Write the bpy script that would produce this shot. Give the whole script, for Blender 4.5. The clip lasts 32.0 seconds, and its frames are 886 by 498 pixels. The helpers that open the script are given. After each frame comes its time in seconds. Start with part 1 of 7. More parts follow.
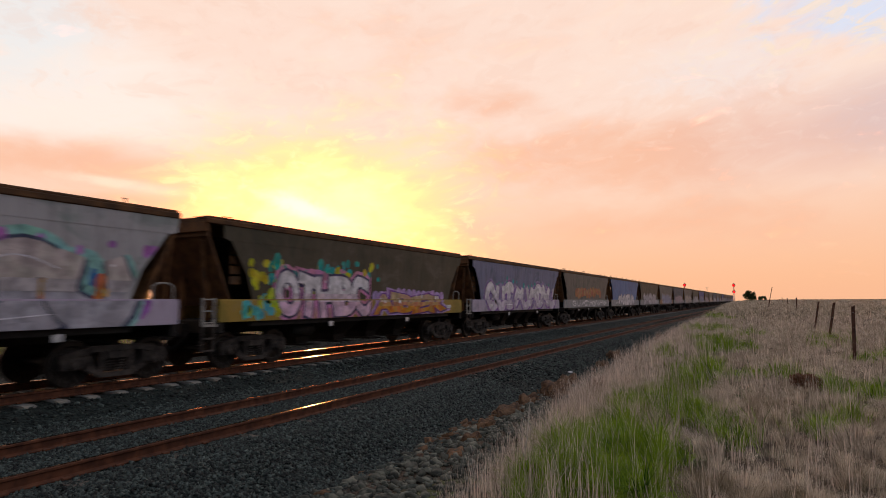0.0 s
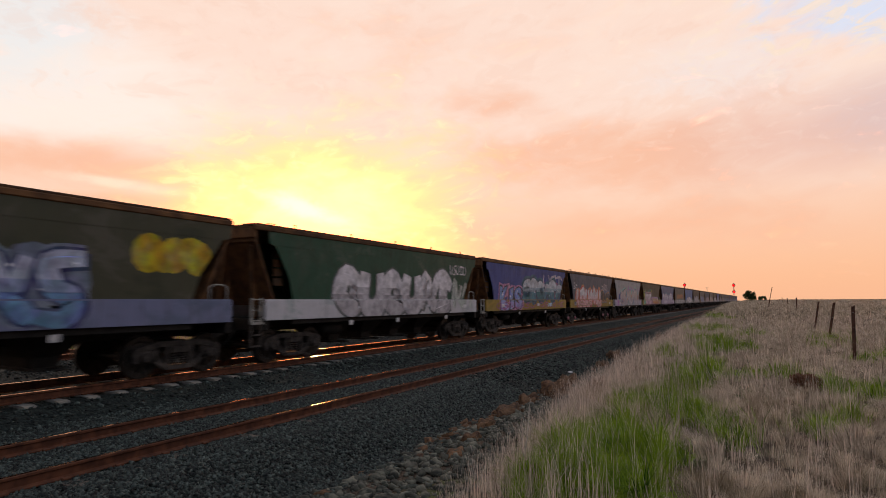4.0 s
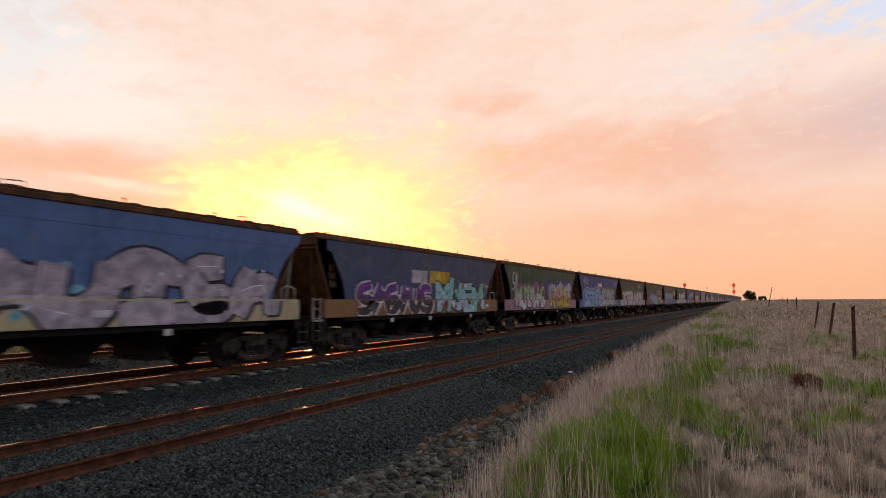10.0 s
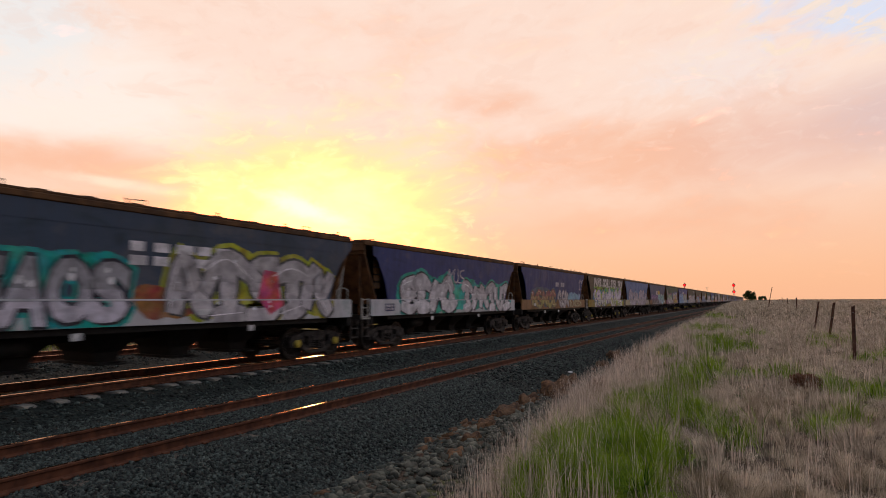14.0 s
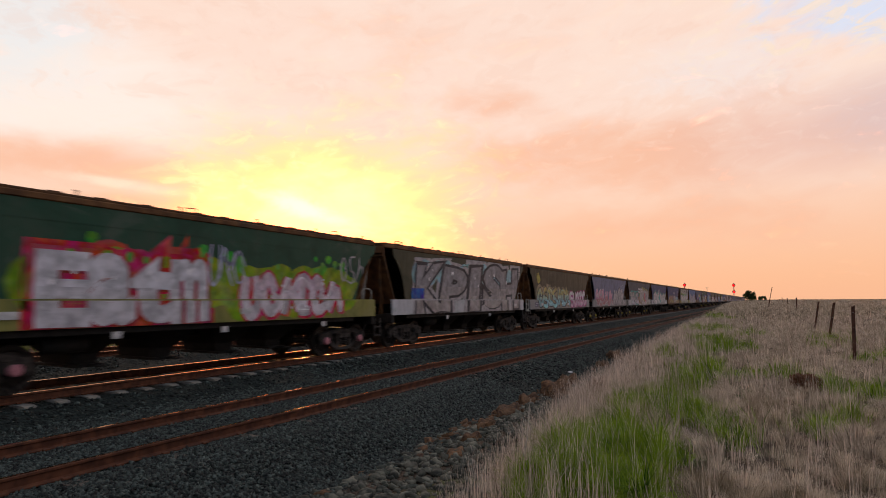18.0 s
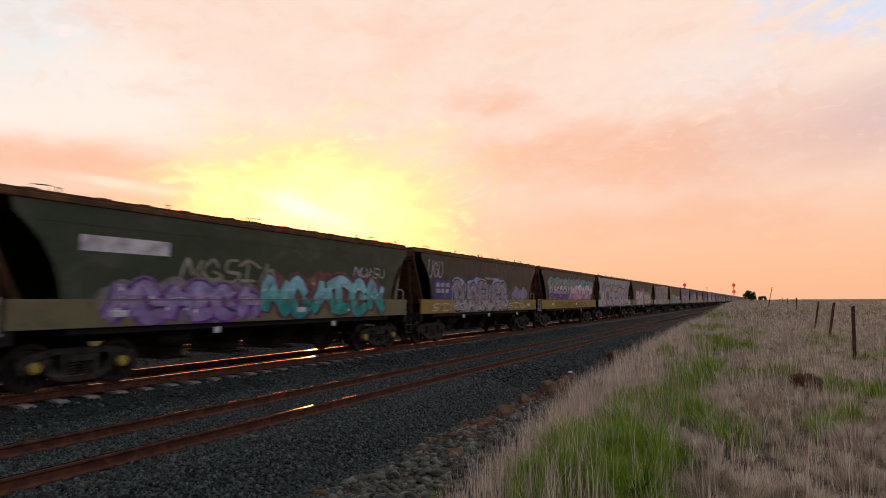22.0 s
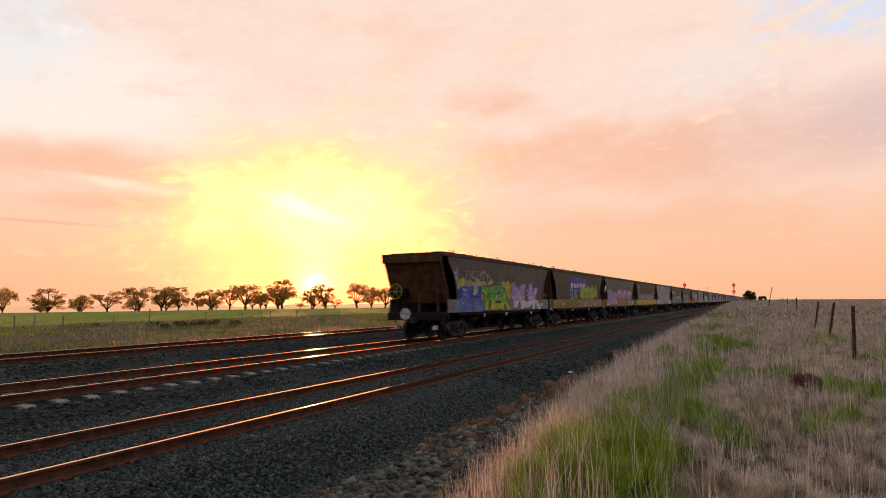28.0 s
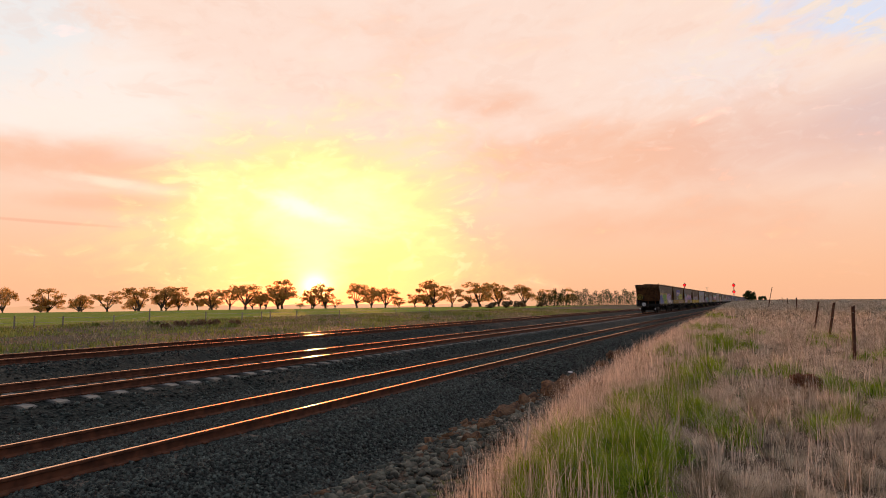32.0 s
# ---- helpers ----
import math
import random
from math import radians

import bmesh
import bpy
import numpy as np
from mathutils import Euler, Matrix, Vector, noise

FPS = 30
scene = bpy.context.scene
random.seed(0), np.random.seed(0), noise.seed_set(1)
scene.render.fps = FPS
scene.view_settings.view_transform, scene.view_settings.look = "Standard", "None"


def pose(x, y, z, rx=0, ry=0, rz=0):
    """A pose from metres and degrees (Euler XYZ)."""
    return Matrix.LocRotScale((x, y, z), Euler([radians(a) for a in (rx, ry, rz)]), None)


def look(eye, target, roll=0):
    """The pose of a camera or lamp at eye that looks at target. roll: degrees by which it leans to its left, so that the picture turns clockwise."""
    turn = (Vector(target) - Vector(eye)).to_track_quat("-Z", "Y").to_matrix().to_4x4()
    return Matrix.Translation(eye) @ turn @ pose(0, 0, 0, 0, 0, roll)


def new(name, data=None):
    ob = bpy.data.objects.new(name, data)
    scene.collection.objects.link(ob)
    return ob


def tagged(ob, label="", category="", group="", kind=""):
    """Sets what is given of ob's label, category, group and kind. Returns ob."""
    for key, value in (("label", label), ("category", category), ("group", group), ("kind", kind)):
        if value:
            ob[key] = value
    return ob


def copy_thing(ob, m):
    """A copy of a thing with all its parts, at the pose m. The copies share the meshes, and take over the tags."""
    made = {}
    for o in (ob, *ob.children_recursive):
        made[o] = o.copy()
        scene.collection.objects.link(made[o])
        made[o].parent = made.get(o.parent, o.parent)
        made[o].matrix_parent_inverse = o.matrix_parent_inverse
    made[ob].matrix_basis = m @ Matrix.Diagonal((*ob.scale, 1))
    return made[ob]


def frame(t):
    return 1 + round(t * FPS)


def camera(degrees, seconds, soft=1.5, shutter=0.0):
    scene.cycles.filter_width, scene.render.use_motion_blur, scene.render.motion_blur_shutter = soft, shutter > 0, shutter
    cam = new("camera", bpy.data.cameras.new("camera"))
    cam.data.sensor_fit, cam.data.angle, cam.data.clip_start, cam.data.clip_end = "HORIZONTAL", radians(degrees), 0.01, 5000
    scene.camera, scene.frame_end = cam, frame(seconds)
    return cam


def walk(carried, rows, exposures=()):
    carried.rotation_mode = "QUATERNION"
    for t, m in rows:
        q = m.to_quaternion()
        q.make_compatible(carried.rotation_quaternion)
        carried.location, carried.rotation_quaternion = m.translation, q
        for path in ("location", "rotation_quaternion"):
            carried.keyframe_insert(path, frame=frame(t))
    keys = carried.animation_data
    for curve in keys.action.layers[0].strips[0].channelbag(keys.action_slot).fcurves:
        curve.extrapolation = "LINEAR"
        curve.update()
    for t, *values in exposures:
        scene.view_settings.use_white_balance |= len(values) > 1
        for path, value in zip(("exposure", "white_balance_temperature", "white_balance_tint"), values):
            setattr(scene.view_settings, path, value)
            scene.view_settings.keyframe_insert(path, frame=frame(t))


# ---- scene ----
cam = camera(73.5, 32.0, soft=0.95, shutter=0.32)
EYE = (0.0, 0.0, 1.987)
VIEW = pose(*EYE, 90 + 4.9, 0, 28.03)
walk(cam, [(0.0, VIEW), (32.0, VIEW)])

# ---------------------------------------------------------------- world and light
SUN_AZ, SUN_EL = -40.2, 1.05          # degrees, clockwise from the line's direction (+Y); elevation


class Nodes:
    """Short hand for building node trees."""

    def __init__(self, tree):
        self.tree = tree

    def add(self, kind, **props):
        n = self.tree.nodes.new(kind)
        for key, value in props.items():
            if key == "operation":
                n.operation = value
            elif key == "blend_type":
                n.blend_type = value
            elif key == "data_type":
                n.data_type = value
            elif key == "sky_type":
                n.sky_type = value
            elif key == "noise_dimensions":
                n.noise_dimensions = value
            elif key == "feature":
                n.feature = value
            elif key == "interpolation_type":
                n.interpolation_type = value
        return n

    def put(self, socket, value):
        if isinstance(value, bpy.types.NodeSocket):
            self.tree.links.new(value, socket)
        elif value is not None:
            socket.default_value = value

    def m(self, op, a, b=None, c=None):
        n = self.add("ShaderNodeMath", operation=op)
        for s, v in zip(n.inputs, (a, b, c)):
            self.put(s, v)
        return n.outputs[0]

    def v(self, op, a, b=None):
        n = self.add("ShaderNodeVectorMath", operation=op)
        self.put(n.inputs[0], a)
        self.put(n.inputs[1], b)
        return n.outputs["Value"] if op in ("DOT_PRODUCT", "LENGTH") else n.outputs[0]

    def mix(self, fac, a, b, blend="MIX"):
        n = self.add("ShaderNodeMix", data_type="RGBA", blend_type=blend)
        self.put(n.inputs[0], fac)
        for s, v in ((n.inputs[6], a), (n.inputs[7], b)):
            self.put(s, (*v, 1) if isinstance(v, tuple) and len(v) == 3 else v)
        return n.outputs[2]

    def rng(self, x, a, b, c=0.0, d=1.0, smooth=True):
        n = self.add("ShaderNodeMapRange", interpolation_type="SMOOTHSTEP" if smooth else "LINEAR")
        for s, v in zip(n.inputs, (x, a, b, c, d)):
            self.put(s, v)
        return n.outputs[0]

    def noise(self, vec, scale, detail=4.0, rough=0.55, distort=0.0):
        n = self.add("ShaderNodeTexNoise")
        self.put(n.inputs["Vector"], vec)
        n.inputs["Scale"].default_value, n.inputs["Detail"].default_value = scale, detail
        n.inputs["Roughness"].default_value, n.inputs["Distortion"].default_value = rough, distort
        return n.outputs["Fac"]

    def xyz(self, x, y, z):
        n = self.add("ShaderNodeCombineXYZ")
        for s, v in zip(n.inputs, (x, y, z)):
            self.put(s, v)
        return n.outputs[0]

    def split(self, vec):
        n = self.add("ShaderNodeSeparateXYZ")
        self.put(n.inputs[0], vec)
        return n.outputs


def make_world():
    world = bpy.data.worlds.new("dawn_sky")
    world.use_nodes = True
    scene.world = world
    tree = world.node_tree
    tree.nodes.clear()
    k = Nodes(tree)
    co = k.add("ShaderNodeTexCoord").outputs["Generated"]
    d = k.v("NORMALIZE", co)
    x, y, z = k.split(d)
    az = k.m("MULTIPLY", k.m("ARCTAN2", x, y), 57.2958)
    el = k.m("MULTIPLY", k.m("ARCSINE", z), 57.2958)
    # cloud sheets seen edge-on: stretched sideways, tilting a little to the right
    flat = k.xyz(k.m("MULTIPLY", az, 0.045), k.m("ADD", k.m("MULTIPLY", el, 0.105), k.m("MULTIPLY", az, -0.004)), 0.0)
    warp = k.noise(flat, 1.6, 3.0)
    flat2 = k.v("ADD", flat, k.xyz(k.m("MULTIPLY", warp, 0.5), k.m("MULTIPLY", warp, 0.35), 0.0))
    big = k.noise(flat2, 1.4, 4.0, 0.5)
    mid = k.noise(flat2, 4.2, 5.0, 0.5)
    fine = k.noise(k.v("MULTIPLY", flat2, (1.0, 1.0, 1.0)), 7.0, 5.0, 0.5)

    def blob(a0, e0, wa, we, soft=1.0):
        da = k.m("DIVIDE", k.m("SUBTRACT", az, a0), wa)
        de = k.m("DIVIDE", k.m("SUBTRACT", el, e0), we)
        r2 = k.m("ADD", k.m("MULTIPLY", da, da), k.m("MULTIPLY", de, de))
        return k.m("POWER", 2.718, k.m("MULTIPLY", r2, -soft))

    def wobble(f, amount, by):
        return k.m("ADD", f, k.m("MULTIPLY", k.m("SUBTRACT", by, 0.5), amount))

    cells = k.noise(k.v("ADD", k.v("MULTIPLY", flat2, (1.0, 0.75, 1.0)), (3.1, 1.7, 0.0)), 15.0, 4.0, 0.55, 0.3)
    soft = k.noise(k.v("ADD", flat2, (7.0, 2.0, 0.0)), 2.6, 5.0, 0.55)

    def slanted(a0, e0, tilt, wa, we):
        c, n = math.cos(radians(tilt)), math.sin(radians(tilt))
        da, de = k.m("SUBTRACT", az, a0), k.m("SUBTRACT", el, e0)
        u = k.m("DIVIDE", k.m("ADD", k.m("MULTIPLY", da, c), k.m("MULTIPLY", de, n)), wa)
        w = k.m("DIVIDE", k.m("SUBTRACT", k.m("MULTIPLY", de, c), k.m("MULTIPLY", da, n)), we)
        return k.m("POWER", 2.718, k.m("MULTIPLY", k.m("ADD", k.m("MULTIPLY", u, u), k.m("MULTIPLY", w, w)), -1.0))

    # clear-sky gradient: peach by the horizon, pale cream above, grey-blue aloft and away from the sun
    low = k.rng(el, 0.0, 17.0)
    col = k.mix(low, (0.94, 0.500, 0.300), (0.97, 0.725, 0.610))
    col = k.mix(k.rng(el, 26.0, 70.0), col, (0.24, 0.30, 0.42))
    away = k.rng(k.m("ABSOLUTE", k.m("SUBTRACT", az, SUN_AZ)), 58.0, 120.0)
    col = k.mix(away, col, k.mix(k.rng(el, 0.0, 35.0), (0.125, 0.16, 0.22), (0.095, 0.148, 0.235)))
    # pale cream veil, upper left, cooling towards the edge
    col = k.mix(k.rng(wobble(wobble(blob(-62, 17.0, 14, 5.5), 0.9, mid), 0.5, soft), 0.1, 0.9), col, (0.985, 0.84, 0.755))
    col = k.mix(k.m("MULTIPLY", k.rng(wobble(wobble(blob(-67, 22, 9, 6.5), 0.8, mid), 0.5, cells), 0.15, 0.9), 0.8), col, (0.82, 0.83, 0.84))
    # salmon cloud banks
    bank = k.m("MAXIMUM", k.m("MAXIMUM", blob(-10, 13.2, 16, 3.6), blob(-61, 11.3, 11, 1.9)),
               k.m("MAXIMUM", k.m("MULTIPLY", blob(-33, 25.5, 15, 3.0), 0.30), k.m("MULTIPLY", blob(-8, 7.0, 22, 2.8), 0.62)))
    bank = k.m("MAXIMUM", bank, k.m("MAXIMUM", k.m("MULTIPLY", blob(-23, 18.6, 6, 1.6), 0.7), slanted(-57.5, 8.2, 2, 7.5, 0.9)))
    bank = k.rng(wobble(wobble(wobble(wobble(bank, 1.3, big), 0.7, mid), 0.35, fine), 0.25, cells), 0.05, 0.95)
    col = k.mix(k.m("MULTIPLY", bank, 0.90), col, (0.93, 0.50, 0.335))
    line = k.rng(wobble(slanted(-62, 6.25, -1, 6.5, 0.16), 0.3, mid), 0.2, 0.9)
    col = k.mix(k.m("MULTIPLY", line, 0.55), col, (0.86, 0.40, 0.27))
    # pale ragged gaps between the banks
    gap = k.rng(wobble(wobble(slanted(-55.5, 9.7, -4, 7.5, 0.55), 0.7, fine), 0.5, cells), 0.2, 1.0)
    col = k.mix(k.m("MULTIPLY", gap, 0.8), col, (1.0, 0.80, 0.62))
    # mauve-grey bank at the right, thinning to blue gaps above it
    mauve = k.rng(wobble(wobble(blob(6, 13.5, 14, 4.4), 0.9, big), 0.35, mid), 0.1, 1.1)
    col = k.mix(k.m("MULTIPLY", mauve, 0.70), col, (0.80, 0.50, 0.43))
    grey = k.rng(wobble(wobble(blob(11, 14.5, 7.5, 4.0), 0.6, big), 0.4, soft), 0.15, 1.0)
    col = k.mix(k.m("MULTIPLY", grey, 0.6), col, (0.70, 0.53, 0.53))
    pale = k.rng(wobble(wobble(blob(-2, 20.0, 9, 3.8), 0.9, mid), 0.9, cells), 0.2, 1.2)
    col = k.mix(k.m("MULTIPLY", pale, 0.55), col, (0.88, 0.79, 0.78))
    blue = k.rng(wobble(wobble(k.m("MULTIPLY", k.rng(az, -9.0, 11.0), k.rng(el, 16.0, 23.0)), 1.4, mid), 1.2, fine), 0.30, 0.95)
    col = k.mix(k.m("MULTIPLY", blue, 0.85), col, (0.68, 0.76, 0.94))
    puff = k.m("MULTIPLY", k.rng(wobble(fine, 0.8, cells), 0.50, 0.66), k.m("MULTIPLY", k.rng(az, -12.0, 4.0), k.rng(el, 17.0, 21.0)))
    col = k.mix(k.m("MULTIPLY", puff, 0.65), col, (0.98, 0.76, 0.55))
    # thin bright wisps and small soft cells over everything
    wisp = k.m("MULTIPLY", k.rng(soft, 0.48, 0.68), k.rng(el, 5.0, 14.0))
    col = k.mix(k.m("MULTIPLY", wisp, 0.22), col, (1.0, 0.85, 0.74))
    dark = k.m("MULTIPLY", k.rng(wobble(soft, 0.7, cells), 0.30, 0.48, 1.0, 0.0), k.rng(el, 3.0, 9.0))
    col = k.mix(k.m("MULTIPLY", dark, 0.16), col, (0.88, 0.52, 0.38))
    col = k.mix(k.m("MULTIPLY", k.m("MULTIPLY", k.rng(cells, 0.52, 0.70), k.rng(el, 9.0, 15.0)), 0.16), col, (1.0, 0.82, 0.72))
    # the sun's yellow glow through the thin cloud: far stronger in red light than a film can hold
    glow = k.m("ADD", blob(SUN_AZ + 0.6, 6.4, 12.6, 8.2, 0.9), k.m("MULTIPLY", blob(SUN_AZ, 1.0, 8.0, 3.0), 0.25))
    haze = k.rng(wobble(wobble(wobble(glow, 0.5, big), 0.4, mid), 0.3, cells), 0.02, 0.70)
    col = k.mix(k.m("MULTIPLY", haze, 0.8), col, (1.8, 0.78, 0.34))
    halo = k.rng(wobble(wobble(wobble(wobble(glow, 0.6, big), 0.45, mid), 0.20, fine), 0.12, cells), 0.12, 0.88)
    col = k.mix(halo, col, (3.4, 0.925, 0.33))
    hot = k.rng(wobble(wobble(wobble(k.m("ADD", blob(SUN_AZ + 0.5, 8.2, 9.5, 4.2), k.m("MULTIPLY", blob(SUN_AZ, 2.0, 2.8, 3.0), 0.8)), 1.0, mid), 0.4, fine), 0.25, cells), 0.12, 1.0)
    col = k.mix(k.m("MULTIPLY", hot, 0.95), col, (6.5, 1.5, 0.56))
    # cream streaks where the cloud's edges catch the light
    col = k.mix(k.m("MULTIPLY", k.rng(wobble(wobble(slanted(-41.5, 8.6, -19, 4.6, 1.0), 0.7, fine), 0.6, cells), 0.1, 1.1), 0.75), col, (4.2, 1.6, 0.92))
    streak = k.rng(wobble(cells, 0.9, fine), 0.55, 0.70)
    rim = k.m("MULTIPLY", k.rng(glow, 0.10, 0.35), k.rng(glow, 0.55, 0.95, 1.0, 0.0))
    col = k.mix(k.m("MULTIPLY", k.m("MULTIPLY", streak, rim), 0.35), col, (1.6, 0.98, 0.52))
    core = blob(SUN_AZ, SUN_EL + 0.3, 1.1, 1.0)
    col = k.mix(k.m("MINIMUM", k.m("MULTIPLY", core, 1.3), 1.0), col, (7.0, 3.0, 1.1))
    # below the horizon: dull earth
    col = k.mix(k.rng(el, -2.5, -0.5), (0.10, 0.08, 0.06), col)
    sky = k.add("ShaderNodeTexSky", sky_type="NISHITA")
    sky.sun_disc = False
    sky.sun_elevation, sky.sun_rotation = radians(SUN_EL), radians(SUN_AZ)
    total = k.mix(1.0, col, k.mix(1.0, sky.outputs[0], (0.02, 0.02, 0.02), "MULTIPLY"), "ADD")
    bg = k.add("ShaderNodeBackground")
    k.put(bg.inputs["Color"], total)
    bg.inputs["Strength"].default_value = 1.0
    out = k.add("ShaderNodeOutputWorld")
    tree.links.new(bg.outputs[0], out.inputs[0])


make_world()
sun = new("sun", bpy.data.lights.new("sun", "SUN"))
sun.data.energy, sun.data.angle, sun.data.color = 3.2, radians(0.6), (1.0, 0.40, 0.12)
_a, _e = radians(SUN_AZ), radians(SUN_EL)
SUN_DIR = Vector((math.sin(_a) * math.cos(_e), math.cos(_a) * math.cos(_e), math.sin(_e)))
SUN_DIR = (SUN_DIR + Vector((0, 0, 0.024))).normalized()      # the upper limb clears the tree line
sun.matrix_world = look((0, 0, 40), Vector((0, 0, 40)) - SUN_DIR)
scene.view_settings.exposure = 0.0

# ---------------------------------------------------------------- materials
def material(name):
    mat = bpy.data.materials.new(name)
    mat.use_nodes = True
    k = Nodes(mat.node_tree)
    bsdf = mat.node_tree.nodes["Principled BSDF"]
    return mat, k, bsdf


def bump(k, bsdf, height, strength, distance):
    n = k.add("ShaderNodeBump")
    n.inputs["Strength"].default_value, n.inputs["Distance"].default_value = strength, distance
    k.put(n.inputs["Height"], height)
    k.put(bsdf.inputs["Normal"], n.outputs[0])


def rough_mat(name, a, b, scale=6.0, rough=0.85, metal=0.0, bump_scale=40.0, strength=0.3, distance=0.01, rnd=0.0, c=None, spec=0.3):
    """Two mottled colours with a fine relief; rnd: how far each object or island varies."""
    mat, k, bsdf = material(name)
    co = k.add("ShaderNodeTexCoord").outputs["Object"]
    n1 = k.noise(co, scale, 6.0, 0.6)
    col = k.mix(k.rng(n1, 0.35, 0.65), a, b)
    if c:
        col = k.mix(k.rng(k.noise(co, scale * 0.22, 4.0), 0.52, 0.66), col, c)
    if rnd:
        r = k.add("ShaderNodeObjectInfo").outputs["Random"]
        isl = k.add("ShaderNodeNewGeometry").outputs["Random Per Island"]
        f = k.m("FRACT", k.m("ADD", r, isl))
        col = k.mix(1.0, col, k.mix(f, (1 - rnd,) * 3, (1 + rnd,) * 3), "MULTIPLY")
    k.put(bsdf.inputs["Base Color"], col)
    n2 = k.noise(co, bump_scale, 5.0, 0.65)
    k.put(bsdf.inputs["Roughness"], k.rng(n2, 0.2, 0.8, rough - 0.1, min(1.0, rough + 0.1)))
    bsdf.inputs["Metallic"].default_value = metal
    bsdf.inputs["Specular IOR Level"].default_value = spec
    bump(k, bsdf, n2, strength, distance)
    return mat


def wagon_paint(name, streak=0.5, rough=0.36):
    """Paint in the object's own colour, with rain streaks, dust low down the sheet's grain, and rust specks."""
    mat, k, bsdf = material(name)
    co = k.add("ShaderNodeTexCoord").outputs["Object"]
    info = k.add("ShaderNodeObjectInfo")
    shift = k.m("MULTIPLY", info.outputs["Random"], 37.0)
    cs = k.v("ADD", co, k.xyz(shift, shift, 0.0))
    run = k.noise(k.v("MULTIPLY", cs, (6.0, 6.0, 0.5)), 1.6, 6.0, 0.6)
    blot = k.noise(cs, 0.8, 5.0, 0.6)
    col = k.mix(k.m("MULTIPLY", k.rng(run, 0.45, 0.75), streak), info.outputs["Color"], (0.055, 0.045, 0.036))
    col = k.mix(k.m("MULTIPLY", k.rng(blot, 0.50, 0.72), streak * 0.8), col, (0.085, 0.072, 0.055))
    # older coats and moss-dark damp show through in broad worn patches
    worn = k.noise(k.v("MULTIPLY", cs, (1.0, 0.7, 1.0)), 1.3, 6.0, 0.65, 0.6)
    col = k.mix(k.m("MULTIPLY", k.rng(worn, 0.50, 0.64), streak * 1.3), col, k.mix(1.0, col, (0.34, 0.54, 0.46), "MULTIPLY"))
    col = k.mix(k.m("MULTIPLY", k.rng(worn, 0.34, 0.46, 1.0, 0.0), streak * 1.3), col, k.mix(0.4, col, (0.20, 0.17, 0.15)))
    rust = k.rng(k.noise(cs, 7.0, 7.0, 0.7), 0.64, 0.73)
    col = k.mix(k.m("MULTIPLY", rust, 0.8), col, (0.10, 0.042, 0.02))
    k.put(bsdf.inputs["Base Color"], col)
    k.put(bsdf.inputs["Roughness"], k.rng(run, 0.3, 0.7, rough, rough + 0.2))
    bsdf.inputs["Specular IOR Level"].default_value = 0.3
    # faint dents of the welded sheet between its stiffeners
    wave = k.m("SINE", k.m("MULTIPLY", k.split(co)[1], 5.2))
    bump(k, bsdf, k.m("ADD", k.noise(cs, 2.2, 4.0), k.m("MULTIPLY", wave, 0.25)), 0.25, 0.03)
    return mat


def spray_paint():
    """Sprayed paint in the object's own colour; drifts to a paler and a dirtier tone."""
    mat, k, bsdf = material("spray_paint")
    co = k.add("ShaderNodeTexCoord").outputs["Object"]
    info = k.add("ShaderNodeObjectInfo")
    shift = k.m("MULTIPLY", info.outputs["Random"], 53.0)
    cs = k.v("ADD", co, k.xyz(shift, shift, shift))
    fog = k.noise(cs, 1.9, 5.0, 0.6)
    # the sprayer's own blends: hue and value drift across a hand's breadth to a metre
    hsv = k.add("ShaderNodeHueSaturation")
    k.put(hsv.inputs["Color"], info.outputs["Color"])
    k.put(hsv.inputs["Hue"], k.rng(k.noise(cs, 2.6, 3.0), 0.3, 0.7, 0.465, 0.535))
    hsv.inputs["Saturation"].default_value = 1.12
    k.put(hsv.inputs["Value"], k.rng(k.noise(k.v("ADD", cs, (9.0, 4.0, 2.0)), 3.4, 4.0, 0.6), 0.32, 0.68, 0.62, 1.22))
    col = k.mix(k.m("MULTIPLY", k.rng(fog, 0.45, 0.7), 0.10), hsv.outputs[0], (0.62, 0.60, 0.66))
    col = k.mix(k.m("MULTIPLY", k.rng(k.noise(k.v("MULTIPLY", cs, (5, 5, 0.6)), 1.7, 6.0), 0.55, 0.78), 0.36), col, (0.10, 0.09, 0.09))
    worn = k.rng(k.noise(cs, 9.0, 6.0, 0.7), 0.60, 0.70)
    col = k.mix(k.m("MULTIPLY", worn, 0.5), col, (0.07, 0.06, 0.06))
    k.put(bsdf.inputs["Base Color"], col)
    bsdf.inputs["Roughness"].default_value = 0.5
    bsdf.inputs["Specular IOR Level"].default_value = 0.3
    return mat


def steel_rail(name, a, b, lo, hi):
    """Running surface of a rail head, its metal tinted to colour the reflected sky glow."""
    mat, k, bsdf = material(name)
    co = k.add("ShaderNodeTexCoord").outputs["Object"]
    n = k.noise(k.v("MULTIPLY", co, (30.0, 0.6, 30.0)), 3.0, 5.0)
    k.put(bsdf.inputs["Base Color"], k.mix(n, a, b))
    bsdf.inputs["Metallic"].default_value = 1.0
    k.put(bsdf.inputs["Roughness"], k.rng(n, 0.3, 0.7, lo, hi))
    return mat


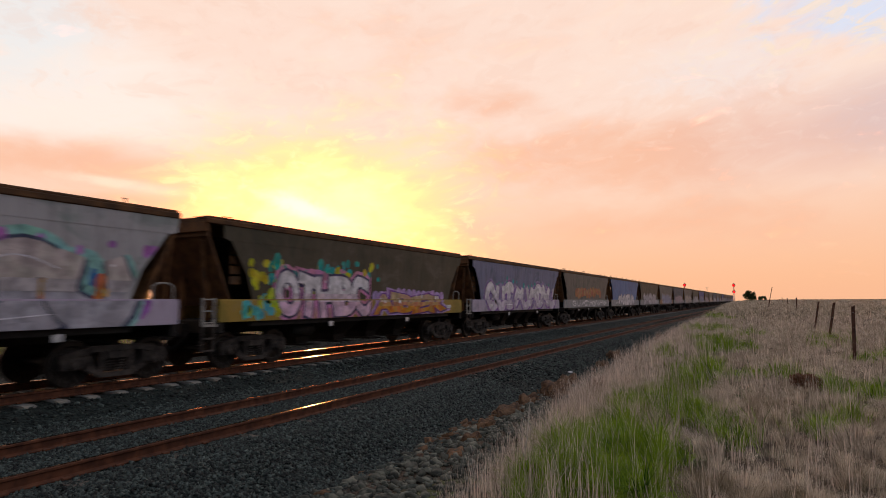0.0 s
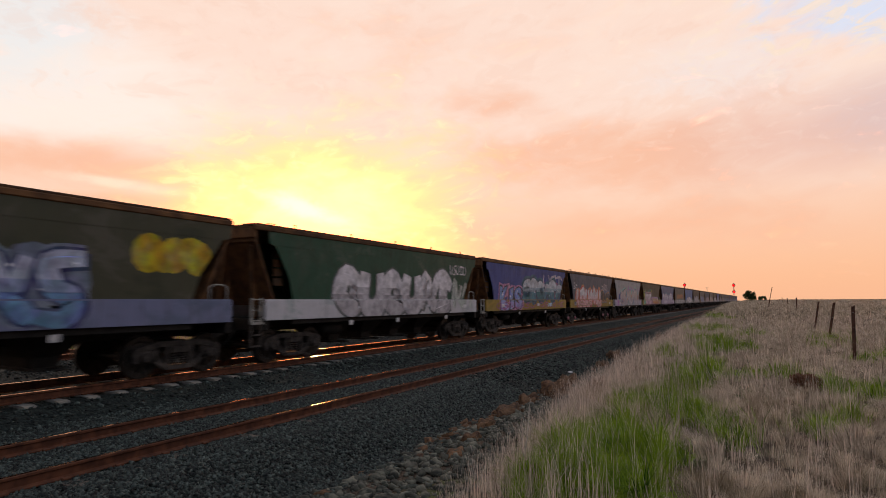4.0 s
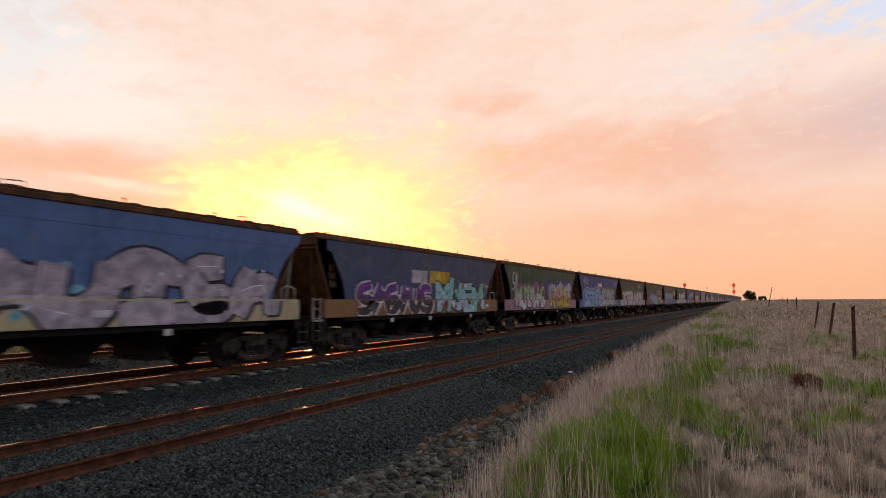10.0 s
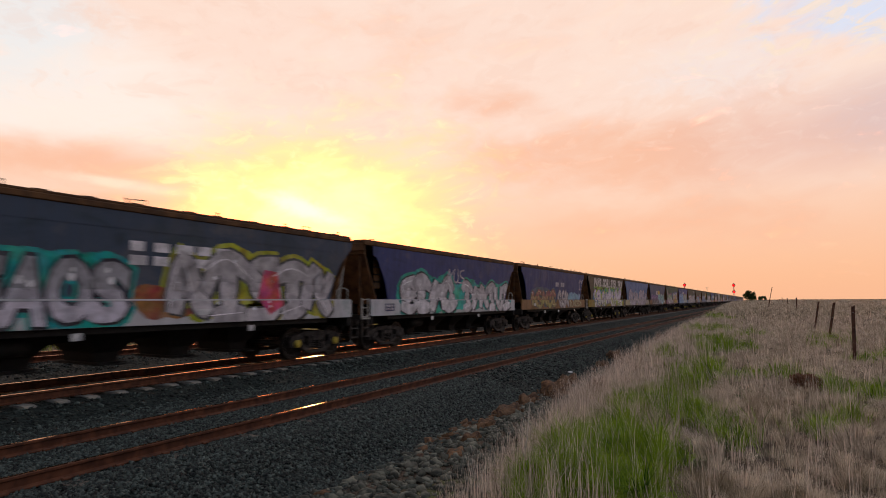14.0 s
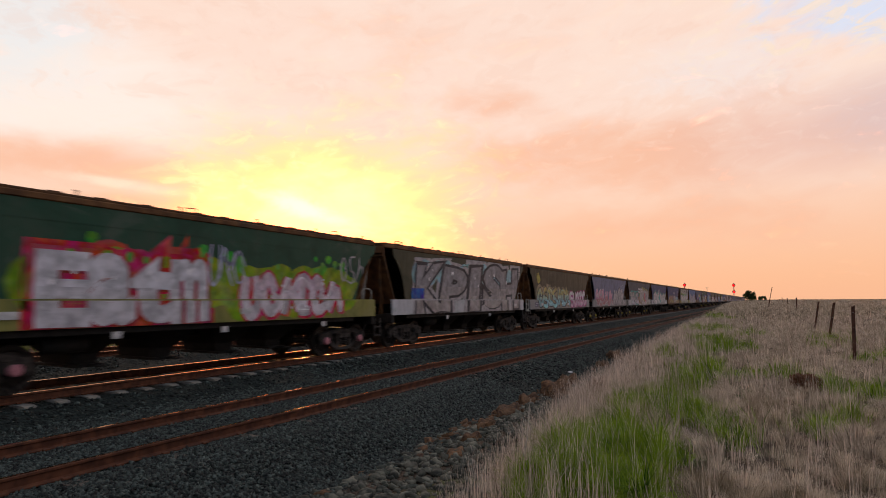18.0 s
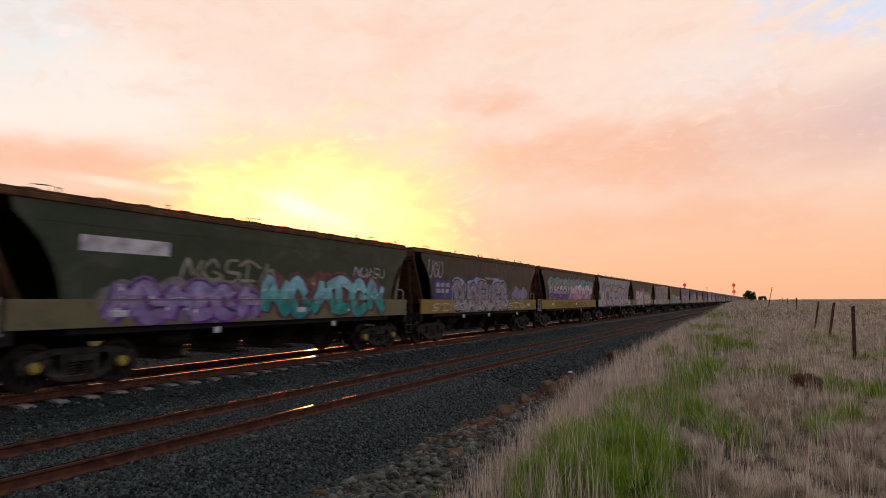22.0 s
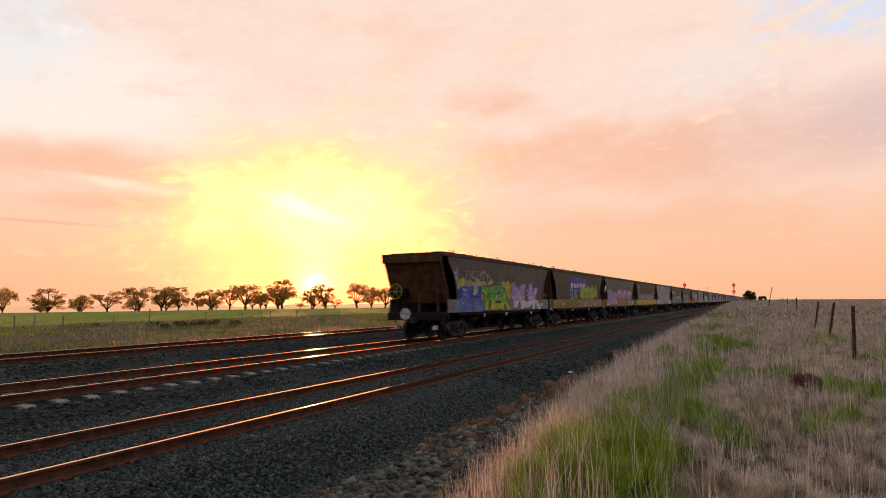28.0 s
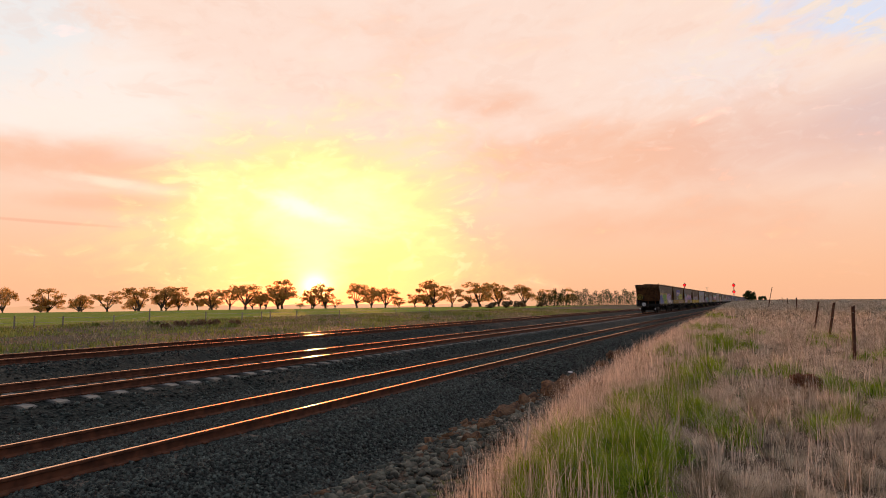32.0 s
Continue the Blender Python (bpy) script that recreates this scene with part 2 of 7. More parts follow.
def leaf_mat(name, a, b, translucent=0.35, drift=None, grain=0.35):
    mat, k, bsdf = material(name)
    isl = k.add("ShaderNodeNewGeometry").outputs["Random Per Island"]
    co = k.add("ShaderNodeTexCoord").outputs["Object"]
    f = k.m("ADD", k.m("MULTIPLY", isl, 0.58), k.m("MULTIPLY", k.rng(k.noise(co, grain, 3.0), 0.34, 0.66), 0.5))
    col = k.mix(k.rng(f, 0.1, 1.0, smooth=False), a, b)
    if drift:
        col = k.mix(k.m("MULTIPLY", k.rng(k.noise(co, 1.1, 4.0, 0.6), 0.46, 0.66), 0.65), col, drift)
    k.put(bsdf.inputs["Base Color"], col)
    bsdf.inputs["Roughness"].default_value = 0.75
    bsdf.inputs["Specular IOR Level"].default_value = 0.2
    tr = k.add("ShaderNodeBsdfTranslucent")
    k.put(tr.inputs["Color"], col)
    mx = k.add("ShaderNodeMixShader")
    mx.inputs[0].default_value = translucent
    t = mat.node_tree
    t.links.new(bsdf.outputs[0], mx.inputs[1])
    t.links.new(tr.outputs[0], mx.inputs[2])
    t.links.new(mx.outputs[0], t.nodes["Material Output"].inputs[0])
    return mat


def glow_mat(name, colour, strength):
    mat, k, bsdf = material(name)
    bsdf.inputs["Base Color"].default_value = (*colour, 1)
    bsdf.inputs["Emission Color"].default_value = (*colour, 1)
    bsdf.inputs["Emission Strength"].default_value = strength
    return mat


def ground_mat():
    """Ballast beds, red dirt at their foot, dry pasture and a green crop, told apart by where they lie."""
    mat, k, bsdf = material("ground")
    pos = k.add("ShaderNodeNewGeometry").outputs["Position"]
    x, y, z = k.split(pos)
    n1 = k.noise(pos, 0.5, 5.0)
    n2 = k.noise(pos, 3.0, 6.0, 0.65)
    xe = k.m("ADD", x, k.m("MULTIPLY", k.m("SUBTRACT", n2, 0.5), 1.6))
    vor = k.add("ShaderNodeTexVoronoi")
    k.put(vor.inputs["Vector"], pos)
    vor.inputs["Scale"].default_value = 17.0
    stone = k.split(vor.outputs["Color"])[0]
    ballast = k.mix(stone, (0.004, 0.007, 0.0068), (0.022, 0.030, 0.027))
    ballast = k.mix(k.rng(n1, 0.48, 0.7), ballast, k.mix(stone, (0.018, 0.019, 0.016), (0.065, 0.062, 0.050)))
    dirt = k.mix(n2, (0.035, 0.026, 0.02), (0.10, 0.068, 0.045))
    pasture = k.mix(k.rng(n2, 0.3, 0.7), (0.050, 0.037, 0.026), (0.145, 0.108, 0.074))
    pasture = k.mix(k.rng(n1, 0.5, 0.62), pasture, (0.075, 0.095, 0.03))
    crop = k.mix(k.rng(k.noise(k.v("MULTIPLY", pos, (1.0, 0.2, 1.0)), 0.4, 4.0), 0.3, 0.7), (0.13, 0.19, 0.012), (0.19, 0.25, 0.02))
    strip = k.mix(n2, (0.07, 0.06, 0.05), (0.16, 0.135, 0.11))
    col = k.mix(k.rng(xe, -5.3, -4.4), ballast, dirt)
    col = k.mix(k.rng(xe, -4.4, -3.2), col, pasture)
    col = k.mix(k.rng(xe, -22.6, -22.0), strip, col)
    col = k.mix(k.rng(xe, -27.5, -24.5), pasture, col)
    far_left = k.rng(k.m("ADD", xe, k.m("MULTIPLY", n1, 4.0)), -56.0, -50.0)
    col = k.mix(far_left, crop, col)
    k.put(bsdf.inputs["Base Color"], col)
    bsdf.inputs["Roughness"].default_value = 0.9
    bsdf.inputs["Specular IOR Level"].default_value = 0.2
    bed = k.m("MULTIPLY", vor.outputs["Distance"], -1.0)
    bump(k, bsdf, k.m("ADD", bed, k.m("MULTIPLY", n2, 0.4)), 0.9, 0.05)
    return mat


def self_lit_backdrop(name, a, b):
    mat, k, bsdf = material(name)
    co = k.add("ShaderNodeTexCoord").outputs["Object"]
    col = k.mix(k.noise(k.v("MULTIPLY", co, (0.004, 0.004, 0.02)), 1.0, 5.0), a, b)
    # near-black base: the sunlit haze is put in as the surface's own emission
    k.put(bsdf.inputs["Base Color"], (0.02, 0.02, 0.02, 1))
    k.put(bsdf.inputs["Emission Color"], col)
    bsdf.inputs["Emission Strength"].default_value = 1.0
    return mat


BODY = wagon_paint("weathered_wagon_paint", 0.36, 0.46)
SILL = wagon_paint("weathered_sill_paint", 0.32, 0.5)
SPRAY = spray_paint()
RUST = rough_mat("rusted_steel_sheet", (0.056, 0.024, 0.009), (0.135, 0.060, 0.021), 2.5, 0.8, 0.0, 18.0, 0.3, 0.01, 0.25, (0.055, 0.036, 0.022))
GRIME = rough_mat("grimy_black_steel", (0.004, 0.0033, 0.003), (0.012, 0.010, 0.008), 5.0, 0.75, 0.1, 30.0, 0.3, 0.006, 0.2)
BOGIE = rough_mat("dusty_cast_steel", (0.016, 0.013, 0.012), (0.058, 0.047, 0.040), 6.0, 0.85, 0.0, 35.0, 0.4, 0.006, 0.25)
TYRE = rough_mat("worn_wheel_steel", (0.014, 0.012, 0.011), (0.035, 0.03, 0.026), 9.0, 0.5, 0.6, 30.0, 0.2, 0.003, 0.1)
PALE = rough_mat("chipped_pale_paint", (0.22, 0.20, 0.18), (0.36, 0.34, 0.31), 9.0, 0.6, 0.0, 30.0, 0.2, 0.003, 0.15, (0.22, 0.17, 0.13))
WHITE = rough_mat("white_reflective_plate", (0.38, 0.37, 0.38), (0.62, 0.60, 0.60), 9.0, 0.4, 0.0, 30.0, 0.1, 0.002, 0.1)
YELLOW = rough_mat("yellow_cap_paint", (0.30, 0.22, 0.03), (0.46, 0.35, 0.05), 9.0, 0.5, 0.0, 30.0, 0.2, 0.003, 0.1)
PINK = rough_mat("pink_cap_paint", (0.42, 0.15, 0.18), (0.52, 0.22, 0.25), 9.0, 0.5, 0.0, 30.0, 0.2, 0.003, 0.1)
RAIL_SIDE = rough_mat("rusty_rail_side", (0.050, 0.016, 0.007), (0.105, 0.036, 0.016), 5.0, 0.8, 0.0, 40.0, 0.3, 0.004)
# both heads: orange of the mirrored dawn glow is put into the steel's colour
RAIL_TOP = steel_rail("worn_glow_tinted_rail_head", (0.76, 0.37, 0.15), (0.90, 0.48, 0.22), 0.19, 0.26)
RAIL_DULL = steel_rail("dulled_glow_tinted_rail_head", (0.66, 0.34, 0.15), (0.88, 0.52, 0.26), 0.10, 0.18)
CONCRETE = rough_mat("pale_concrete", (0.10, 0.10, 0.097), (0.19, 0.188, 0.18), 5.0, 0.9, 0.0, 40.0, 0.3, 0.006, 0.15, (0.22, 0.2, 0.17))
TIMBER = rough_mat("weathered_sleeper_timber", (0.045, 0.034, 0.027), (0.10, 0.08, 0.063), 7.0, 0.9, 0.0, 30.0, 0.5, 0.01, 0.3)
STONE = rough_mat("blue_metal_stone", (0.003, 0.0068, 0.0066), (0.048, 0.060, 0.053), 14.0, 0.8, 0.0, 60.0, 0.3, 0.004, 0.9)
ROCK = rough_mat("brown_field_stone", (0.026, 0.030, 0.024), (0.115, 0.112, 0.086), 6.0, 0.85, 0.0, 40.0, 0.4, 0.01, 0.55)
DIRT = rough_mat("red_brown_clod", (0.048, 0.025, 0.014), (0.155, 0.084, 0.042), 9.0, 0.95, 0.0, 38.0, 0.9, 0.03, 0.25)
DRY = leaf_mat("dry_grass_blade", (0.085, 0.062, 0.042), (1.0, 0.86, 0.68), 0.38, (0.20, 0.15, 0.075), 3.2)
STALK = leaf_mat("dry_seed_stalk", (0.30, 0.22, 0.17), (1.0, 0.84, 0.70), 0.25, None, 2.5)
GREEN = leaf_mat("green_grass_blade", (0.012, 0.065, 0.006), (0.36, 0.52, 0.04), 0.40, (0.17, 0.24, 0.02), 4.5)
VERGE = leaf_mat("verge_grass_blade", (0.12, 0.16, 0.03), (0.30, 0.33, 0.09), 0.35)
VERGEDRY = leaf_mat("verge_dry_blade", (0.17, 0.15, 0.085), (0.42, 0.35, 0.22), 0.35)
# gum leaf colour is brightened and warmed to carry the low sun's backlight
LEAF = leaf_mat("backlit_eucalypt_leaf", (0.34, 0.21, 0.07), (0.80, 0.50, 0.17), 0.85)
CONIFER = leaf_mat("hedge_leaf", (0.025, 0.045, 0.015), (0.07, 0.095, 0.03), 0.25)
RUSTLEAF = leaf_mat("rusty_dead_grass", (0.10, 0.048, 0.028), (0.26, 0.13, 0.08), 0.3)
SCRUB = leaf_mat("brown_scrub_twig", (0.13, 0.085, 0.045), (0.28, 0.19, 0.11), 0.3)
BARK = rough_mat("eucalypt_bark", (0.07, 0.05, 0.038), (0.16, 0.125, 0.10), 3.0, 0.9, 0.0, 20.0, 0.5, 0.02, 0.2)
POST = rough_mat("rusty_star_picket", (0.05, 0.02, 0.013), (0.11, 0.05, 0.03), 8.0, 0.85, 0.0, 40.0, 0.4, 0.004, 0.2)
GREYWOOD = rough_mat("grey_post_timber", (0.16, 0.14, 0.115), (0.34, 0.29, 0.23), 6.0, 0.9, 0.0, 30.0, 0.5, 0.01, 0.25)
WIRE = rough_mat("galvanised_wire", (0.32, 0.29, 0.26), (0.45, 0.41, 0.37), 9.0, 0.5, 0.6, 30.0, 0.1, 0.001)
MAST = rough_mat("galvanised_mast", (0.22, 0.21, 0.20), (0.34, 0.32, 0.31), 6.0, 0.55, 0.4, 30.0, 0.2, 0.003)
MATT = rough_mat("matt_black_signal", (0.012, 0.012, 0.012), (0.025, 0.024, 0.023), 6.0, 0.8, 0.0, 30.0, 0.1, 0.002)
REDLAMP = glow_mat("red_signal_lamp", (1.0, 0.004, 0.008), 4.0)
GROUND = ground_mat()
# orange emission stands in for sun glow in the distant haze
FAR = self_lit_backdrop("emissive_hazy_plain", (0.86, 0.42, 0.22), (0.93, 0.50, 0.27))

# ---------------------------------------------------------------- mesh helpers
def quad_box(bm, x0, x1, y0, y1, z0, z1):
    vs = [bm.verts.new(p) for p in ((x0, y0, z0), (x1, y0, z0), (x1, y1, z0), (x0, y1, z0), (x0, y0, z1), (x1, y0, z1), (x1, y1, z1), (x0, y1, z1))]
    for f in ((3, 2, 1, 0), (4, 5, 6, 7), (0, 1, 5, 4), (1, 2, 6, 5), (2, 3, 7, 6), (3, 0, 4, 7)):
        bm.faces.new([vs[i] for i in f])
    return vs


def box(x0, x1, y0, y1, z0, z1, bevel=0.0, bm=None):
    own = bm or bmesh.new()
    vs = quad_box(own, x0, x1, y0, y1, z0, z1)
    if bevel:
        edges = list({e for v in vs for e in v.link_edges})
        bmesh.ops.bevel(own, geom=edges, offset=bevel, segments=1, affect="EDGES")
    return own


def prism(bm, outline, a, b, axis="x"):
    """A solid from an outline in the (y, z) plane run along x from a to b (axis 'x'), or in (x, z) along y."""
    def at(p, t):
        return (t, p[0], p[1]) if axis == "x" else (p[0], t, p[1])
    lo = [bm.verts.new(at(p, a)) for p in outline]
    hi = [bm.verts.new(at(p, b)) for p in outline]
    n = len(outline)
    bm.faces.new(lo)
    bm.faces.new(hi[::-1])
    for i in range(n):
        bm.faces.new((lo[i], hi[i], hi[(i + 1) % n], lo[(i + 1) % n]))
    return bm


def tube(bm, points, radii, seg=8, cap=True):
    """A tapered tube through the points."""
    rings = []
    for i, p in enumerate(points):
        p = Vector(p)
        a = Vector(points[max(0, i - 1)])
        b = Vector(points[min(len(points) - 1, i + 1)])
        t = (b - a).normalized()
        side = t.cross(Vector((0, 0, 1)) if abs(t.z) < 0.9 else Vector((1, 0, 0))).normalized()
        up = side.cross(t)
        r = radii[i] if isinstance(radii, (list, tuple)) else radii
        rings.append([bm.verts.new(p + (side * math.cos(q) + up * math.sin(q)) * r) for q in (2 * math.pi * j / seg for j in range(seg))])
    for lo, hi in zip(rings, rings[1:]):
        for j in range(seg):
            bm.faces.new((lo[j], lo[(j + 1) % seg], hi[(j + 1) % seg], hi[j]))
    if cap:
        bm.faces.new(rings[0][::-1])
        bm.faces.new(rings[-1])
    return bm


def finish(bm, name, mat, smooth=False):
    bmesh.ops.recalc_face_normals(bm, faces=bm.faces)
    me = bpy.data.meshes.new(name)
    bm.to_mesh(me)
    bm.free()
    for m in (mat if isinstance(mat, (list, tuple)) else (mat,)):
        me.materials.append(m)
    if smooth:
        me.polygons.foreach_set("use_smooth", [True] * len(me.polygons))
    return me


def part(name, bm, mat, parent, label="", smooth=False, colour=None):
    me = bm if isinstance(bm, bpy.types.Mesh) else finish(bm, name, mat, smooth)
    ob = new(name, me)
    ob.parent = parent
    if colour:
        ob.color = (*colour, 1)
    return tagged(ob, label)


def raw_mesh(name, verts, faces, mat):
    """A mesh from numpy arrays of triangles or quads."""
    me = bpy.data.meshes.new(name)
    n, c = faces.shape
    me.vertices.add(len(verts))
    me.vertices.foreach_set("co", verts.astype(np.float32).ravel())
    me.loops.add(n * c)
    me.loops.foreach_set("vertex_index", faces.astype(np.int32).ravel())
    me.polygons.add(n)
    me.polygons.foreach_set("loop_start", np.arange(0, n * c, c, dtype=np.int32))
    me.update(calc_edges=True)
    me.materials.append(mat)
    return me


rng = np.random.default_rng(7)

# ---------------------------------------------------------------- ground
TRACK_A, TRACK_B, TRACK_C = -8.39, -13.16, -19.55      # centre lines
TOP_A, TOP_B, TOP_C = 0.0, 0.237, 0.337                # rail tops
GAUGE = 1.60
PROFILE = ((-24.5, -0.12), (-22.6, -0.06), (-21.5, 0.15), (-17.6, 0.15), (-16.9, -0.12), (-15.7, -0.12), (-15.0, 0.02), (-11.45, 0.02),
           (-10.75, -0.20), (-10.3, -0.19), (-6.45, -0.19), (-5.35, -0.48), (-4.65, -0.42))


def smooth01(t):
    t = np.clip(t, 0, 1)
    return t * t * (3 - 2 * t)


def ripple(x, y):
    return (np.sin(x * 1.7 + 0.6 * np.sin(y * 0.9)) * np.sin(y * 1.3 + 0.8 * np.sin(x * 1.1)) * 0.5
            + np.sin(x * 4.1 + y * 2.3) * np.sin(y * 3.7 - x * 1.9) * 0.25)


def bank_edge(y):
    """Where the grass begins beside the siding."""
    return np.interp(y, (3, 4.6, 5.7, 8, 10, 15, 20, 33, 60, 120, 300), (-1.75, -2.05, -2.4, -2.7, -3.0, -3.3, -3.65, -3.95, -4.5, -5.2, -5.2)) + 0.10 * np.sin(y * 0.9) + 0.06 * np.sin(y * 2.3)


def bank_top(x, y):
    """The grassy bank the camera stands on; it climbs slowly along the line."""
    rise = 1.15 * smooth01((y - 12) / 100.0) + 0.55 * smooth01((y - 90) / 160.0)
    return 0.28 + rise + 0.05 * ripple(x, y) + 0.02 * np.clip(x, -3, 8) + 0.25 * smooth01((x - 8) / 60.0)


def ground_z(x, y):
    x, y = np.asarray(x, float), np.asarray(y, float)
    xs, zs = [p[0] for p in PROFILE], [p[1] for p in PROFILE]
    bed = np.interp(x, xs, zs)
    left = -0.12 - 0.0135 * np.clip(-x - 50, 0, 200) - 0.030 * np.clip(np.hypot(x, y) - 268, 0, 4000) * smooth01((-x - 30) / 30) + 0.06 * ripple(x * 0.4, y * 0.4) * smooth01((-x - 25) / 6)
    z = np.where(x < -24.5, left, bed)
    foot = bank_edge(y) - 1.0
    t = smooth01((x - foot) / 1.7)
    z = np.where(x > foot, np.where(x > -4.65, -0.42, z) * (1 - t) + bank_top(x, y) * t, z)
    far = np.hypot(x, y)
    return z - 0.000012 * np.clip(far - 400, 0, 1e9) ** 1.25


def ground():
    dense = np.concatenate([np.arange(-30, -3, 0.3), np.arange(-3, 9, 0.4)])
    xs = np.concatenate([-np.geomspace(3800, 31, 34), dense, np.geomspace(9.5, 3800, 30)])
    ys = np.concatenate([-np.geomspace(1500, 6, 22), np.arange(-5, 50, 0.6), np.geomspace(51, 3800, 44)])
    gx, gy = np.meshgrid(xs, ys)
    gz = ground_z(gx, gy) + 0.012 * rng.standard_normal(gx.shape) * (np.abs(gx + 13) < 9.5)
    verts = np.stack([gx, gy, gz], -1).reshape(-1, 3)
    nx, ny = len(xs), len(ys)
    i = np.arange(nx * ny).reshape(ny, nx)
    faces = np.stack([i[:-1, :-1], i[:-1, 1:], i[1:, 1:], i[1:, :-1]], -1).reshape(-1, 4)
    me = raw_mesh("ground", verts, faces, GROUND)
    me.polygons.foreach_set("use_smooth", [True] * len(me.polygons))
    tagged(new("ground", me), "ballast beds, red dirt, dry pasture and green crop", "ground", kind="structure")


ground()


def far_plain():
    """Hazy low country beyond the trees, towards the sun; its warm glow is emission."""
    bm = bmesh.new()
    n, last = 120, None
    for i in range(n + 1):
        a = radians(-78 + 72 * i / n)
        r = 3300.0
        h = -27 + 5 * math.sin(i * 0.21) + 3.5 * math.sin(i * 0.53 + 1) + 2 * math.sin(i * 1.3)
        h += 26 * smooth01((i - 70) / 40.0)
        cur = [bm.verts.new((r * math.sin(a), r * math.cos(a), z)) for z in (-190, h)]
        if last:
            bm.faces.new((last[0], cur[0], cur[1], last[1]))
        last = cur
    tagged(new("backdrop", finish(bm, "backdrop", FAR)), "hazy low hills with the dawn glow put in as emission", "backdrop", kind="structure")


far_plain()


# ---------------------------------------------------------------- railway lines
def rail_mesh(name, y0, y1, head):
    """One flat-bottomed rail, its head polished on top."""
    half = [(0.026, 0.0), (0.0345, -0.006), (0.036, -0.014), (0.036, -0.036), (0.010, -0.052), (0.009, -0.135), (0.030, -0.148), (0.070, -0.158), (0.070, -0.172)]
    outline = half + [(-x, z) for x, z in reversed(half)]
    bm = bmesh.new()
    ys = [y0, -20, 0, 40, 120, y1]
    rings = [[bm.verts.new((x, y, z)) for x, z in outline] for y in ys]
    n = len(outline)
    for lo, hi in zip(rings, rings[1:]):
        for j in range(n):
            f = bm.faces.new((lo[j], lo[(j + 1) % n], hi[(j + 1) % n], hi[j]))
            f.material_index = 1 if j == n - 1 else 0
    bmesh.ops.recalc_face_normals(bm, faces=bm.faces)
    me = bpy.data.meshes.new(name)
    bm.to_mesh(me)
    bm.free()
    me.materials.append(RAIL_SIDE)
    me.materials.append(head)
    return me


RAIL = rail_mesh("rail", -460, 900, RAIL_TOP)
RAIL_SIDING = rail_mesh("siding_rail", -460, 900, RAIL_DULL)


def sleeper_mesh(length, width, mat, name, sag=0.0):
    bm = bmesh.new()
    h = length / 2
    top = [(-h, -0.02), (-h + 0.12, 0.0), (-0.35, -sag), (0.35, -sag), (h - 0.12, 0.0), (h, -0.02)]
    outline = top + [(h + 0.02, -0.2), (-h - 0.02, -0.2)]
    prism(bm, outline, -width / 2, width / 2, "y")
    return finish(bm, name, mat)


def track(centre, top, mat, width, label, near, spacing=0.604, start=0.0):
    home = new("track")
    home.location = (centre, 0, top)
    tagged(home, label, "railway track", group="railway tracks", kind="structure")
    for s in (-1, 1):
        r = part("rail", RAIL_SIDING if centre == TRACK_A else RAIL, None, home, "rusty rail with a bright worn top tinted orange for sky glow" if centre != TRACK_A else "rusty rail with a dulled top tinted orange-brown for sky glow")
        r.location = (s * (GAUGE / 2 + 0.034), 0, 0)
    sl = sleeper_mesh(2.65, width, mat, "sleeper", 0.03)
    clip = bmesh.new()
    for s in (-1, 1):
        for e in (-1, 1):
            box(s * (GAUGE / 2 + 0.034) + e * 0.085 - 0.035, s * (GAUGE / 2 + 0.034) + e * 0.085 + 0.035, -0.05, 0.05, -0.175, -0.145, 0.008, clip)
    clip = finish(clip, "rail_clip", RAIL_SIDE)
    lo, hi = near
    n = int((hi - lo) / spacing)
    for i in range(n):
        ob = part("sleeper", sl, None, home)
        ob.location = (0.03 * math.sin(i * 7.1), start + lo + i * spacing, -0.172 + 0.006 * math.sin(i * 3.3))
        ob.rotation_euler = (0, 0, 0.012 * math.sin(i * 5.7))
        if i % 1 == 0 and i * spacing < 22:
            part("rail_clip", clip, None, home).location = (0, start + lo + i * spacing, 0)
    # the rest of the line's sleepers, too far off to tell apart
    base = np.empty(len(sl.vertices) * 3, np.float32)
    sl.vertices.foreach_get("co", base)
    base = base.reshape(-1, 3)
    ys = np.concatenate([start + lo - spacing * np.arange(1, 90), start + lo + spacing * np.arange(n, n + 500)])
    verts = (base[None] + np.stack([0 * ys, ys, 0 * ys - 0.172], -1)[:, None]).reshape(-1, 3)
    tri = []
    for p in sl.polygons:
        v = list(p.vertices)
        tri += [(v[0], v[j], v[j + 1]) for j in range(1, len(v) - 1)]
    tri = np.array(tri)
    faces = (tri[None] + (np.arange(len(ys)) * len(base))[:, None, None]).reshape(-1, 3)
    tagged(part("far_sleepers", raw_mesh("far_sleepers", verts, faces, mat), None, home), kind="stuff")
    return home


track(TRACK_A, TOP_A, TIMBER, 0.23, "rusty siding track on dark timber sleepers in ballast", (3.0, 40.0), 0.68)
track(TRACK_B, TOP_B, CONCRETE, 0.22, "main line track on pale concrete sleepers in ballast", (4.4, 65.0), 0.604)
track(TRACK_C, TOP_C, TIMBER, 0.23, "far track on dark timber sleepers in ballast", (8.0, 60.0), 0.68)

# ---------------------------------------------------------------- grain wagons
PITCH, SPEED = 14.52, 15.0     # coupled length; metres a second
HALF = 1.50                                    # half width at the sill
WHEEL_R = 0.46


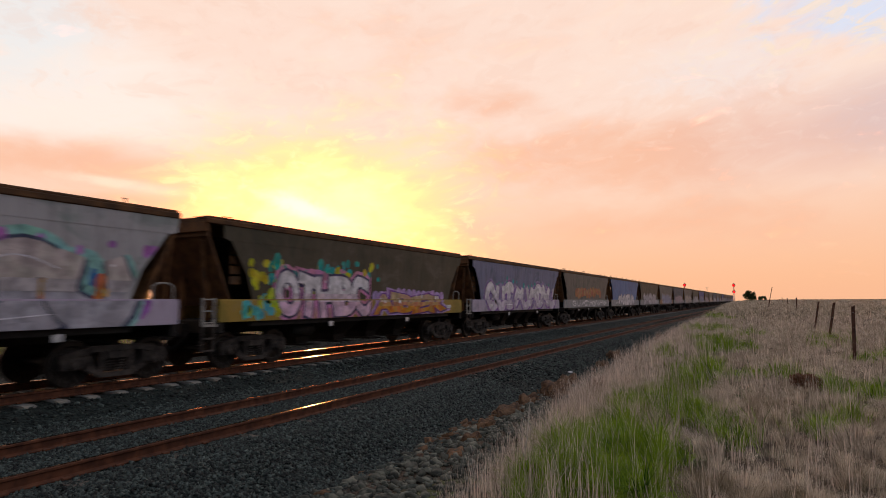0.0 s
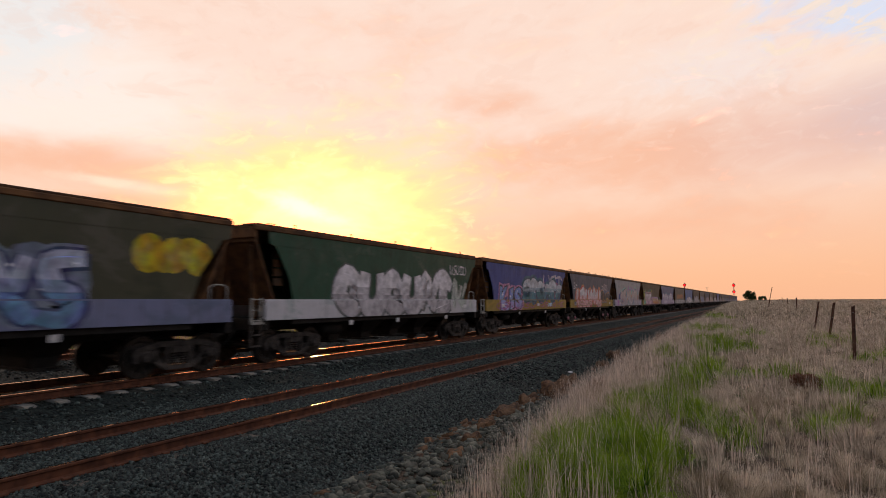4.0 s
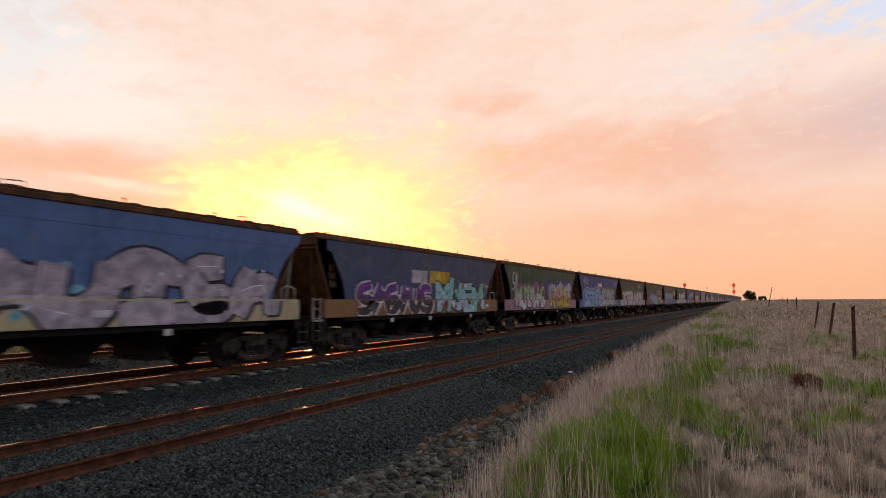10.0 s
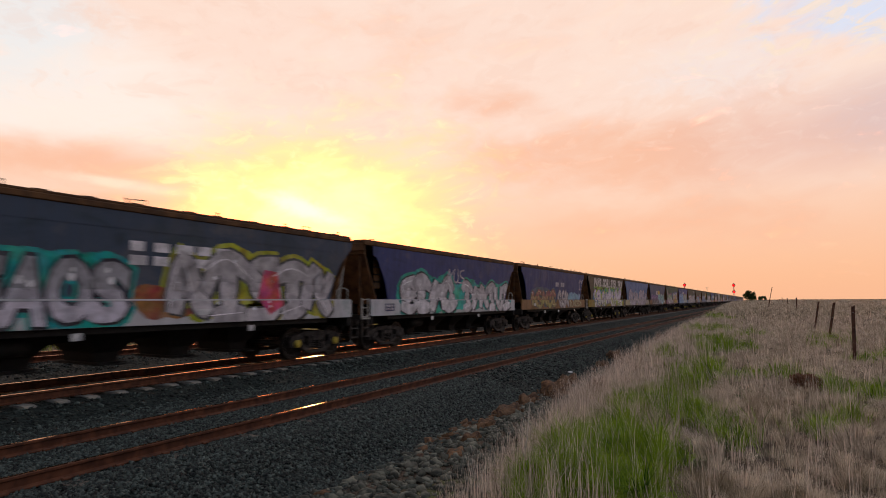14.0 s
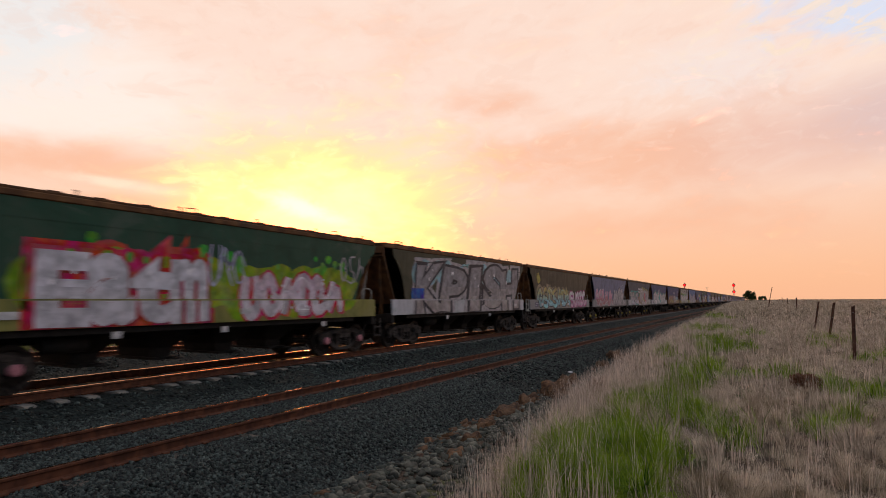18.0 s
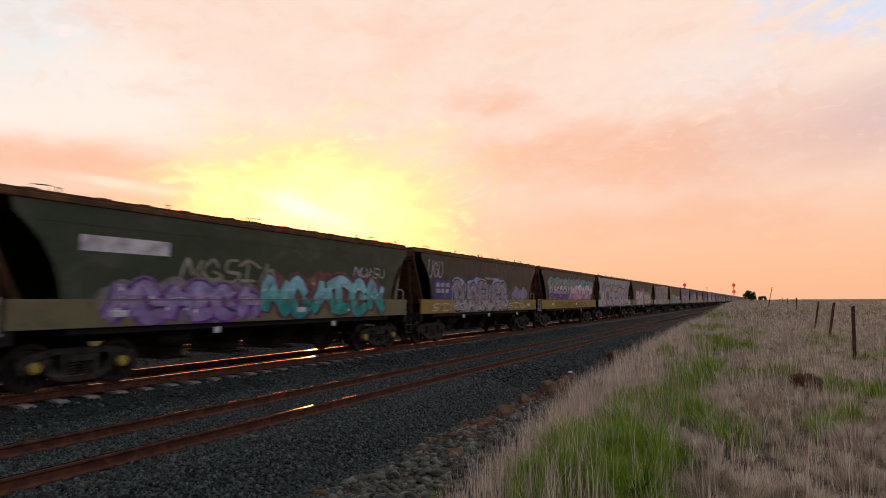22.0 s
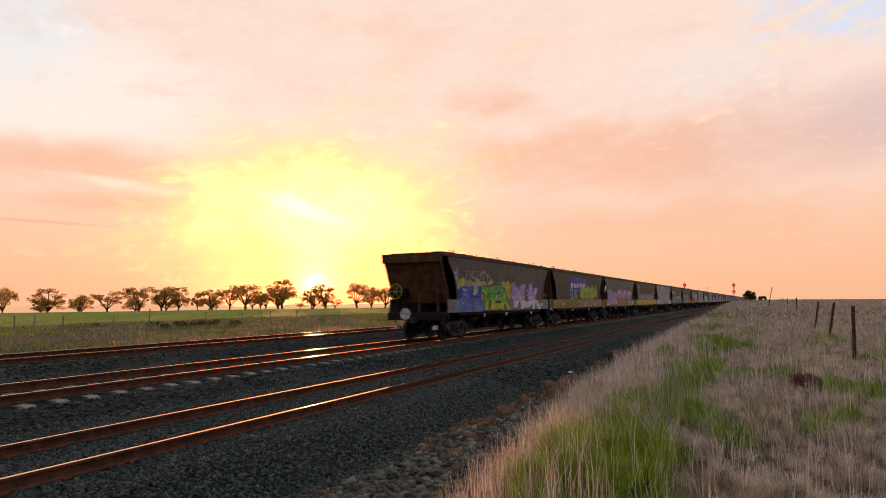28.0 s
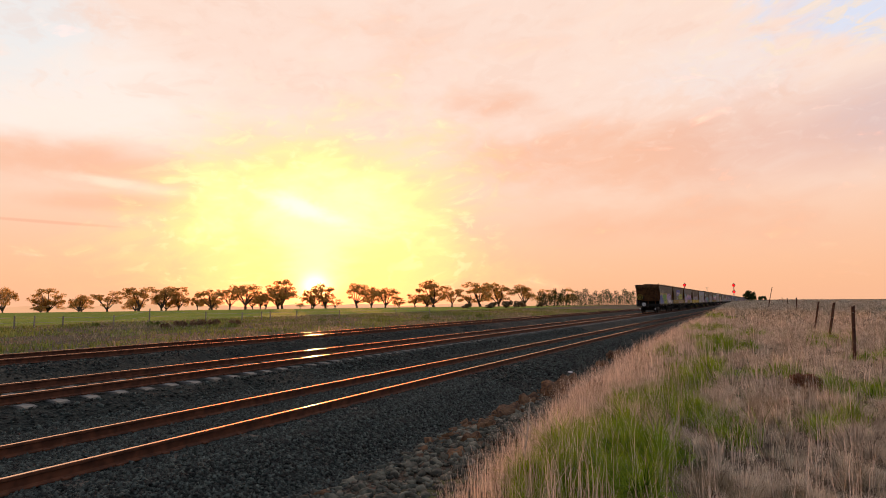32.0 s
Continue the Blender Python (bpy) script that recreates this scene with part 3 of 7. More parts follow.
def rot_wheel():
    bm = bmesh.new()
    seg = 28
    prof = [(0.0, 0.09), (0.10, 0.10), (0.13, 0.06), (0.33, 0.03), (0.37, 0.065), (WHEEL_R, 0.065), (WHEEL_R + 0.03, -0.04), (WHEEL_R + 0.025, -0.065), (0.37, -0.06), (0.12, -0.05)]
    for side in (-1, 1):
        rings = []
        for r, o in prof:
            x = side * (GAUGE / 2 + 0.034 + o)
            rings.append([bm.verts.new((x, r * math.cos(q), r * math.sin(q))) for q in (2 * math.pi * j / seg for j in range(seg))] if r else [bm.verts.new((x, 0, 0))])
        for lo, hi in zip(rings, rings[1:]):
            for j in range(seg):
                if len(lo) == 1:
                    bm.faces.new((lo[0], hi[j], hi[(j + 1) % seg]))
                else:
                    bm.faces.new((lo[j], hi[j], hi[(j + 1) % seg], lo[(j + 1) % seg]))
    tube(bm, [(-1.12, 0, 0), (-0.8, 0, 0), (0.8, 0, 0), (1.12, 0, 0)], [0.07, 0.085, 0.085, 0.07], 12)
    return finish(bm, "wheelset", TYRE)


def side_frame():
    """The cast side frame of a three-piece bogie: arched top chord, sloping legs, spring window, axle jaws."""
    bm = bmesh.new()
    a, b = -0.07, 0.07
    prism(bm, [(-1.16, 0.62), (-1.10, 0.68), (-0.55, 0.80), (0.55, 0.80), (1.10, 0.68), (1.16, 0.62), (1.05, 0.56), (0.5, 0.68), (-0.5, 0.68), (-1.05, 0.56)], a, b)
    for s in (-1, 1):
        prism(bm, [(s * 1.16, 0.62), (s * 1.14, 0.36), (s * 1.03, 0.34), (s * 1.03, 0.56)], a, b)
        prism(bm, [(s * 0.72, 0.62), (s * 0.72, 0.34), (s * 0.60, 0.36), (s * 0.58, 0.66)], a, b)
        prism(bm, [(s * 1.02, 0.60), (s * 0.73, 0.60), (s * 0.73, 0.52), (s * 1.02, 0.52)], a + 0.01, b - 0.01)
        prism(bm, [(s * 0.72, 0.36), (s * 0.60, 0.48), (s * 0.30, 0.22), (s * 0.38, 0.16)], a, b)
        prism(bm, [(s * 0.36, 0.68), (s * 0.27, 0.68), (s * 0.27, 0.24), (s * 0.36, 0.24)], a, b)
    prism(bm, [(-0.40, 0.25), (0.40, 0.25), (0.36, 0.15), (-0.36, 0.15)], a - 0.02, b + 0.02)
    prism(bm, [(-0.25, 0.67), (0.25, 0.67), (0.22, 0.53), (-0.22, 0.53)], a - 0.03, b + 0.03)
    return finish(bm, "side_frame", BOGIE)


def spring_mesh():
    bm = bmesh.new()
    pts = [(0.075 * math.cos(q), 0.075 * math.sin(q), 0.25 + 0.28 * i / 40) for i in range(41) for q in (i * 0.78,)]
    tube(bm, pts, 0.017, 5)
    return finish(bm, "spring", BOGIE, True)


def cap_mesh(mat):
    bm = bmesh.new()
    tube(bm, [(0, 0, 0), (0.10, 0, 0), (0.12, 0, 0)], [0.115, 0.115, 0.085], 14)
    for j in range(3):
        q = j * 2.094
        tube(bm, [(0.11, 0.055 * math.cos(q), 0.055 * math.sin(q)), (0.14, 0.055 * math.cos(q), 0.055 * math.sin(q))], 0.018, 6)
    return finish(bm, "axle_cap", mat)


MESH = {"wheelset": rot_wheel(), "side_frame": side_frame(), "spring": spring_mesh(),
        "cap_black": cap_mesh(BOGIE), "cap_yellow": cap_mesh(YELLOW), "cap_pink": cap_mesh(PINK)}
_bm = box(-1.05, 1.05, -0.2, 0.2, 0.58, 0.82, 0.03)
box(-0.25, 0.25, -0.28, 0.28, 0.82, 0.92, 0.02, _bm)
MESH["bolster"] = finish(_bm, "bolster", GRIME)
_bm = bmesh.new()
for _s in (-1, 1):
    box(-0.7, 0.7, _s * 0.36 - 0.04, _s * 0.36 + 0.04, 0.34, 0.44, 0.01, _bm)
    for _t in (-1, 1):
        box(_t * 0.80 - 0.04, _t * 0.80 + 0.04, _s * 0.36 - 0.06, _s * 0.36 + 0.05, 0.28, 0.56, 0.01, _bm)
MESH["brake_beam"] = finish(_bm, "brake_beam", GRIME)


def bogie(parent, y, caps):
    b = new("bogie")
    b.parent, b.location = parent, (0, y, 0)
    for s in (-1, 1):
        part("side_frame", MESH["side_frame"], None, b).location = (s * 1.00, 0, 0)
        for o in (-0.13, 0.13):
            part("spring", MESH["spring"], None, b).location = (s * 1.00, o, 0)
    part("bolster", MESH["bolster"], None, b)
    part("brake_beam", MESH["brake_beam"], None, b)
    for o in (-0.875, 0.875):
        part("wheelset", MESH["wheelset"], None, b).location = (0, o, WHEEL_R)
        c = part("axle_cap", MESH["cap_" + caps], None, b, {"black": "", "yellow": "yellow painted axle cap", "pink": "pink painted axle cap"}[caps])
        c.location = (1.02, o, WHEEL_R)
        c = part("axle_cap", MESH["cap_" + caps], None, b)
        c.location, c.rotation_euler = (-1.02, o, WHEEL_R), (0, 0, math.pi)
    return b


def end_cut(kind):
    """Outline of a side sheet's end from the top down, as (distance from the wagon's end, height)."""
    if kind == "angled":
        return [(0.58, 3.62), (0.62, 3.28), (0.84, 3.24), (1.44, 2.38), (1.66, 1.74)]
    if kind == "curved":
        return [(0.48, 3.62), (0.54, 3.36), (0.74, 3.18), (1.06, 2.84), (1.28, 2.46), (1.42, 2.06), (1.48, 1.74)]


def body_lean(z):
    """How far the side sheet draws in below its top edge."""
    return 0.075 * (3.62 - z) / 1.88


SILL_END = {"angled": 0.52, "curved": 0.50}


REAR_TOP = {"angled": 0.04, "curved": -0.12}       # the roof reaches over the rear end and stops short of the front end
FRONT_TOP = 0.55


def side_sheet(kind, sign):
    cut = end_cut(kind)
    outline = cut + [(PITCH - 0.12 - d, z) for d, z in reversed(cut)]
    bm = bmesh.new()
    prism(bm, [(y, z) for y, z in outline], sign * (HALF - 0.012), sign * (HALF - 0.040))
    # weld seam under the top band
    y0 = cut[1][0] + 0.1
    box(sign * (HALF - 0.013), sign * (HALF - 0.006), y0, PITCH - 0.12 - y0, 3.235, 3.26, 0.0, bm)
    for v in bm.verts:
        v.co.x -= sign * body_lean(v.co.z)
    return finish(bm, "side_sheet", BODY)


def wagon_meshes(kind):
    cut = end_cut(kind)
    e = SILL_END[kind]
    L = PITCH - 0.12
    out = {}
    for s, nm in ((1, "near"), (-1, "far")):
        out["side_" + nm] = side_sheet(kind, s)
        bm = box(s * (HALF - 0.075), s * HALF, e, L - e, 1.20, 1.735, 0.004)
        box(s * (HALF - 0.13), s * (HALF - 0.03), e + 0.02, L - e - 0.02, 1.735, 1.765, 0.002, bm)
        out["sill_" + nm] = finish(bm, "side_sill", SILL)
        bm = box(s * (HALF - 0.16), s * (HALF - 0.09), e + 1.1, L - e - 1.1, 1.06, 1.205, 0.01)
        out["lip_" + nm] = finish(bm, "sill_flange", GRIME)
        # top edge rail, a little proud of the sheet
        bm = box(s * (HALF - 0.09), s * (HALF + 0.015), REAR_TOP[kind], L - FRONT_TOP, 3.60, 3.735, 0.02)
        out["rail_" + nm] = finish(bm, "top_rail", RUST)
    # sloping end sheets with a vertical upper lip
    for rear in (True, False):
        m = (lambda y: y) if rear else (lambda y: L - y)
        top = (REAR_TOP[kind] + 0.08) if rear else FRONT_TOP + 0.04
        bm = bmesh.new()
        prism(bm, [(m(top), 3.66), (m(top), 3.30), (m(top + 0.05), 3.26), (m(top + 0.80), 1.60), (m(top + 0.85), 1.60), (m(top + 0.10), 3.29), (m(top + 0.05), 3.66)], -HALF + 0.07, HALF - 0.07)
        box(-HALF + 0.02, HALF - 0.02, min(m(top - 0.06), m(top + 0.02)), max(m(top - 0.06), m(top + 0.02)), 3.40, 3.66, 0.015, bm)
        out["slope_" + ("rear" if rear else "front")] = finish(bm, "end_slope_sheet", RUST)
        # end posts up from the headstock
        y = m(e + 0.10)
        h = 2.75 if kind == "angled" else 2.30
        bm = box(-0.05, 0.05, y - 0.05, y + 0.05, 1.15, h, 0.01)
        out["post_" + ("rear" if rear else "front")] = finish(bm, "end_post", RUST)
        bm = bmesh.new()
        tube(bm, [(1.25, m(top + 0.02), 3.2), (0.95, m(e + 0.05), 1.25)], 0.05, 6)
        out["brace_" + ("rear" if rear else "front")] = finish(bm, "end_brace", PALE if kind == "curved" and not rear else RUST)
        # deck plate over the bogie, behind the headstock
        bm = box(-HALF + 0.09, HALF - 0.09, min(m(e + 0.1), m(e + 1.6)), max(m(e + 0.1), m(e + 1.6)), 1.18, 1.23, 0.0)
        out["deck_" + ("rear" if rear else "front")] = finish(bm, "end_deck", GRIME)
        bm = box(-HALF + 0.03, HALF - 0.03, min(m(e - 0.02), m(e + 0.16)), max(m(e - 0.02), m(e + 0.16)), 0.92, 1.24, 0.02)
        box(-0.32, 0.32, min(m(e - 0.07), m(e)), max(m(e - 0.07), m(e)), 0.80, 1.16, 0.02, bm)
        out["headstock_" + ("rear" if rear else "front")] = finish(bm, "headstock", GRIME)
        bm = bmesh.new()
        prism(bm, [(m(0.0 - 0.05), 0.98), (m(0.22), 1.0), (m(0.30), 0.96), (m(e + 0.1), 0.96), (m(e + 0.1), 0.80), (m(0.30), 0.80), (m(0.22), 0.74), (m(-0.05), 0.76)], -0.11, 0.11)
        out["coupler_" + ("rear" if rear else "front")] = finish(bm, "coupler", BOGIE)
        bm = bmesh.new()
        tube(bm, [(0.4, m(e - 0.04), 0.92), (0.42, m(e - 0.25), 0.70), (0.36, m(e - 0.42), 0.52), (0.28, m(e - 0.5), 0.62)], 0.028, 6)
        out["hose_" + ("rear" if rear else "front")] = finish(bm, "brake_hose", GRIME, True)
        # corner ladder by the near side
        bm = bmesh.new()
        ya, yb = (m(e - 0.44), m(e - 0.10))
        for y in (ya, yb):
            box(HALF - 0.12, HALF - 0.06, y - 0.025, y + 0.025, 1.14, 1.80, 0.006, bm)
        for z in (1.20, 1.48, 1.76):
            box(HALF - 0.11, HALF - 0.075, min(ya, yb), max(ya, yb), z - 0.015, z + 0.015, 0.0, bm)
        box(HALF - 0.14, HALF - 0.05, min(ya, m(e + 0.1)), max(ya, m(e + 0.1)), 1.10, 1.16, 0.0, bm)
        out["ladder_" + ("rear" if rear else "front")] = finish(bm, "ladder", PALE)
        bm = bmesh.new()
        for y in (ya, yb):
            box(HALF - 0.12, HALF - 0.06, y - 0.025, y + 0.025, 0.50, 1.11, 0.006, bm)
        for z in (0.53, 0.82):
            box(HALF - 0.13, HALF - 0.05, min(ya, yb) - 0.02, max(ya, yb) + 0.02, z - 0.02, z + 0.02, 0.0, bm)
        out["step_" + ("rear" if rear else "front")] = finish(bm, "step_iron", BOGIE)
        # hooped handrail on the sill
        bm = bmesh.new()
        y0, y1 = m(e + 0.10), m(e + 0.62)
        tube(bm, [(HALF - 0.10, y0, 1.74), (HALF - 0.10, y0, 2.06), (HALF - 0.10, (y0 * 3 + y1) / 4, 2.12), (HALF - 0.10, (y0 + y1 * 3) / 4, 2.12), (HALF - 0.10, y1, 2.06), (HALF - 0.10, y1, 1.74)], 0.022, 6)
        out["hoop_" + ("rear" if rear else "front")] = finish(bm, "handrail", PALE, True)
    # roof: shallow pitch, with a long hatch and its stiffeners
    bm = bmesh.new()
    y0 = 0.24
    prism(bm, [(-HALF + 0.03, 3.66), (-HALF + 0.03, 3.69), (-0.95, 3.76), (0.95, 3.76), (HALF - 0.03, 3.69), (HALF - 0.03, 3.66)], REAR_TOP[kind] + 0.02, L - FRONT_TOP - 0.02, "y")
    out["roof"] = finish(bm, "roof", RUST)
    bm = box(0.98, 1.50, REAR_TOP[kind] + 0.05, L - FRONT_TOP - 0.06, 3.735, 3.785, 0.008)
    out["walkway"] = finish(bm, "roof_walkway", RUST)
    bm = bmesh.new()
    prism(bm, [(1.02, 3.68), (1.40, 3.66), (1.47, 3.736), (1.02, 3.736)], -0.03, 0.03, "y")
    out["bracket"] = finish(bm, "walkway_bracket", GRIME)
    bm = bmesh.new()
    prism(bm, [(-0.62, 3.758), (-0.60, 3.83), (-0.3, 3.86), (0.3, 3.86), (0.60, 3.83), (0.62, 3.758)], y0 + 0.7, L - y0 - 1.1, "y")
    if kind == "curved":
        n = 26
        for i in range(n):
            y = y0 + 0.8 + (L - 2 * y0 - 2.0) * i / (n - 1)
            box(0.62, 0.98, y - 0.05, y + 0.05, 3.756, 3.80 + 0.02 * (i % 3 == 0), 0.0, bm)
    out["hatch"] = finish(bm, "roof_hatch", GRIME)
    bm = bmesh.new()
    prism(bm, [(-0.20, 3.783), (-0.14, 3.815), (0.11, 3.82), (0.20, 3.783)], 1.10, 1.42)
    out["hinge"] = finish(bm, "hatch_hinge", RUST)
    bm = bmesh.new()
    tube(bm, [(0, 0, 0), (0, 0.02, 0.13), (0, 0.34, 0.15), (0, 0.36, 0.0)], 0.013, 5)
    out["grab_iron"] = finish(bm, "grab_iron", GRIME, True)
    bm = bmesh.new()
    box(-0.012, 0.012, -0.012, 0.012, 0, 0.13, 0.0, bm)
    box(-0.012, 0.012, -0.05, 0.03, 0.115, 0.14, 0.0, bm)
    out["hatch_latch"] = finish(bm, "hatch_latch", GRIME)
    # underframe
    bm = box(-0.20, 0.20, e + 0.1, L - e - 0.1, 0.84, 1.18, 0.02)
    out["centre_sill"] = finish(bm, "centre_sill", GRIME)
    bm = bmesh.new()
    lo, hi = 0.42, 1.60
    vs = []
    for z, hx, hy in ((hi, 1.40, 1.15), (1.0, 0.95, 0.62), (0.62, 0.62, 0.30), (lo, 0.60, 0.26)):
        vs.append([bm.verts.new(p) for p in ((-hx, -hy, z), (hx, -hy, z), (hx, hy, z), (-hx, hy, z))])
    for a, b in zip(vs, vs[1:]):
        for j in range(4):
            bm.faces.new((a[j], a[(j + 1) % 4], b[(j + 1) % 4], b[j]))
    bm.faces.new(vs[-1])
    bm.faces.new(vs[0][::-1])
    out["chute"] = finish(bm, "discharge_chute", GRIME)
    bm = box(-0.70, 0.80, -0.32, 0.32, 0.36, 0.42, 0.01)
    tube(bm, [(0.7, 0, 0.40), (1.15, 0, 0.40)], 0.03, 6)
    tube(bm, [(1.13, -0.14, 0.40), (1.13, 0.14, 0.40)], 0.02, 6)
    out["gate"] = finish(bm, "chute_gate", GRIME)
    bm = bmesh.new()
    tube(bm, [(0.95, -0.45, 0.86), (0.95, -0.40, 0.86), (0.95, 0.40, 0.86), (0.95, 0.45, 0.86)], [0.1, 0.17, 0.17, 0.1], 14)
    out["air_tank"] = finish(bm, "air_reservoir", GRIME, True)
    bm = box(HALF - 0.085, HALF - 0.07, -0.10, 0.10, 0.95, 1.10, 0.004)
    out["plate"] = finish(bm, "reflector_plate", WHITE)
    bm = box(HALF, HALF + 0.026, -0.18, 0.18, 1.40, 1.54, 0.0)
    out["label"] = finish(bm, "white_label", WHITE)
    bm = box(HALF - 0.034, HALF - 0.02, -0.40, 0.40, 0, 0.55, 0.005)
    out["data_panel"] = finish(bm, "data_panel", SPRAY)
    bm = bmesh.new()
    for r in range(4):
        box(HALF - 0.30, HALF - 0.27, -0.17, 0.17, 2.15 + r * 0.26, 2.36 + r * 0.26, 0.0, bm)
    out["placards"] = finish(bm, "end_placard", RUST)
    return out


KIT = {k: wagon_meshes(k) for k in ("angled", "curved")}


def grain_wagon(kind, body, sill, caps, label, variant=0):
    w = new("grain_wagon")
    tagged(w, label, "freight wagon", group="grain train wagons")
    g = KIT[kind]
    L = PITCH - 0.12
    e = SILL_END[kind]
    for s in ("near", "far"):
        part("side_sheet", g["side_" + s], None, w, colour=body)
        part("side_sill", g["sill_" + s], None, w, colour=sill)
        part("sill_flange", g["lip_" + s], None, w)
        part("top_rail", g["rail_" + s], None, w)
    for s in ("rear", "front"):
        for nm in ("slope", "headstock", "coupler", "hose", "brace", "deck"):
            part({"slope": "end_slope_sheet", "brace": "end_brace", "deck": "end_deck", "headstock": "headstock", "coupler": "coupler", "hose": "brake_hose"}[nm], g[nm + "_" + s], None, w)
        for x in (-0.95, 0.0, 0.95):
            part("end_post", g["post_" + s], None, w).location = (x, 0, 0)
    if kind == "angled":
        part("ladder", g["ladder_rear"], None, w, "chipped pale ladder")
        part("step_iron", g["step_rear"], None, w)
        part("handrail", g["hoop_front"], None, w)
        p = part("end_placard", g["placards"], None, w)
        p.location = (0, 1.22, 0)
        p.rotation_euler = (0, 0, 0)
    else:
        part("handrail", g["hoop_front"], None, w)
        part("step_iron", g["step_front"], None, w)
        if variant % 4 == 1:
            part("ladder", g["ladder_rear"], None, w, "chipped pale ladder")
    part("roof", g["roof"], None, w)
    part("roof_hatch", g["hatch"], None, w)
    wk = part("roof_walkway", g["walkway"], None, w)
    for j in range(9):
        part("walkway_bracket", g["bracket"], None, wk).location = (0, 0.9 + j * (L - 2.2) / 8, 0)
    part("centre_sill", g["centre_sill"], None, w)
    for y in (4.55, 6.35, 8.2, 10.0):
        c = part("discharge_chute", g["chute"], None, w)
        c.location = (0, y, 0)
        part("chute_gate", g["gate"], None, c)
    part("air_reservoir", g["air_tank"], None, w).location = (0, 3.9 + 0.2 * (variant % 3), 0)
    for y in ((4.9, 9.4) if variant % 3 else (4.4, 7.2, 11.0)):
        part("reflector_plate", g["plate"], None, w, "white reflective plate").location = (0, y + 0.3 * (variant % 2), 0)
    for y in ((2.6, 8.1) if variant % 2 else (12.6,)):
        part("white_label", g["label"], None, w).location = (0, y, 0)
    if kind == "curved":
        for j in range(12):
            part("hatch_hinge", g["hinge"], None, w).location = (0, 1.0 + j * 1.09 + 0.16 * math.sin(j * 2.3 + variant), 0)
        for j in range(6):
            part("hatch_latch", g["hatch_latch"], None, w).location = (1.3, 1.4 + j * 2.4, 3.775)
        for j in range(3):
            part("grab_iron", g["grab_iron"], None, w).location = (1.3, 0.9 + j * 5.4, 3.775)
    else:
        part("grab_iron", g["grab_iron"], None, w).location = (1.2, 0.75, 3.72)
        if variant % 3 == 0:
            for j in range(5):
                part("hatch_latch", g["hatch_latch"], None, w).location = (1.3, 1.8 + j * 2.7, 3.775)
    w["bogies"] = 2
    return w, [bogie(w, 2.12, caps), bogie(w, L - 1.66, caps)]

OLIVE, BROWN, GREYB, SLATE = (0.050, 0.050, 0.028), (0.056, 0.046, 0.028), (0.112, 0.102, 0.092), (0.038, 0.056, 0.092)
BLUE, NAVY, LILAC, GREENB = (0.036, 0.062, 0.235), (0.020, 0.038, 0.145), (0.15, 0.16, 0.26), (0.012, 0.060, 0.034)
PALEG, LBLUE, WHITEW = (0.36, 0.34, 0.35), (0.085, 0.155, 0.34), (0.34, 0.38, 0.43)
YSILL, YBRIGHT, BSILL, GSILL, WSILL, OSILL = (0.30, 0.19, 0.03), (0.55, 0.36, 0.02), (0.14, 0.09, 0.06), (0.26, 0.25, 0.25), (0.48, 0.46, 0.48), (0.24, 0.12, 0.05)
LILSILL, PSILL, CSILL = (0.40, 0.33, 0.42), (0.34, 0.18, 0.24), (0.48, 0.40, 0.24)

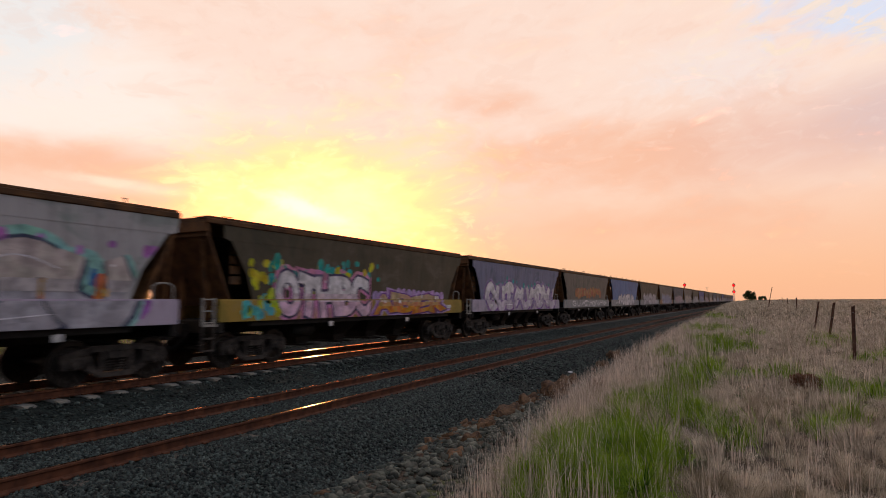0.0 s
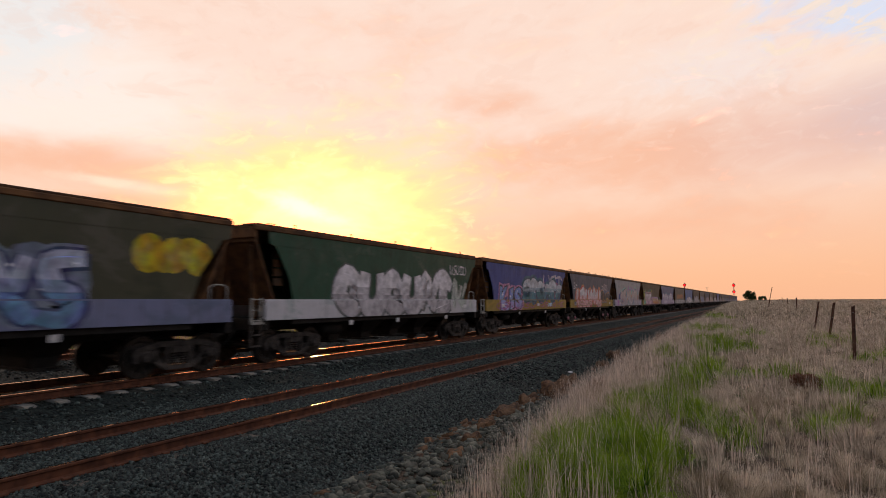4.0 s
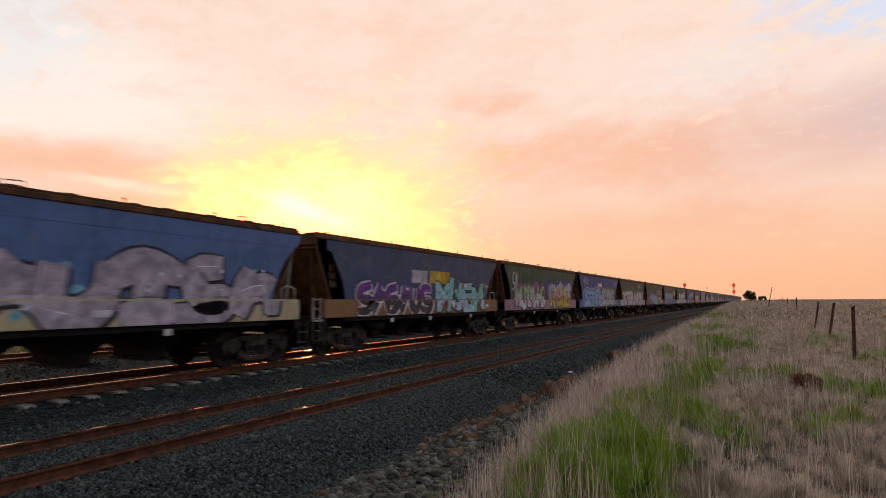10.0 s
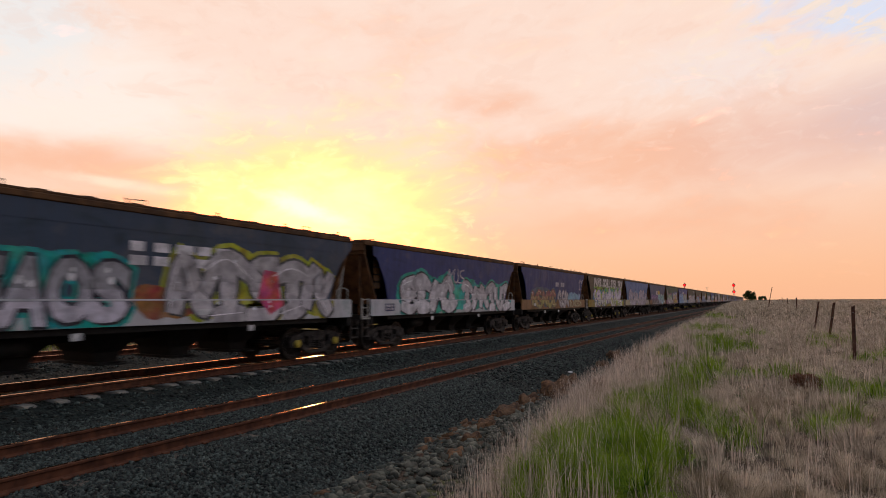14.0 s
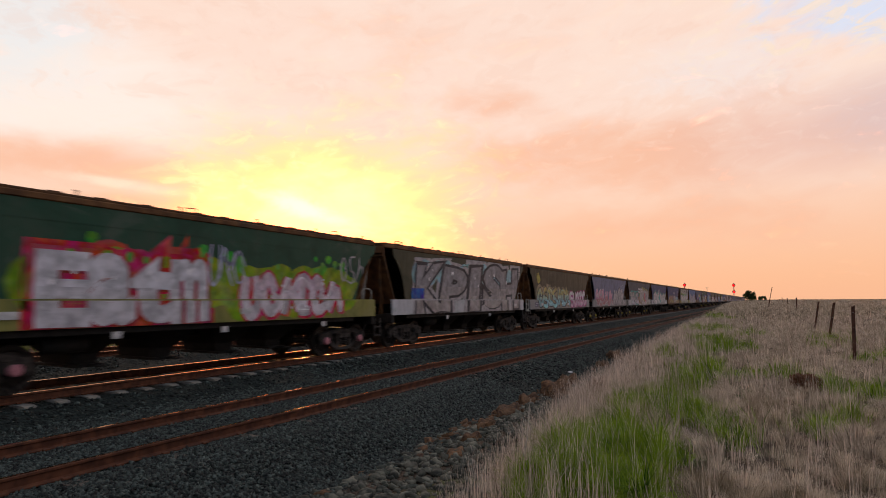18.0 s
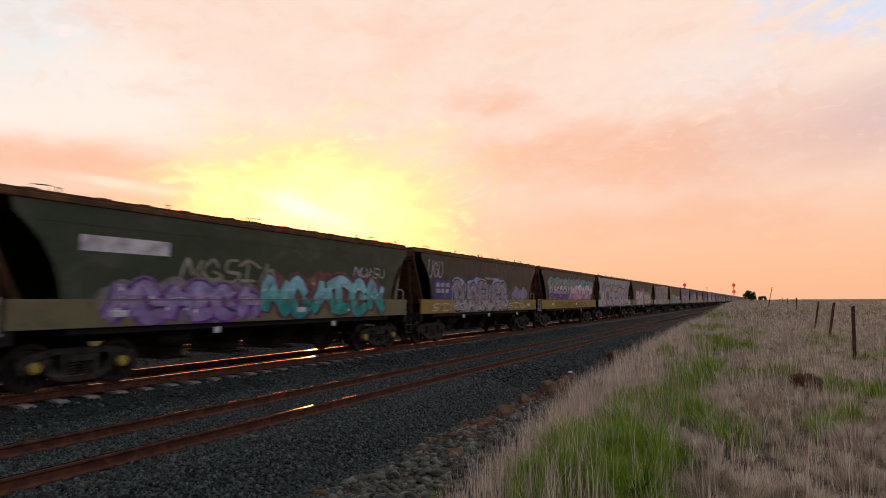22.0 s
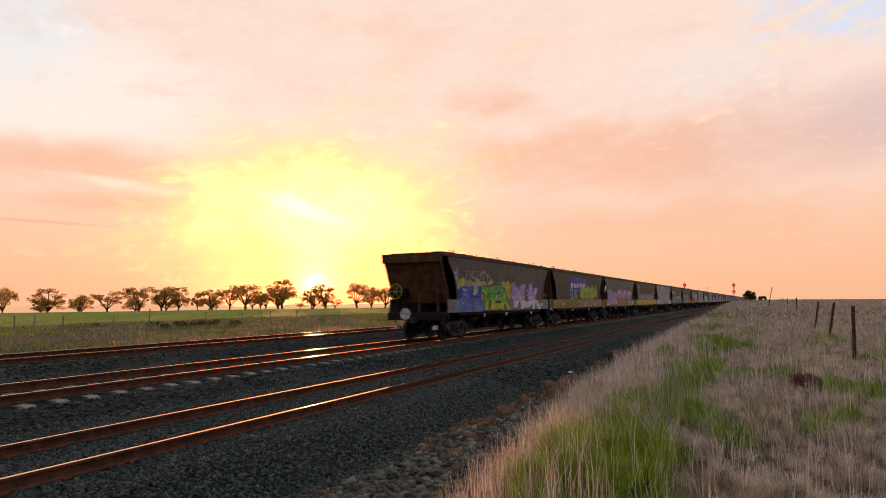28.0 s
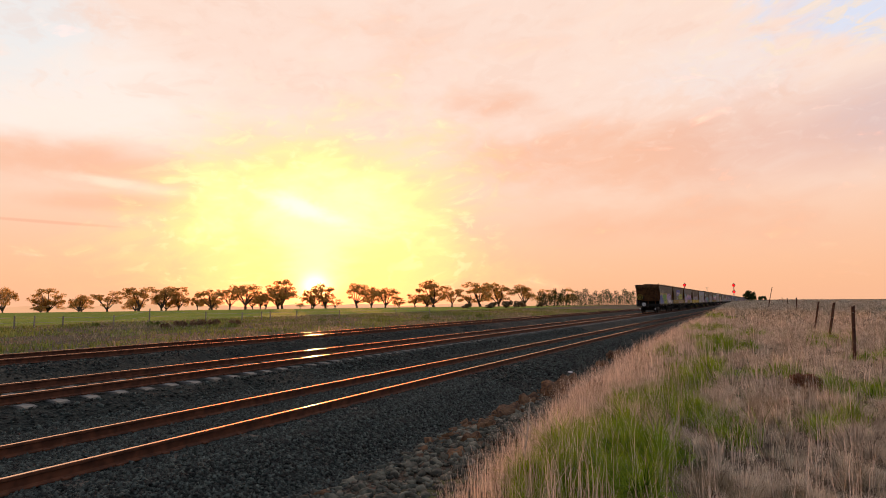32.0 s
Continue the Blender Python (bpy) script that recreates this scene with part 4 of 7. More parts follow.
# for each wagon, from the last one forwards: side kind, body colour, sill colour, axle caps, what it looks like
WAGONS = [
    ("curved", (0.080, 0.072, 0.056), (0.20, 0.18, 0.17), "black", "grey-brown grain wagon with blue, green and lilac graffiti and tail disc"),
    ("curved", OLIVE, YSILL, "black", "dark olive grain wagon, yellow sill, lime-green graffiti and blue panel"),
    ("angled", GREYB, YSILL, "black", "grey grain wagon, yellow sill, lilac and pink graffiti lettering"),
    ("angled", BROWN, YBRIGHT, "yellow", "dark grey-brown grain wagon with a bright yellow sill and faded graffiti"),
    ("angled", WHITEW, WSILL, "black", "whitish grain wagon with blue drips and yellow-edged white graffiti"),
    ("curved", (0.040, 0.056, 0.028), (0.17, 0.145, 0.07), "yellow", "olive grain wagon with purple and teal graffiti and white panel"),
    ("curved", BROWN, YSILL, "black", "brown-olive grain wagon with silver graffiti edged in blue"),
    ("angled", BROWN, YSILL, "black", "brown grain wagon, yellow sill, white and purple graffiti band"),
    ("curved", PALEG, WSILL, "pink", "light grey grain wagon with grey, blue and orange graffiti lettering"),
    ("curved", GREENB, (0.22, 0.20, 0.05), "pink", "green grain wagon with white graffiti letters outlined red"),
    ("curved", OLIVE, WSILL, "black", "olive grain wagon covered by huge silver graffiti letters"),
    ("angled", BROWN, GSILL, "black", "olive-brown grain wagon with teal and pink graffiti"),
    ("curved", LILAC, GSILL, "yellow", "blue-grey grain wagon with red graffiti letters"),
    ("curved", SLATE, WSILL, "yellow", "slate grain wagon with white, pink and yellow graffiti"),
    ("angled", NAVY, WSILL, "black", "dark blue grain wagon with white graffiti and teal clouds"),
    ("curved", NAVY, OSILL, "black", "dark blue grain wagon, brown sill, small pale graffiti"),
    ("angled", BROWN, YSILL, "yellow", "grain wagon painted with pale block letters over purple graffiti"),
    ("curved", LBLUE, CSILL, "black", "light blue-grey grain wagon, cream sill, silver graffiti"),
    ("angled", (0.042, 0.066, 0.145), OSILL, "black", "blue-grey grain wagon with black, white and cyan graffiti"),
    ("curved", GREENB, PSILL, "yellow", "green grain wagon, magenta sill, white and yellow graffiti"),
    ("curved", BLUE, LBLUE, "yellow", "blue grain wagon with light blue and beige graffiti"),
    ("curved", OLIVE, WSILL, "yellow", "olive grain wagon with pinkish silver graffiti lettering"),
    ("curved", OLIVE, BSILL, "yellow", "olive-brown grain wagon with light blue graffiti in orange cloud"),
    ("angled", OLIVE, LILAC, "black", "olive grain wagon with blue graffiti and yellow end patch"),
    ("angled", GREENB, WSILL, "black", "dark green grain wagon, whitish sill, silver bubble graffiti"),
    ("angled", BLUE, YSILL, "black", "purple-blue grain wagon, yellow sill, blue and pink graffiti"),
    ("curved", (0.085, 0.095, 0.130), YSILL, "pink", "grey-blue grain wagon, yellow sill, pink rounded graffiti"),
    ("angled", PALEG, LILSILL, "black", "light grey grain wagon with blue and orange graffiti, mint outline"),
    ("angled", BROWN, YSILL, "black", "olive-brown grain wagon with white-pink graffiti and teal splashes"),
    ("angled", LILAC, LILSILL, "black", "blue-grey grain wagon with purple and white graffiti"),
    ("curved", GREYB, GSILL, "black", "grey grain wagon with a rusty orange patch"),
    ("curved", LBLUE, GSILL, "black", "pale blue-grey grain wagon with white graffiti"),
]
FAR_TONES = [(OLIVE, GSILL), (GREYB, GSILL), (SLATE, GSILL), (GREYB, OSILL), (BROWN, GSILL), (BLUE, GSILL)]
while len(WAGONS) < 50:
    _b, _s = FAR_TONES[(len(WAGONS) * 5) % 6]
    WAGONS.append((("curved", "angled")[len(WAGONS) % 3 == 0], _b, _s, "black", "weathered grain wagon with faded graffiti, far along the train"))

TRAIN = []
for _i, (_kind, _body, _sill, _caps, _label) in enumerate(WAGONS):
    _w, _b = grain_wagon(_kind, _body, _sill, _caps, _label, _i)
    TRAIN.append((_w, _b))

# ---------------------------------------------------------------- graffiti on the near sides
SILL_Z = 1.768
# how far along each wagon its painting sits
ALONG = (0.0, 0.0, 0.0, 0.06, 0.04, 0.06, 0.03, 0.17, 0.31, 0.38, 0.35, 0.2, 0.1, -0.03, 0.19, 0.41, 0.47, 0.6, 0.6, 0.6, 0.6, 0.47, 0.6, 0.6, 0.6, 0.5, 0.3, 0.3, 0.3)
GLYPH = {}


def glyph_bank(chars, weights):
    """Meshes of the built-in font's letters at several weights."""
    obs = []
    for ch in chars:
        for wgt in weights:
            cu = bpy.data.curves.new("glyph", "FONT")
            cu.body, cu.offset, cu.resolution_u = ch, wgt, 3
            ob = bpy.data.objects.new("glyph", cu)
            scene.collection.objects.link(ob)
            obs.append((ch, wgt, ob, cu))
    bpy.context.view_layer.update()
    dg = bpy.context.evaluated_depsgraph_get()
    for ch, wgt, ob, cu in obs:
        me = bpy.data.meshes.new_from_object(ob.evaluated_get(dg))
        vs = [(v.co.x, v.co.y) for v in me.vertices]
        GLYPH[ch, wgt] = (vs, [tuple(p.vertices) for p in me.polygons])
        bpy.data.meshes.remove(me)
        bpy.data.objects.remove(ob)
        bpy.data.curves.remove(cu)


W_FILL, W_LINE, W_HALO = 0.058, 0.105, 0.165
glyph_bank("ABCDEGHIKLMNOPRSTUWY3?.atmbinge", (W_FILL, W_LINE, W_HALO))
art = random.Random(11)


def letter_shapes(text, y0, y1, z0, z1, wgt, seed, wild=1.0):
    """The letters of a word, crowded, tilted and swung up and down like sprayed ones."""
    r = random.Random(seed)
    n = len(text)
    cell = (y1 - y0) / n
    shapes = []
    for i, ch in enumerate(text):
        base = GLYPH[ch, W_FILL][0]
        xs, zs = [p[0] for p in base], [p[1] for p in base]
        bx0, bx1, bz0, bz1 = min(xs), max(xs), min(zs), max(zs)
        if ch in ".Ii":
            bx0, bx1 = bx0 - 0.12, bx1 + 0.12
        if ch == ".":
            bz1 = bz0 + 0.75
        hgt = (z1 - z0) * (1 - wild * r.uniform(0.0, 0.16))
        lift = wild * r.uniform(-0.02, 0.06) * (z1 - z0)
        tilt, shear = wild * r.uniform(-0.12, 0.10), wild * r.uniform(-0.05, 0.25)
        sx, sz = cell * 1.10 / (bx1 - bx0), hgt / (bz1 - bz0)
        bend, kick, swing = r.uniform(-0.12, 0.12), r.uniform(-0.10, 0.10), r.uniform(0, 2)
        vs = []
        for px, pz in GLYPH[ch, wgt][0]:
            u, v = (px - (bx0 + bx1) / 2) * sx, (pz - bz0) * sz
            u += shear * (v - hgt / 2) * 0.6
            u, v = u - tilt * (v - hgt / 2), v + tilt * u
            u += wild * bend * cell * math.sin(math.pi * (1.3 * v / hgt + swing))
            v += wild * kick * hgt * math.sin(math.pi * (1.1 * u / cell + swing))
            vs.append((y0 + cell * (i + 0.5) + u, z0 + lift + v))
        shapes.append((vs, GLYPH[ch, wgt][1]))
    return shapes


def ribbon(points, width, sharp=True):
    """A thick stroke through the points, fullest in its middle, with cut ends."""
    pts = []
    for i in range(len(points) - 1):
        p0, p1, p2, p3 = (points[max(0, i - 1)], points[i], points[i + 1], points[min(len(points) - 1, i + 2)])
        for t in (0, 0.25, 0.5, 0.75):
            pts.append(tuple(0.5 * (2 * b + (c - a) * t + (2 * a - 5 * b + 4 * c - d) * t * t + (3 * b - a - 3 * c + d) * t ** 3) for a, b, c, d in zip(p0, p1, p2, p3)))
    pts.append(points[-1])
    vs, fs = [], []
    n = len(pts) - 1
    for i, (py, pz) in enumerate(pts):
        a, b = pts[max(0, i - 1)], pts[min(n, i + 1)]
        dy, dz = b[0] - a[0], b[1] - a[1]
        l = math.hypot(dy, dz) or 1.0
        w = width / 2 * (0.62 + 0.55 * math.sin(math.pi * (0.15 + 0.8 * i / n)) if sharp else 1.0)
        vs += [(py - dz / l * w, pz + dy / l * w), (py + dz / l * w, pz - dy / l * w)]
        if i:
            k = 2 * i
            fs.append((k - 2, k - 1, k + 1, k))
    return [(vs, fs)]


def disc(c, r, n=14, squash=1.0):
    return [(c[0] + r * math.cos(q), c[1] + r * squash * math.sin(q)) for q in (2 * math.pi * j / n for j in range(n))], [tuple(range(n))]


def stroke_paths(n, y0, y1, z0, z1, seed):
    """Interlocked slashes, hooks and loops in the manner of sprayed lettering; they spell nothing."""
    r = random.Random(seed)
    cell, h = (y1 - y0) / n, z1 - z0
    paths = []

    def at(i, u, v):
        return (min(y1, max(y0, y0 + cell * (i + u + r.uniform(-0.10, 0.10)))), z0 + h * min(1.0, max(0.0, v + r.uniform(-0.08, 0.08))))

    last = -1
    for i in range(n):
        kind = r.choice([k for k in range(6) if k != last])
        last = kind
        if kind == 0:
            paths += [[at(i, 0.1, 0.0), at(i, 0.45, 0.55), at(i, 0.55, 1.0)], [at(i, 0.4, 0.5), at(i, 0.9, 0.62), at(i, 1.1, 0.05)]]
        elif kind == 1:
            paths += [[at(i, 0.95, 0.95), at(i, 0.25, 0.85), at(i, 0.35, 0.45), at(i, 0.9, 0.35), at(i, 0.6, 0.02), at(i, -0.05, 0.1)]]
        elif kind == 2:
            paths += [[at(i, -0.1, 0.72), at(i, 0.5, 0.98), at(i, 1.15, 0.70)], [at(i, 0.5, 0.9), at(i, 0.42, 0.0)], [at(i, 0.05, 0.05), at(i, 0.9, 0.12)]]
        elif kind == 3:
            paths += [[at(i, 0.2, 1.0), at(i, 0.1, 0.3), at(i, 0.5, 0.0), at(i, 0.9, 0.35), at(i, 0.8, 1.0)]]
        elif kind == 4:
            paths += [[at(i, 0.0, 0.1), at(i, 0.3, 0.95), at(i, 0.6, 0.3), at(i, 1.05, 0.9)], [at(i, 0.6, 0.35), at(i, 1.0, 0.0)]]
        else:
            paths += [[at(i, 0.85, 0.55), at(i, 0.45, 0.95), at(i, 0.1, 0.5), at(i, 0.45, 0.05), at(i, 0.95, 0.3), at(i, 0.55, 0.5)]]
    return paths


def stroke_shapes(paths, width):
    return [s for p in paths for s in ribbon(p, width)]


def cloud_shapes(y0, y1, z0, z1, seed, n=26):
    r = random.Random(seed)
    out = []
    for i in range(n):
        t = (i + 0.5) / n
        s = (z1 - z0) * r.uniform(0.28, 0.42)
        out.append(disc((y0 + s * 0.6 + (y1 - y0 - 1.2 * s) * t, r.uniform(z0 + s, max(z0 + s, z1 - s))), s, 12, r.uniform(0.8, 1.1)))
    return out


def splash_shapes(y0, y1, z0, z1, seed, n=30):
    r = random.Random(seed)
    return [disc((r.uniform(y0, y1), r.uniform(z0, z1)), r.uniform(0.05, 0.16), 9, r.uniform(0.8, 1.8)) for i in range(n)]


def rect(y0, y1, z0, z1):
    return [(y0, z0), (y1, z0), (y1, z1), (y0, z1)], [(0, 1, 2, 3)]


def bar_shapes(y0, y1, z0, z1, rows, cols, seed):
    """Lines of lettering too faint to read, as plain bars."""
    r = random.Random(seed)
    out = []
    for i in range(rows):
        za = z1 - (z1 - z0) * (i + 0.85) / rows
        zb = z1 - (z1 - z0) * (i + 0.15) / rows
        y = y0
        for j in range(cols):
            w = (y1 - y0) / cols
            out.append(rect(y + 0.06 * w, y + w * r.uniform(0.6, 0.92), za, zb))
            y += w
    return out


def drip_shapes(y0, y1, z0, z1, n, seed):
    r = random.Random(seed)
    out = []
    for i in range(n):
        y = y0 + (y1 - y0) * (i + r.uniform(0.1, 0.9)) / n
        w, b = r.uniform(0.12, 0.38), z0 + (z1 - z0) * r.uniform(0, 0.6)
        k = r.uniform(-0.1, 0.25)
        out.append(([(y, z1), (y + w, z1), (y + w * 0.7 + k, b + 0.1), (y + w * 0.4 + k, b), (y + w * 0.2 + k, b + 0.1)], [(0, 1, 2, 3, 4)]))
    return out


def paint(wagon, name, shapes, colour, layer, keep=None, label="", first=0):
    """Lay flat shapes onto the side, parted where the sheet meets the sill. keep: (low, high) bounds of height."""
    lo, hi = keep or (1.205, 3.60)
    n = next(j for j, w in enumerate(W) if w == wagon)
    along, kind = ALONG[n] if n < len(ALONG) else 0.4, WAGONS[n][0]
    e, cut = SILL_END[kind] + 0.01, end_cut(kind)
    (da, ta), (db, tb) = (cut[2], cut[3]) if kind == "angled" else (cut[3], cut[4])
    slant = Vector((0, ta - tb, db - da)).normalized()
    done = bmesh.new()
    for za, zb, on_sill in ((max(lo, SILL_Z), hi, False), (lo, min(hi, SILL_Z - 0.034), True)):
        if zb - za < 0.02:
            continue
        bm = bmesh.new()
        for j, (vs, fs) in enumerate(shapes):
            if max(v[1] for v in vs) < za or min(v[1] for v in vs) > zb:
                continue
            lift = 0.0035 + 0.0045 * layer + 0.0035 * ((j + first) % 12) / 12
            bv = [bm.verts.new((lift, y + along, z)) for y, z in vs]
            for f in fs:
                if len(set(f)) == len(f):
                    bm.faces.new([bv[k] for k in f])
        if not bm.faces:
            bm.free()
            continue
        ends = [((0, e, 0), (0, 1, 0)), ((0, PITCH - 0.12 - e, 0), (0, -1, 0))]
        if not on_sill:
            ends = [((0, da + 0.02, ta), slant), ((0, PITCH - 0.14 - da, ta), (0, -slant.y, slant.z)), ((0, cut[0][0] + 0.1, 0), (0, 1, 0)), ((0, PITCH - 0.22 - cut[0][0], 0), (0, -1, 0))]
        for at, nrm in [((0, 0, za), (0, 0, 1)), ((0, 0, zb), (0, 0, -1))] + ends:
            bmesh.ops.bisect_plane(bm, geom=bm.verts[:] + bm.edges[:] + bm.faces[:], plane_co=at, plane_no=nrm, clear_inner=True)
        for v in bm.verts:
            v.co.x += HALF if on_sill else HALF - 0.012 - body_lean(v.co.z)
        tmp = bpy.data.meshes.new("tmp")
        bm.to_mesh(tmp)
        bm.free()
        done.from_mesh(tmp)
        bpy.data.meshes.remove(tmp)
    if not done.faces:
        done.free()
        return
    for f in done.faces:
        if f.normal.x < 0:
            f.normal_flip()
    me = bpy.data.meshes.new(name)
    done.to_mesh(me)
    done.free()
    me.materials.append(SPRAY)
    ob = part(name, me, None, wagon, label, colour=colour)
    if name in ("graffiti_splash", "graffiti_highlight", "graffiti_tag", "graffiti_shading"):
        tagged(ob, label, kind="stuff")


def word(w, text, y0, y1, z0, z1, fill, line, halo=None, fill2=None, wild=1.0, shine=True):
    seed = art.randrange(10 ** 6)
    if halo:
        paint(w, "graffiti_cloud", letter_shapes(text, y0, y1, z0, z1, W_HALO, seed, wild) + cloud_shapes(y0 - 0.1, y1 + 0.1, (z0 + z1) / 2, z1 + 0.18, seed, 14), halo, 0)
    if line:
        for j, shape in enumerate(letter_shapes(text, y0, y1, z0, z1, W_LINE, seed, wild)):
            paint(w, "letter_outline", [shape], line, 1, first=j)
        drop = [([(y + 0.07, z - 0.05) for y, z in vs], fs) for vs, fs in letter_shapes(text, y0, y1, z0, z1, W_FILL, seed, wild)]
        paint(w, "graffiti_shadow", drop, tuple(c * 0.6 for c in line), 1, first=6)
    body = letter_shapes(text, y0, y1, z0, z1, W_FILL, seed, wild)
    for j, shape in enumerate(body):
        paint(w, "graffiti_letter", [shape], fill, 2, first=j)
    if fill2:
        blend = tuple((a + b) / 2 for a, b in zip(fill, fill2))
        paint(w, "graffiti_shading", body, blend, 3, (z0 + (z1 - z0) * 0.34, z0 + (z1 - z0) * 0.52))
        paint(w, "graffiti_shading", body, fill2, 3, (1.205, z0 + (z1 - z0) * 0.34))
    if shine:
        r = random.Random(seed)
        cell = (y1 - y0) / len(text)
        paint(w, "graffiti_highlight", [disc((y0 + cell * (i + r.uniform(0.25, 0.7)), z0 + (z1 - z0) * r.uniform(0.55, 0.85)), r.uniform(0.03, 0.07), 8, 1.4) for i in range(len(text)) for k in range(2)], (0.75, 0.72, 0.74), 4)


def knots(w, n, y0, y1, z0, z1, fill, line, halo=None, fat=0.5, fill2=None):
    seed = art.randrange(10 ** 6)
    paths = stroke_paths(n, y0, y1, z0 + 0.12, z1 - 0.12, seed)
    wd = fat * (y1 - y0) / n * 0.46
    if halo:
        paint(w, "graffiti_cloud", stroke_shapes(paths, wd * 1.7) + cloud_shapes(y0 - 0.15, y1 + 0.15, z0, z1 + 0.2, seed, 16), halo, 0)
    if line:
        paint(w, "graffiti_outline", stroke_shapes(paths, wd + 0.12) + stroke_shapes([[(y + 0.09, z - 0.06) for y, z in p] for p in paths], wd + 0.02), line, 1)
    body = stroke_shapes(paths, wd)
    # each stroke laid over the last, with its own thin edge, as overlapping letters are
    for k in range(2):
        own = [p for q, p in enumerate(paths) if q % 2 == k]
        if line and k:
            paint(w, "graffiti_outline", stroke_shapes(own, wd + 0.07), line, 2)
        # the wagons that pass close by have every stroke as a part of its own
        for q, group in enumerate([[p] for p in own] if w in W[:29] else [own]):
            paint(w, "graffiti_stroke", stroke_shapes(group, wd), fill if k else tuple(c * 0.86 for c in fill), 2 + k, first=q)
    if fill2:
        mid = z0 + (z1 - z0) * 0.52
        blend = tuple((a + b) / 2 for a, b in zip(fill, fill2))
        paint(w, "graffiti_shading", body, blend, 4, (mid - 0.12, mid + 0.12))
        paint(w, "graffiti_shading", body, fill2, 4, (mid + 0.12, 3.6))
    paint(w, "graffiti_highlight", [q for k, p in enumerate(paths) if k % 2 == 0 for q in ribbon([(y - wd * 0.26, z + 0.03) for y, z in p[:3]], 0.022)], tuple(min(0.85, c * 1.5 + 0.15) for c in fill), 5)
    r = random.Random(seed)
    paint(w, "graffiti_highlight", [disc((r.uniform(y0, y1), r.uniform(z0 + 0.2, z1 - 0.1)), r.uniform(0.02, 0.05), 8) for k in range(2 * n)], (0.75, 0.74, 0.78), 5)


def tag(w, y0, y1, z0, z1, colour, n=4, thick=0.045):
    paths = stroke_paths(n, y0, y1, z0, z1, art.randrange(10 ** 6))
    paint(w, "graffiti_tag", stroke_shapes(paths, thick), colour, 3)


def panel(w, y0, y1, z0, z1, colour, name="painted_panel", layer=1):
    paint(w, name, [rect(y0, y1, z0, z1)], colour, layer)


def cloud(w, y0, y1, z0, z1, colour, n=22, layer=0):
    paint(w, "graffiti_cloud", cloud_shapes(y0, y1, z0, z1, art.randrange(10 ** 6), n), colour, layer)


def splash(w, y0, y1, z0, z1, colour, n=30, layer=1):
    paint(w, "graffiti_splash", splash_shapes(y0, y1, z0, z1, art.randrange(10 ** 6), n), colour, layer)


def bars(w, y0, y1, z0, z1, colour, rows=1, cols=6):
    for shape in bar_shapes(y0, y1, z0, z1, rows, cols, art.randrange(10 ** 6)):
        paint(w, "lettering_bar", [shape], colour, 3)


SILVER, CHALK, INK, TEAL, MINT = (0.42, 0.39, 0.41), (0.62, 0.58, 0.60), (0.02, 0.02, 0.03), (0.03, 0.30, 0.27), (0.30, 0.55, 0.42)
CYAN, SKYB, COBALT, PURPLE, LAV = (0.28, 0.52, 0.58), (0.20, 0.36, 0.60), (0.03, 0.06, 0.32), (0.16, 0.05, 0.26), (0.42, 0.30, 0.55)
ROSE, PINKP, MAG, REDP, ORANGE = (0.60, 0.32, 0.42), (0.62, 0.42, 0.52), (0.40, 0.05, 0.22), (0.45, 0.03, 0.05), (0.50, 0.20, 0.04)
GOLD, LIME, LEAFG, TAN, MUD = (0.55, 0.38, 0.02), (0.38, 0.45, 0.04), (0.10, 0.34, 0.05), (0.42, 0.30, 0.20), (0.12, 0.07, 0.04)
W = [t[0] for t in TRAIN]

# last wagon, then forwards
cloud(W[0], 1.4, 8.6, 1.7, 2.75, (0.42, 0.36, 0.07), 30)
word(W[0], "SH", 1.5, 3.9, 1.22, 2.42, COBALT, (0.20, 0.30, 0.55), fill2=(0.10, 0.16, 0.42))
word(W[0], "TER", 3.9, 7.5, 1.22, 2.44, LEAFG, INK, fill2=LIME)
word(W[0], "MUK", 8.1, 12.4, 1.22, 2.62, LAV, (0.10, 0.08, 0.16), fill2=CHALK)
tag(W[0], 2.2, 5.0, 2.5, 3.1, SILVER, 5)
tag(W[0], 0.9, 1.5, 2.2, 3.35, SILVER, 2)
panel(W[1], 4.3, 8.8, 2.40, 3.35, COBALT)
bars(W[1], 4.6, 6.8, 2.55, 2.98, CHALK, 1, 3)
bars(W[1], 6.9, 8.5, 2.60, 3.02, CHALK, 1, 5)
knots(W[1], 5, 7.6, 12.0, 1.80, 2.72, LIME, (0.06, 0.02, 0.10), (0.30, 0.30, 0.22), 0.75)
cloud(W[1], 7.2, 8.6, 1.8, 2.7, LIME, 6, 1)
tag(W[1], 4.4, 6.3, 1.8, 2.5, (0.30, 0.42, 0.52), 3, 0.10)
tag(W[1], 6.3, 12.4, 1.25, 1.65, PINKP, 9, 0.06)
knots(W[2], 6, 1.5, 5.3, 1.24, 2.46, PINKP, (0.12, 0.10, 0.13), (0.25, 0.23, 0.26), 0.8, LAV)
knots(W[2], 7, 5.8, 12.4, 1.80, 2.62, LAV, PURPLE, (0.30, 0.22, 0.06), 0.75, PINKP)
cloud(W[2], 5.5, 6.6, 1.85, 2.6, GOLD, 6, 1)
tag(W[2], 1.4, 3.2, 2.45, 2.72, CYAN, 6)
tag(W[2], 10.2, 12.9, 1.27, 1.62, CHALK, 4, 0.09)
word(W[2], "OO", 1.0, 1.9, 1.24, 1.66, CHALK, INK, shine=False)
cloud(W[3], 2.6, 12.3, 1.75, 2.55, (0.19, 0.15, 0.17), 34)
knots(W[3], 11, 2.6, 12.4, 1.78, 2.50, (0.36, 0.38, 0.44), (0.10, 0.10, 0.14), None, 0.6, (0.30, 0.16, 0.13))
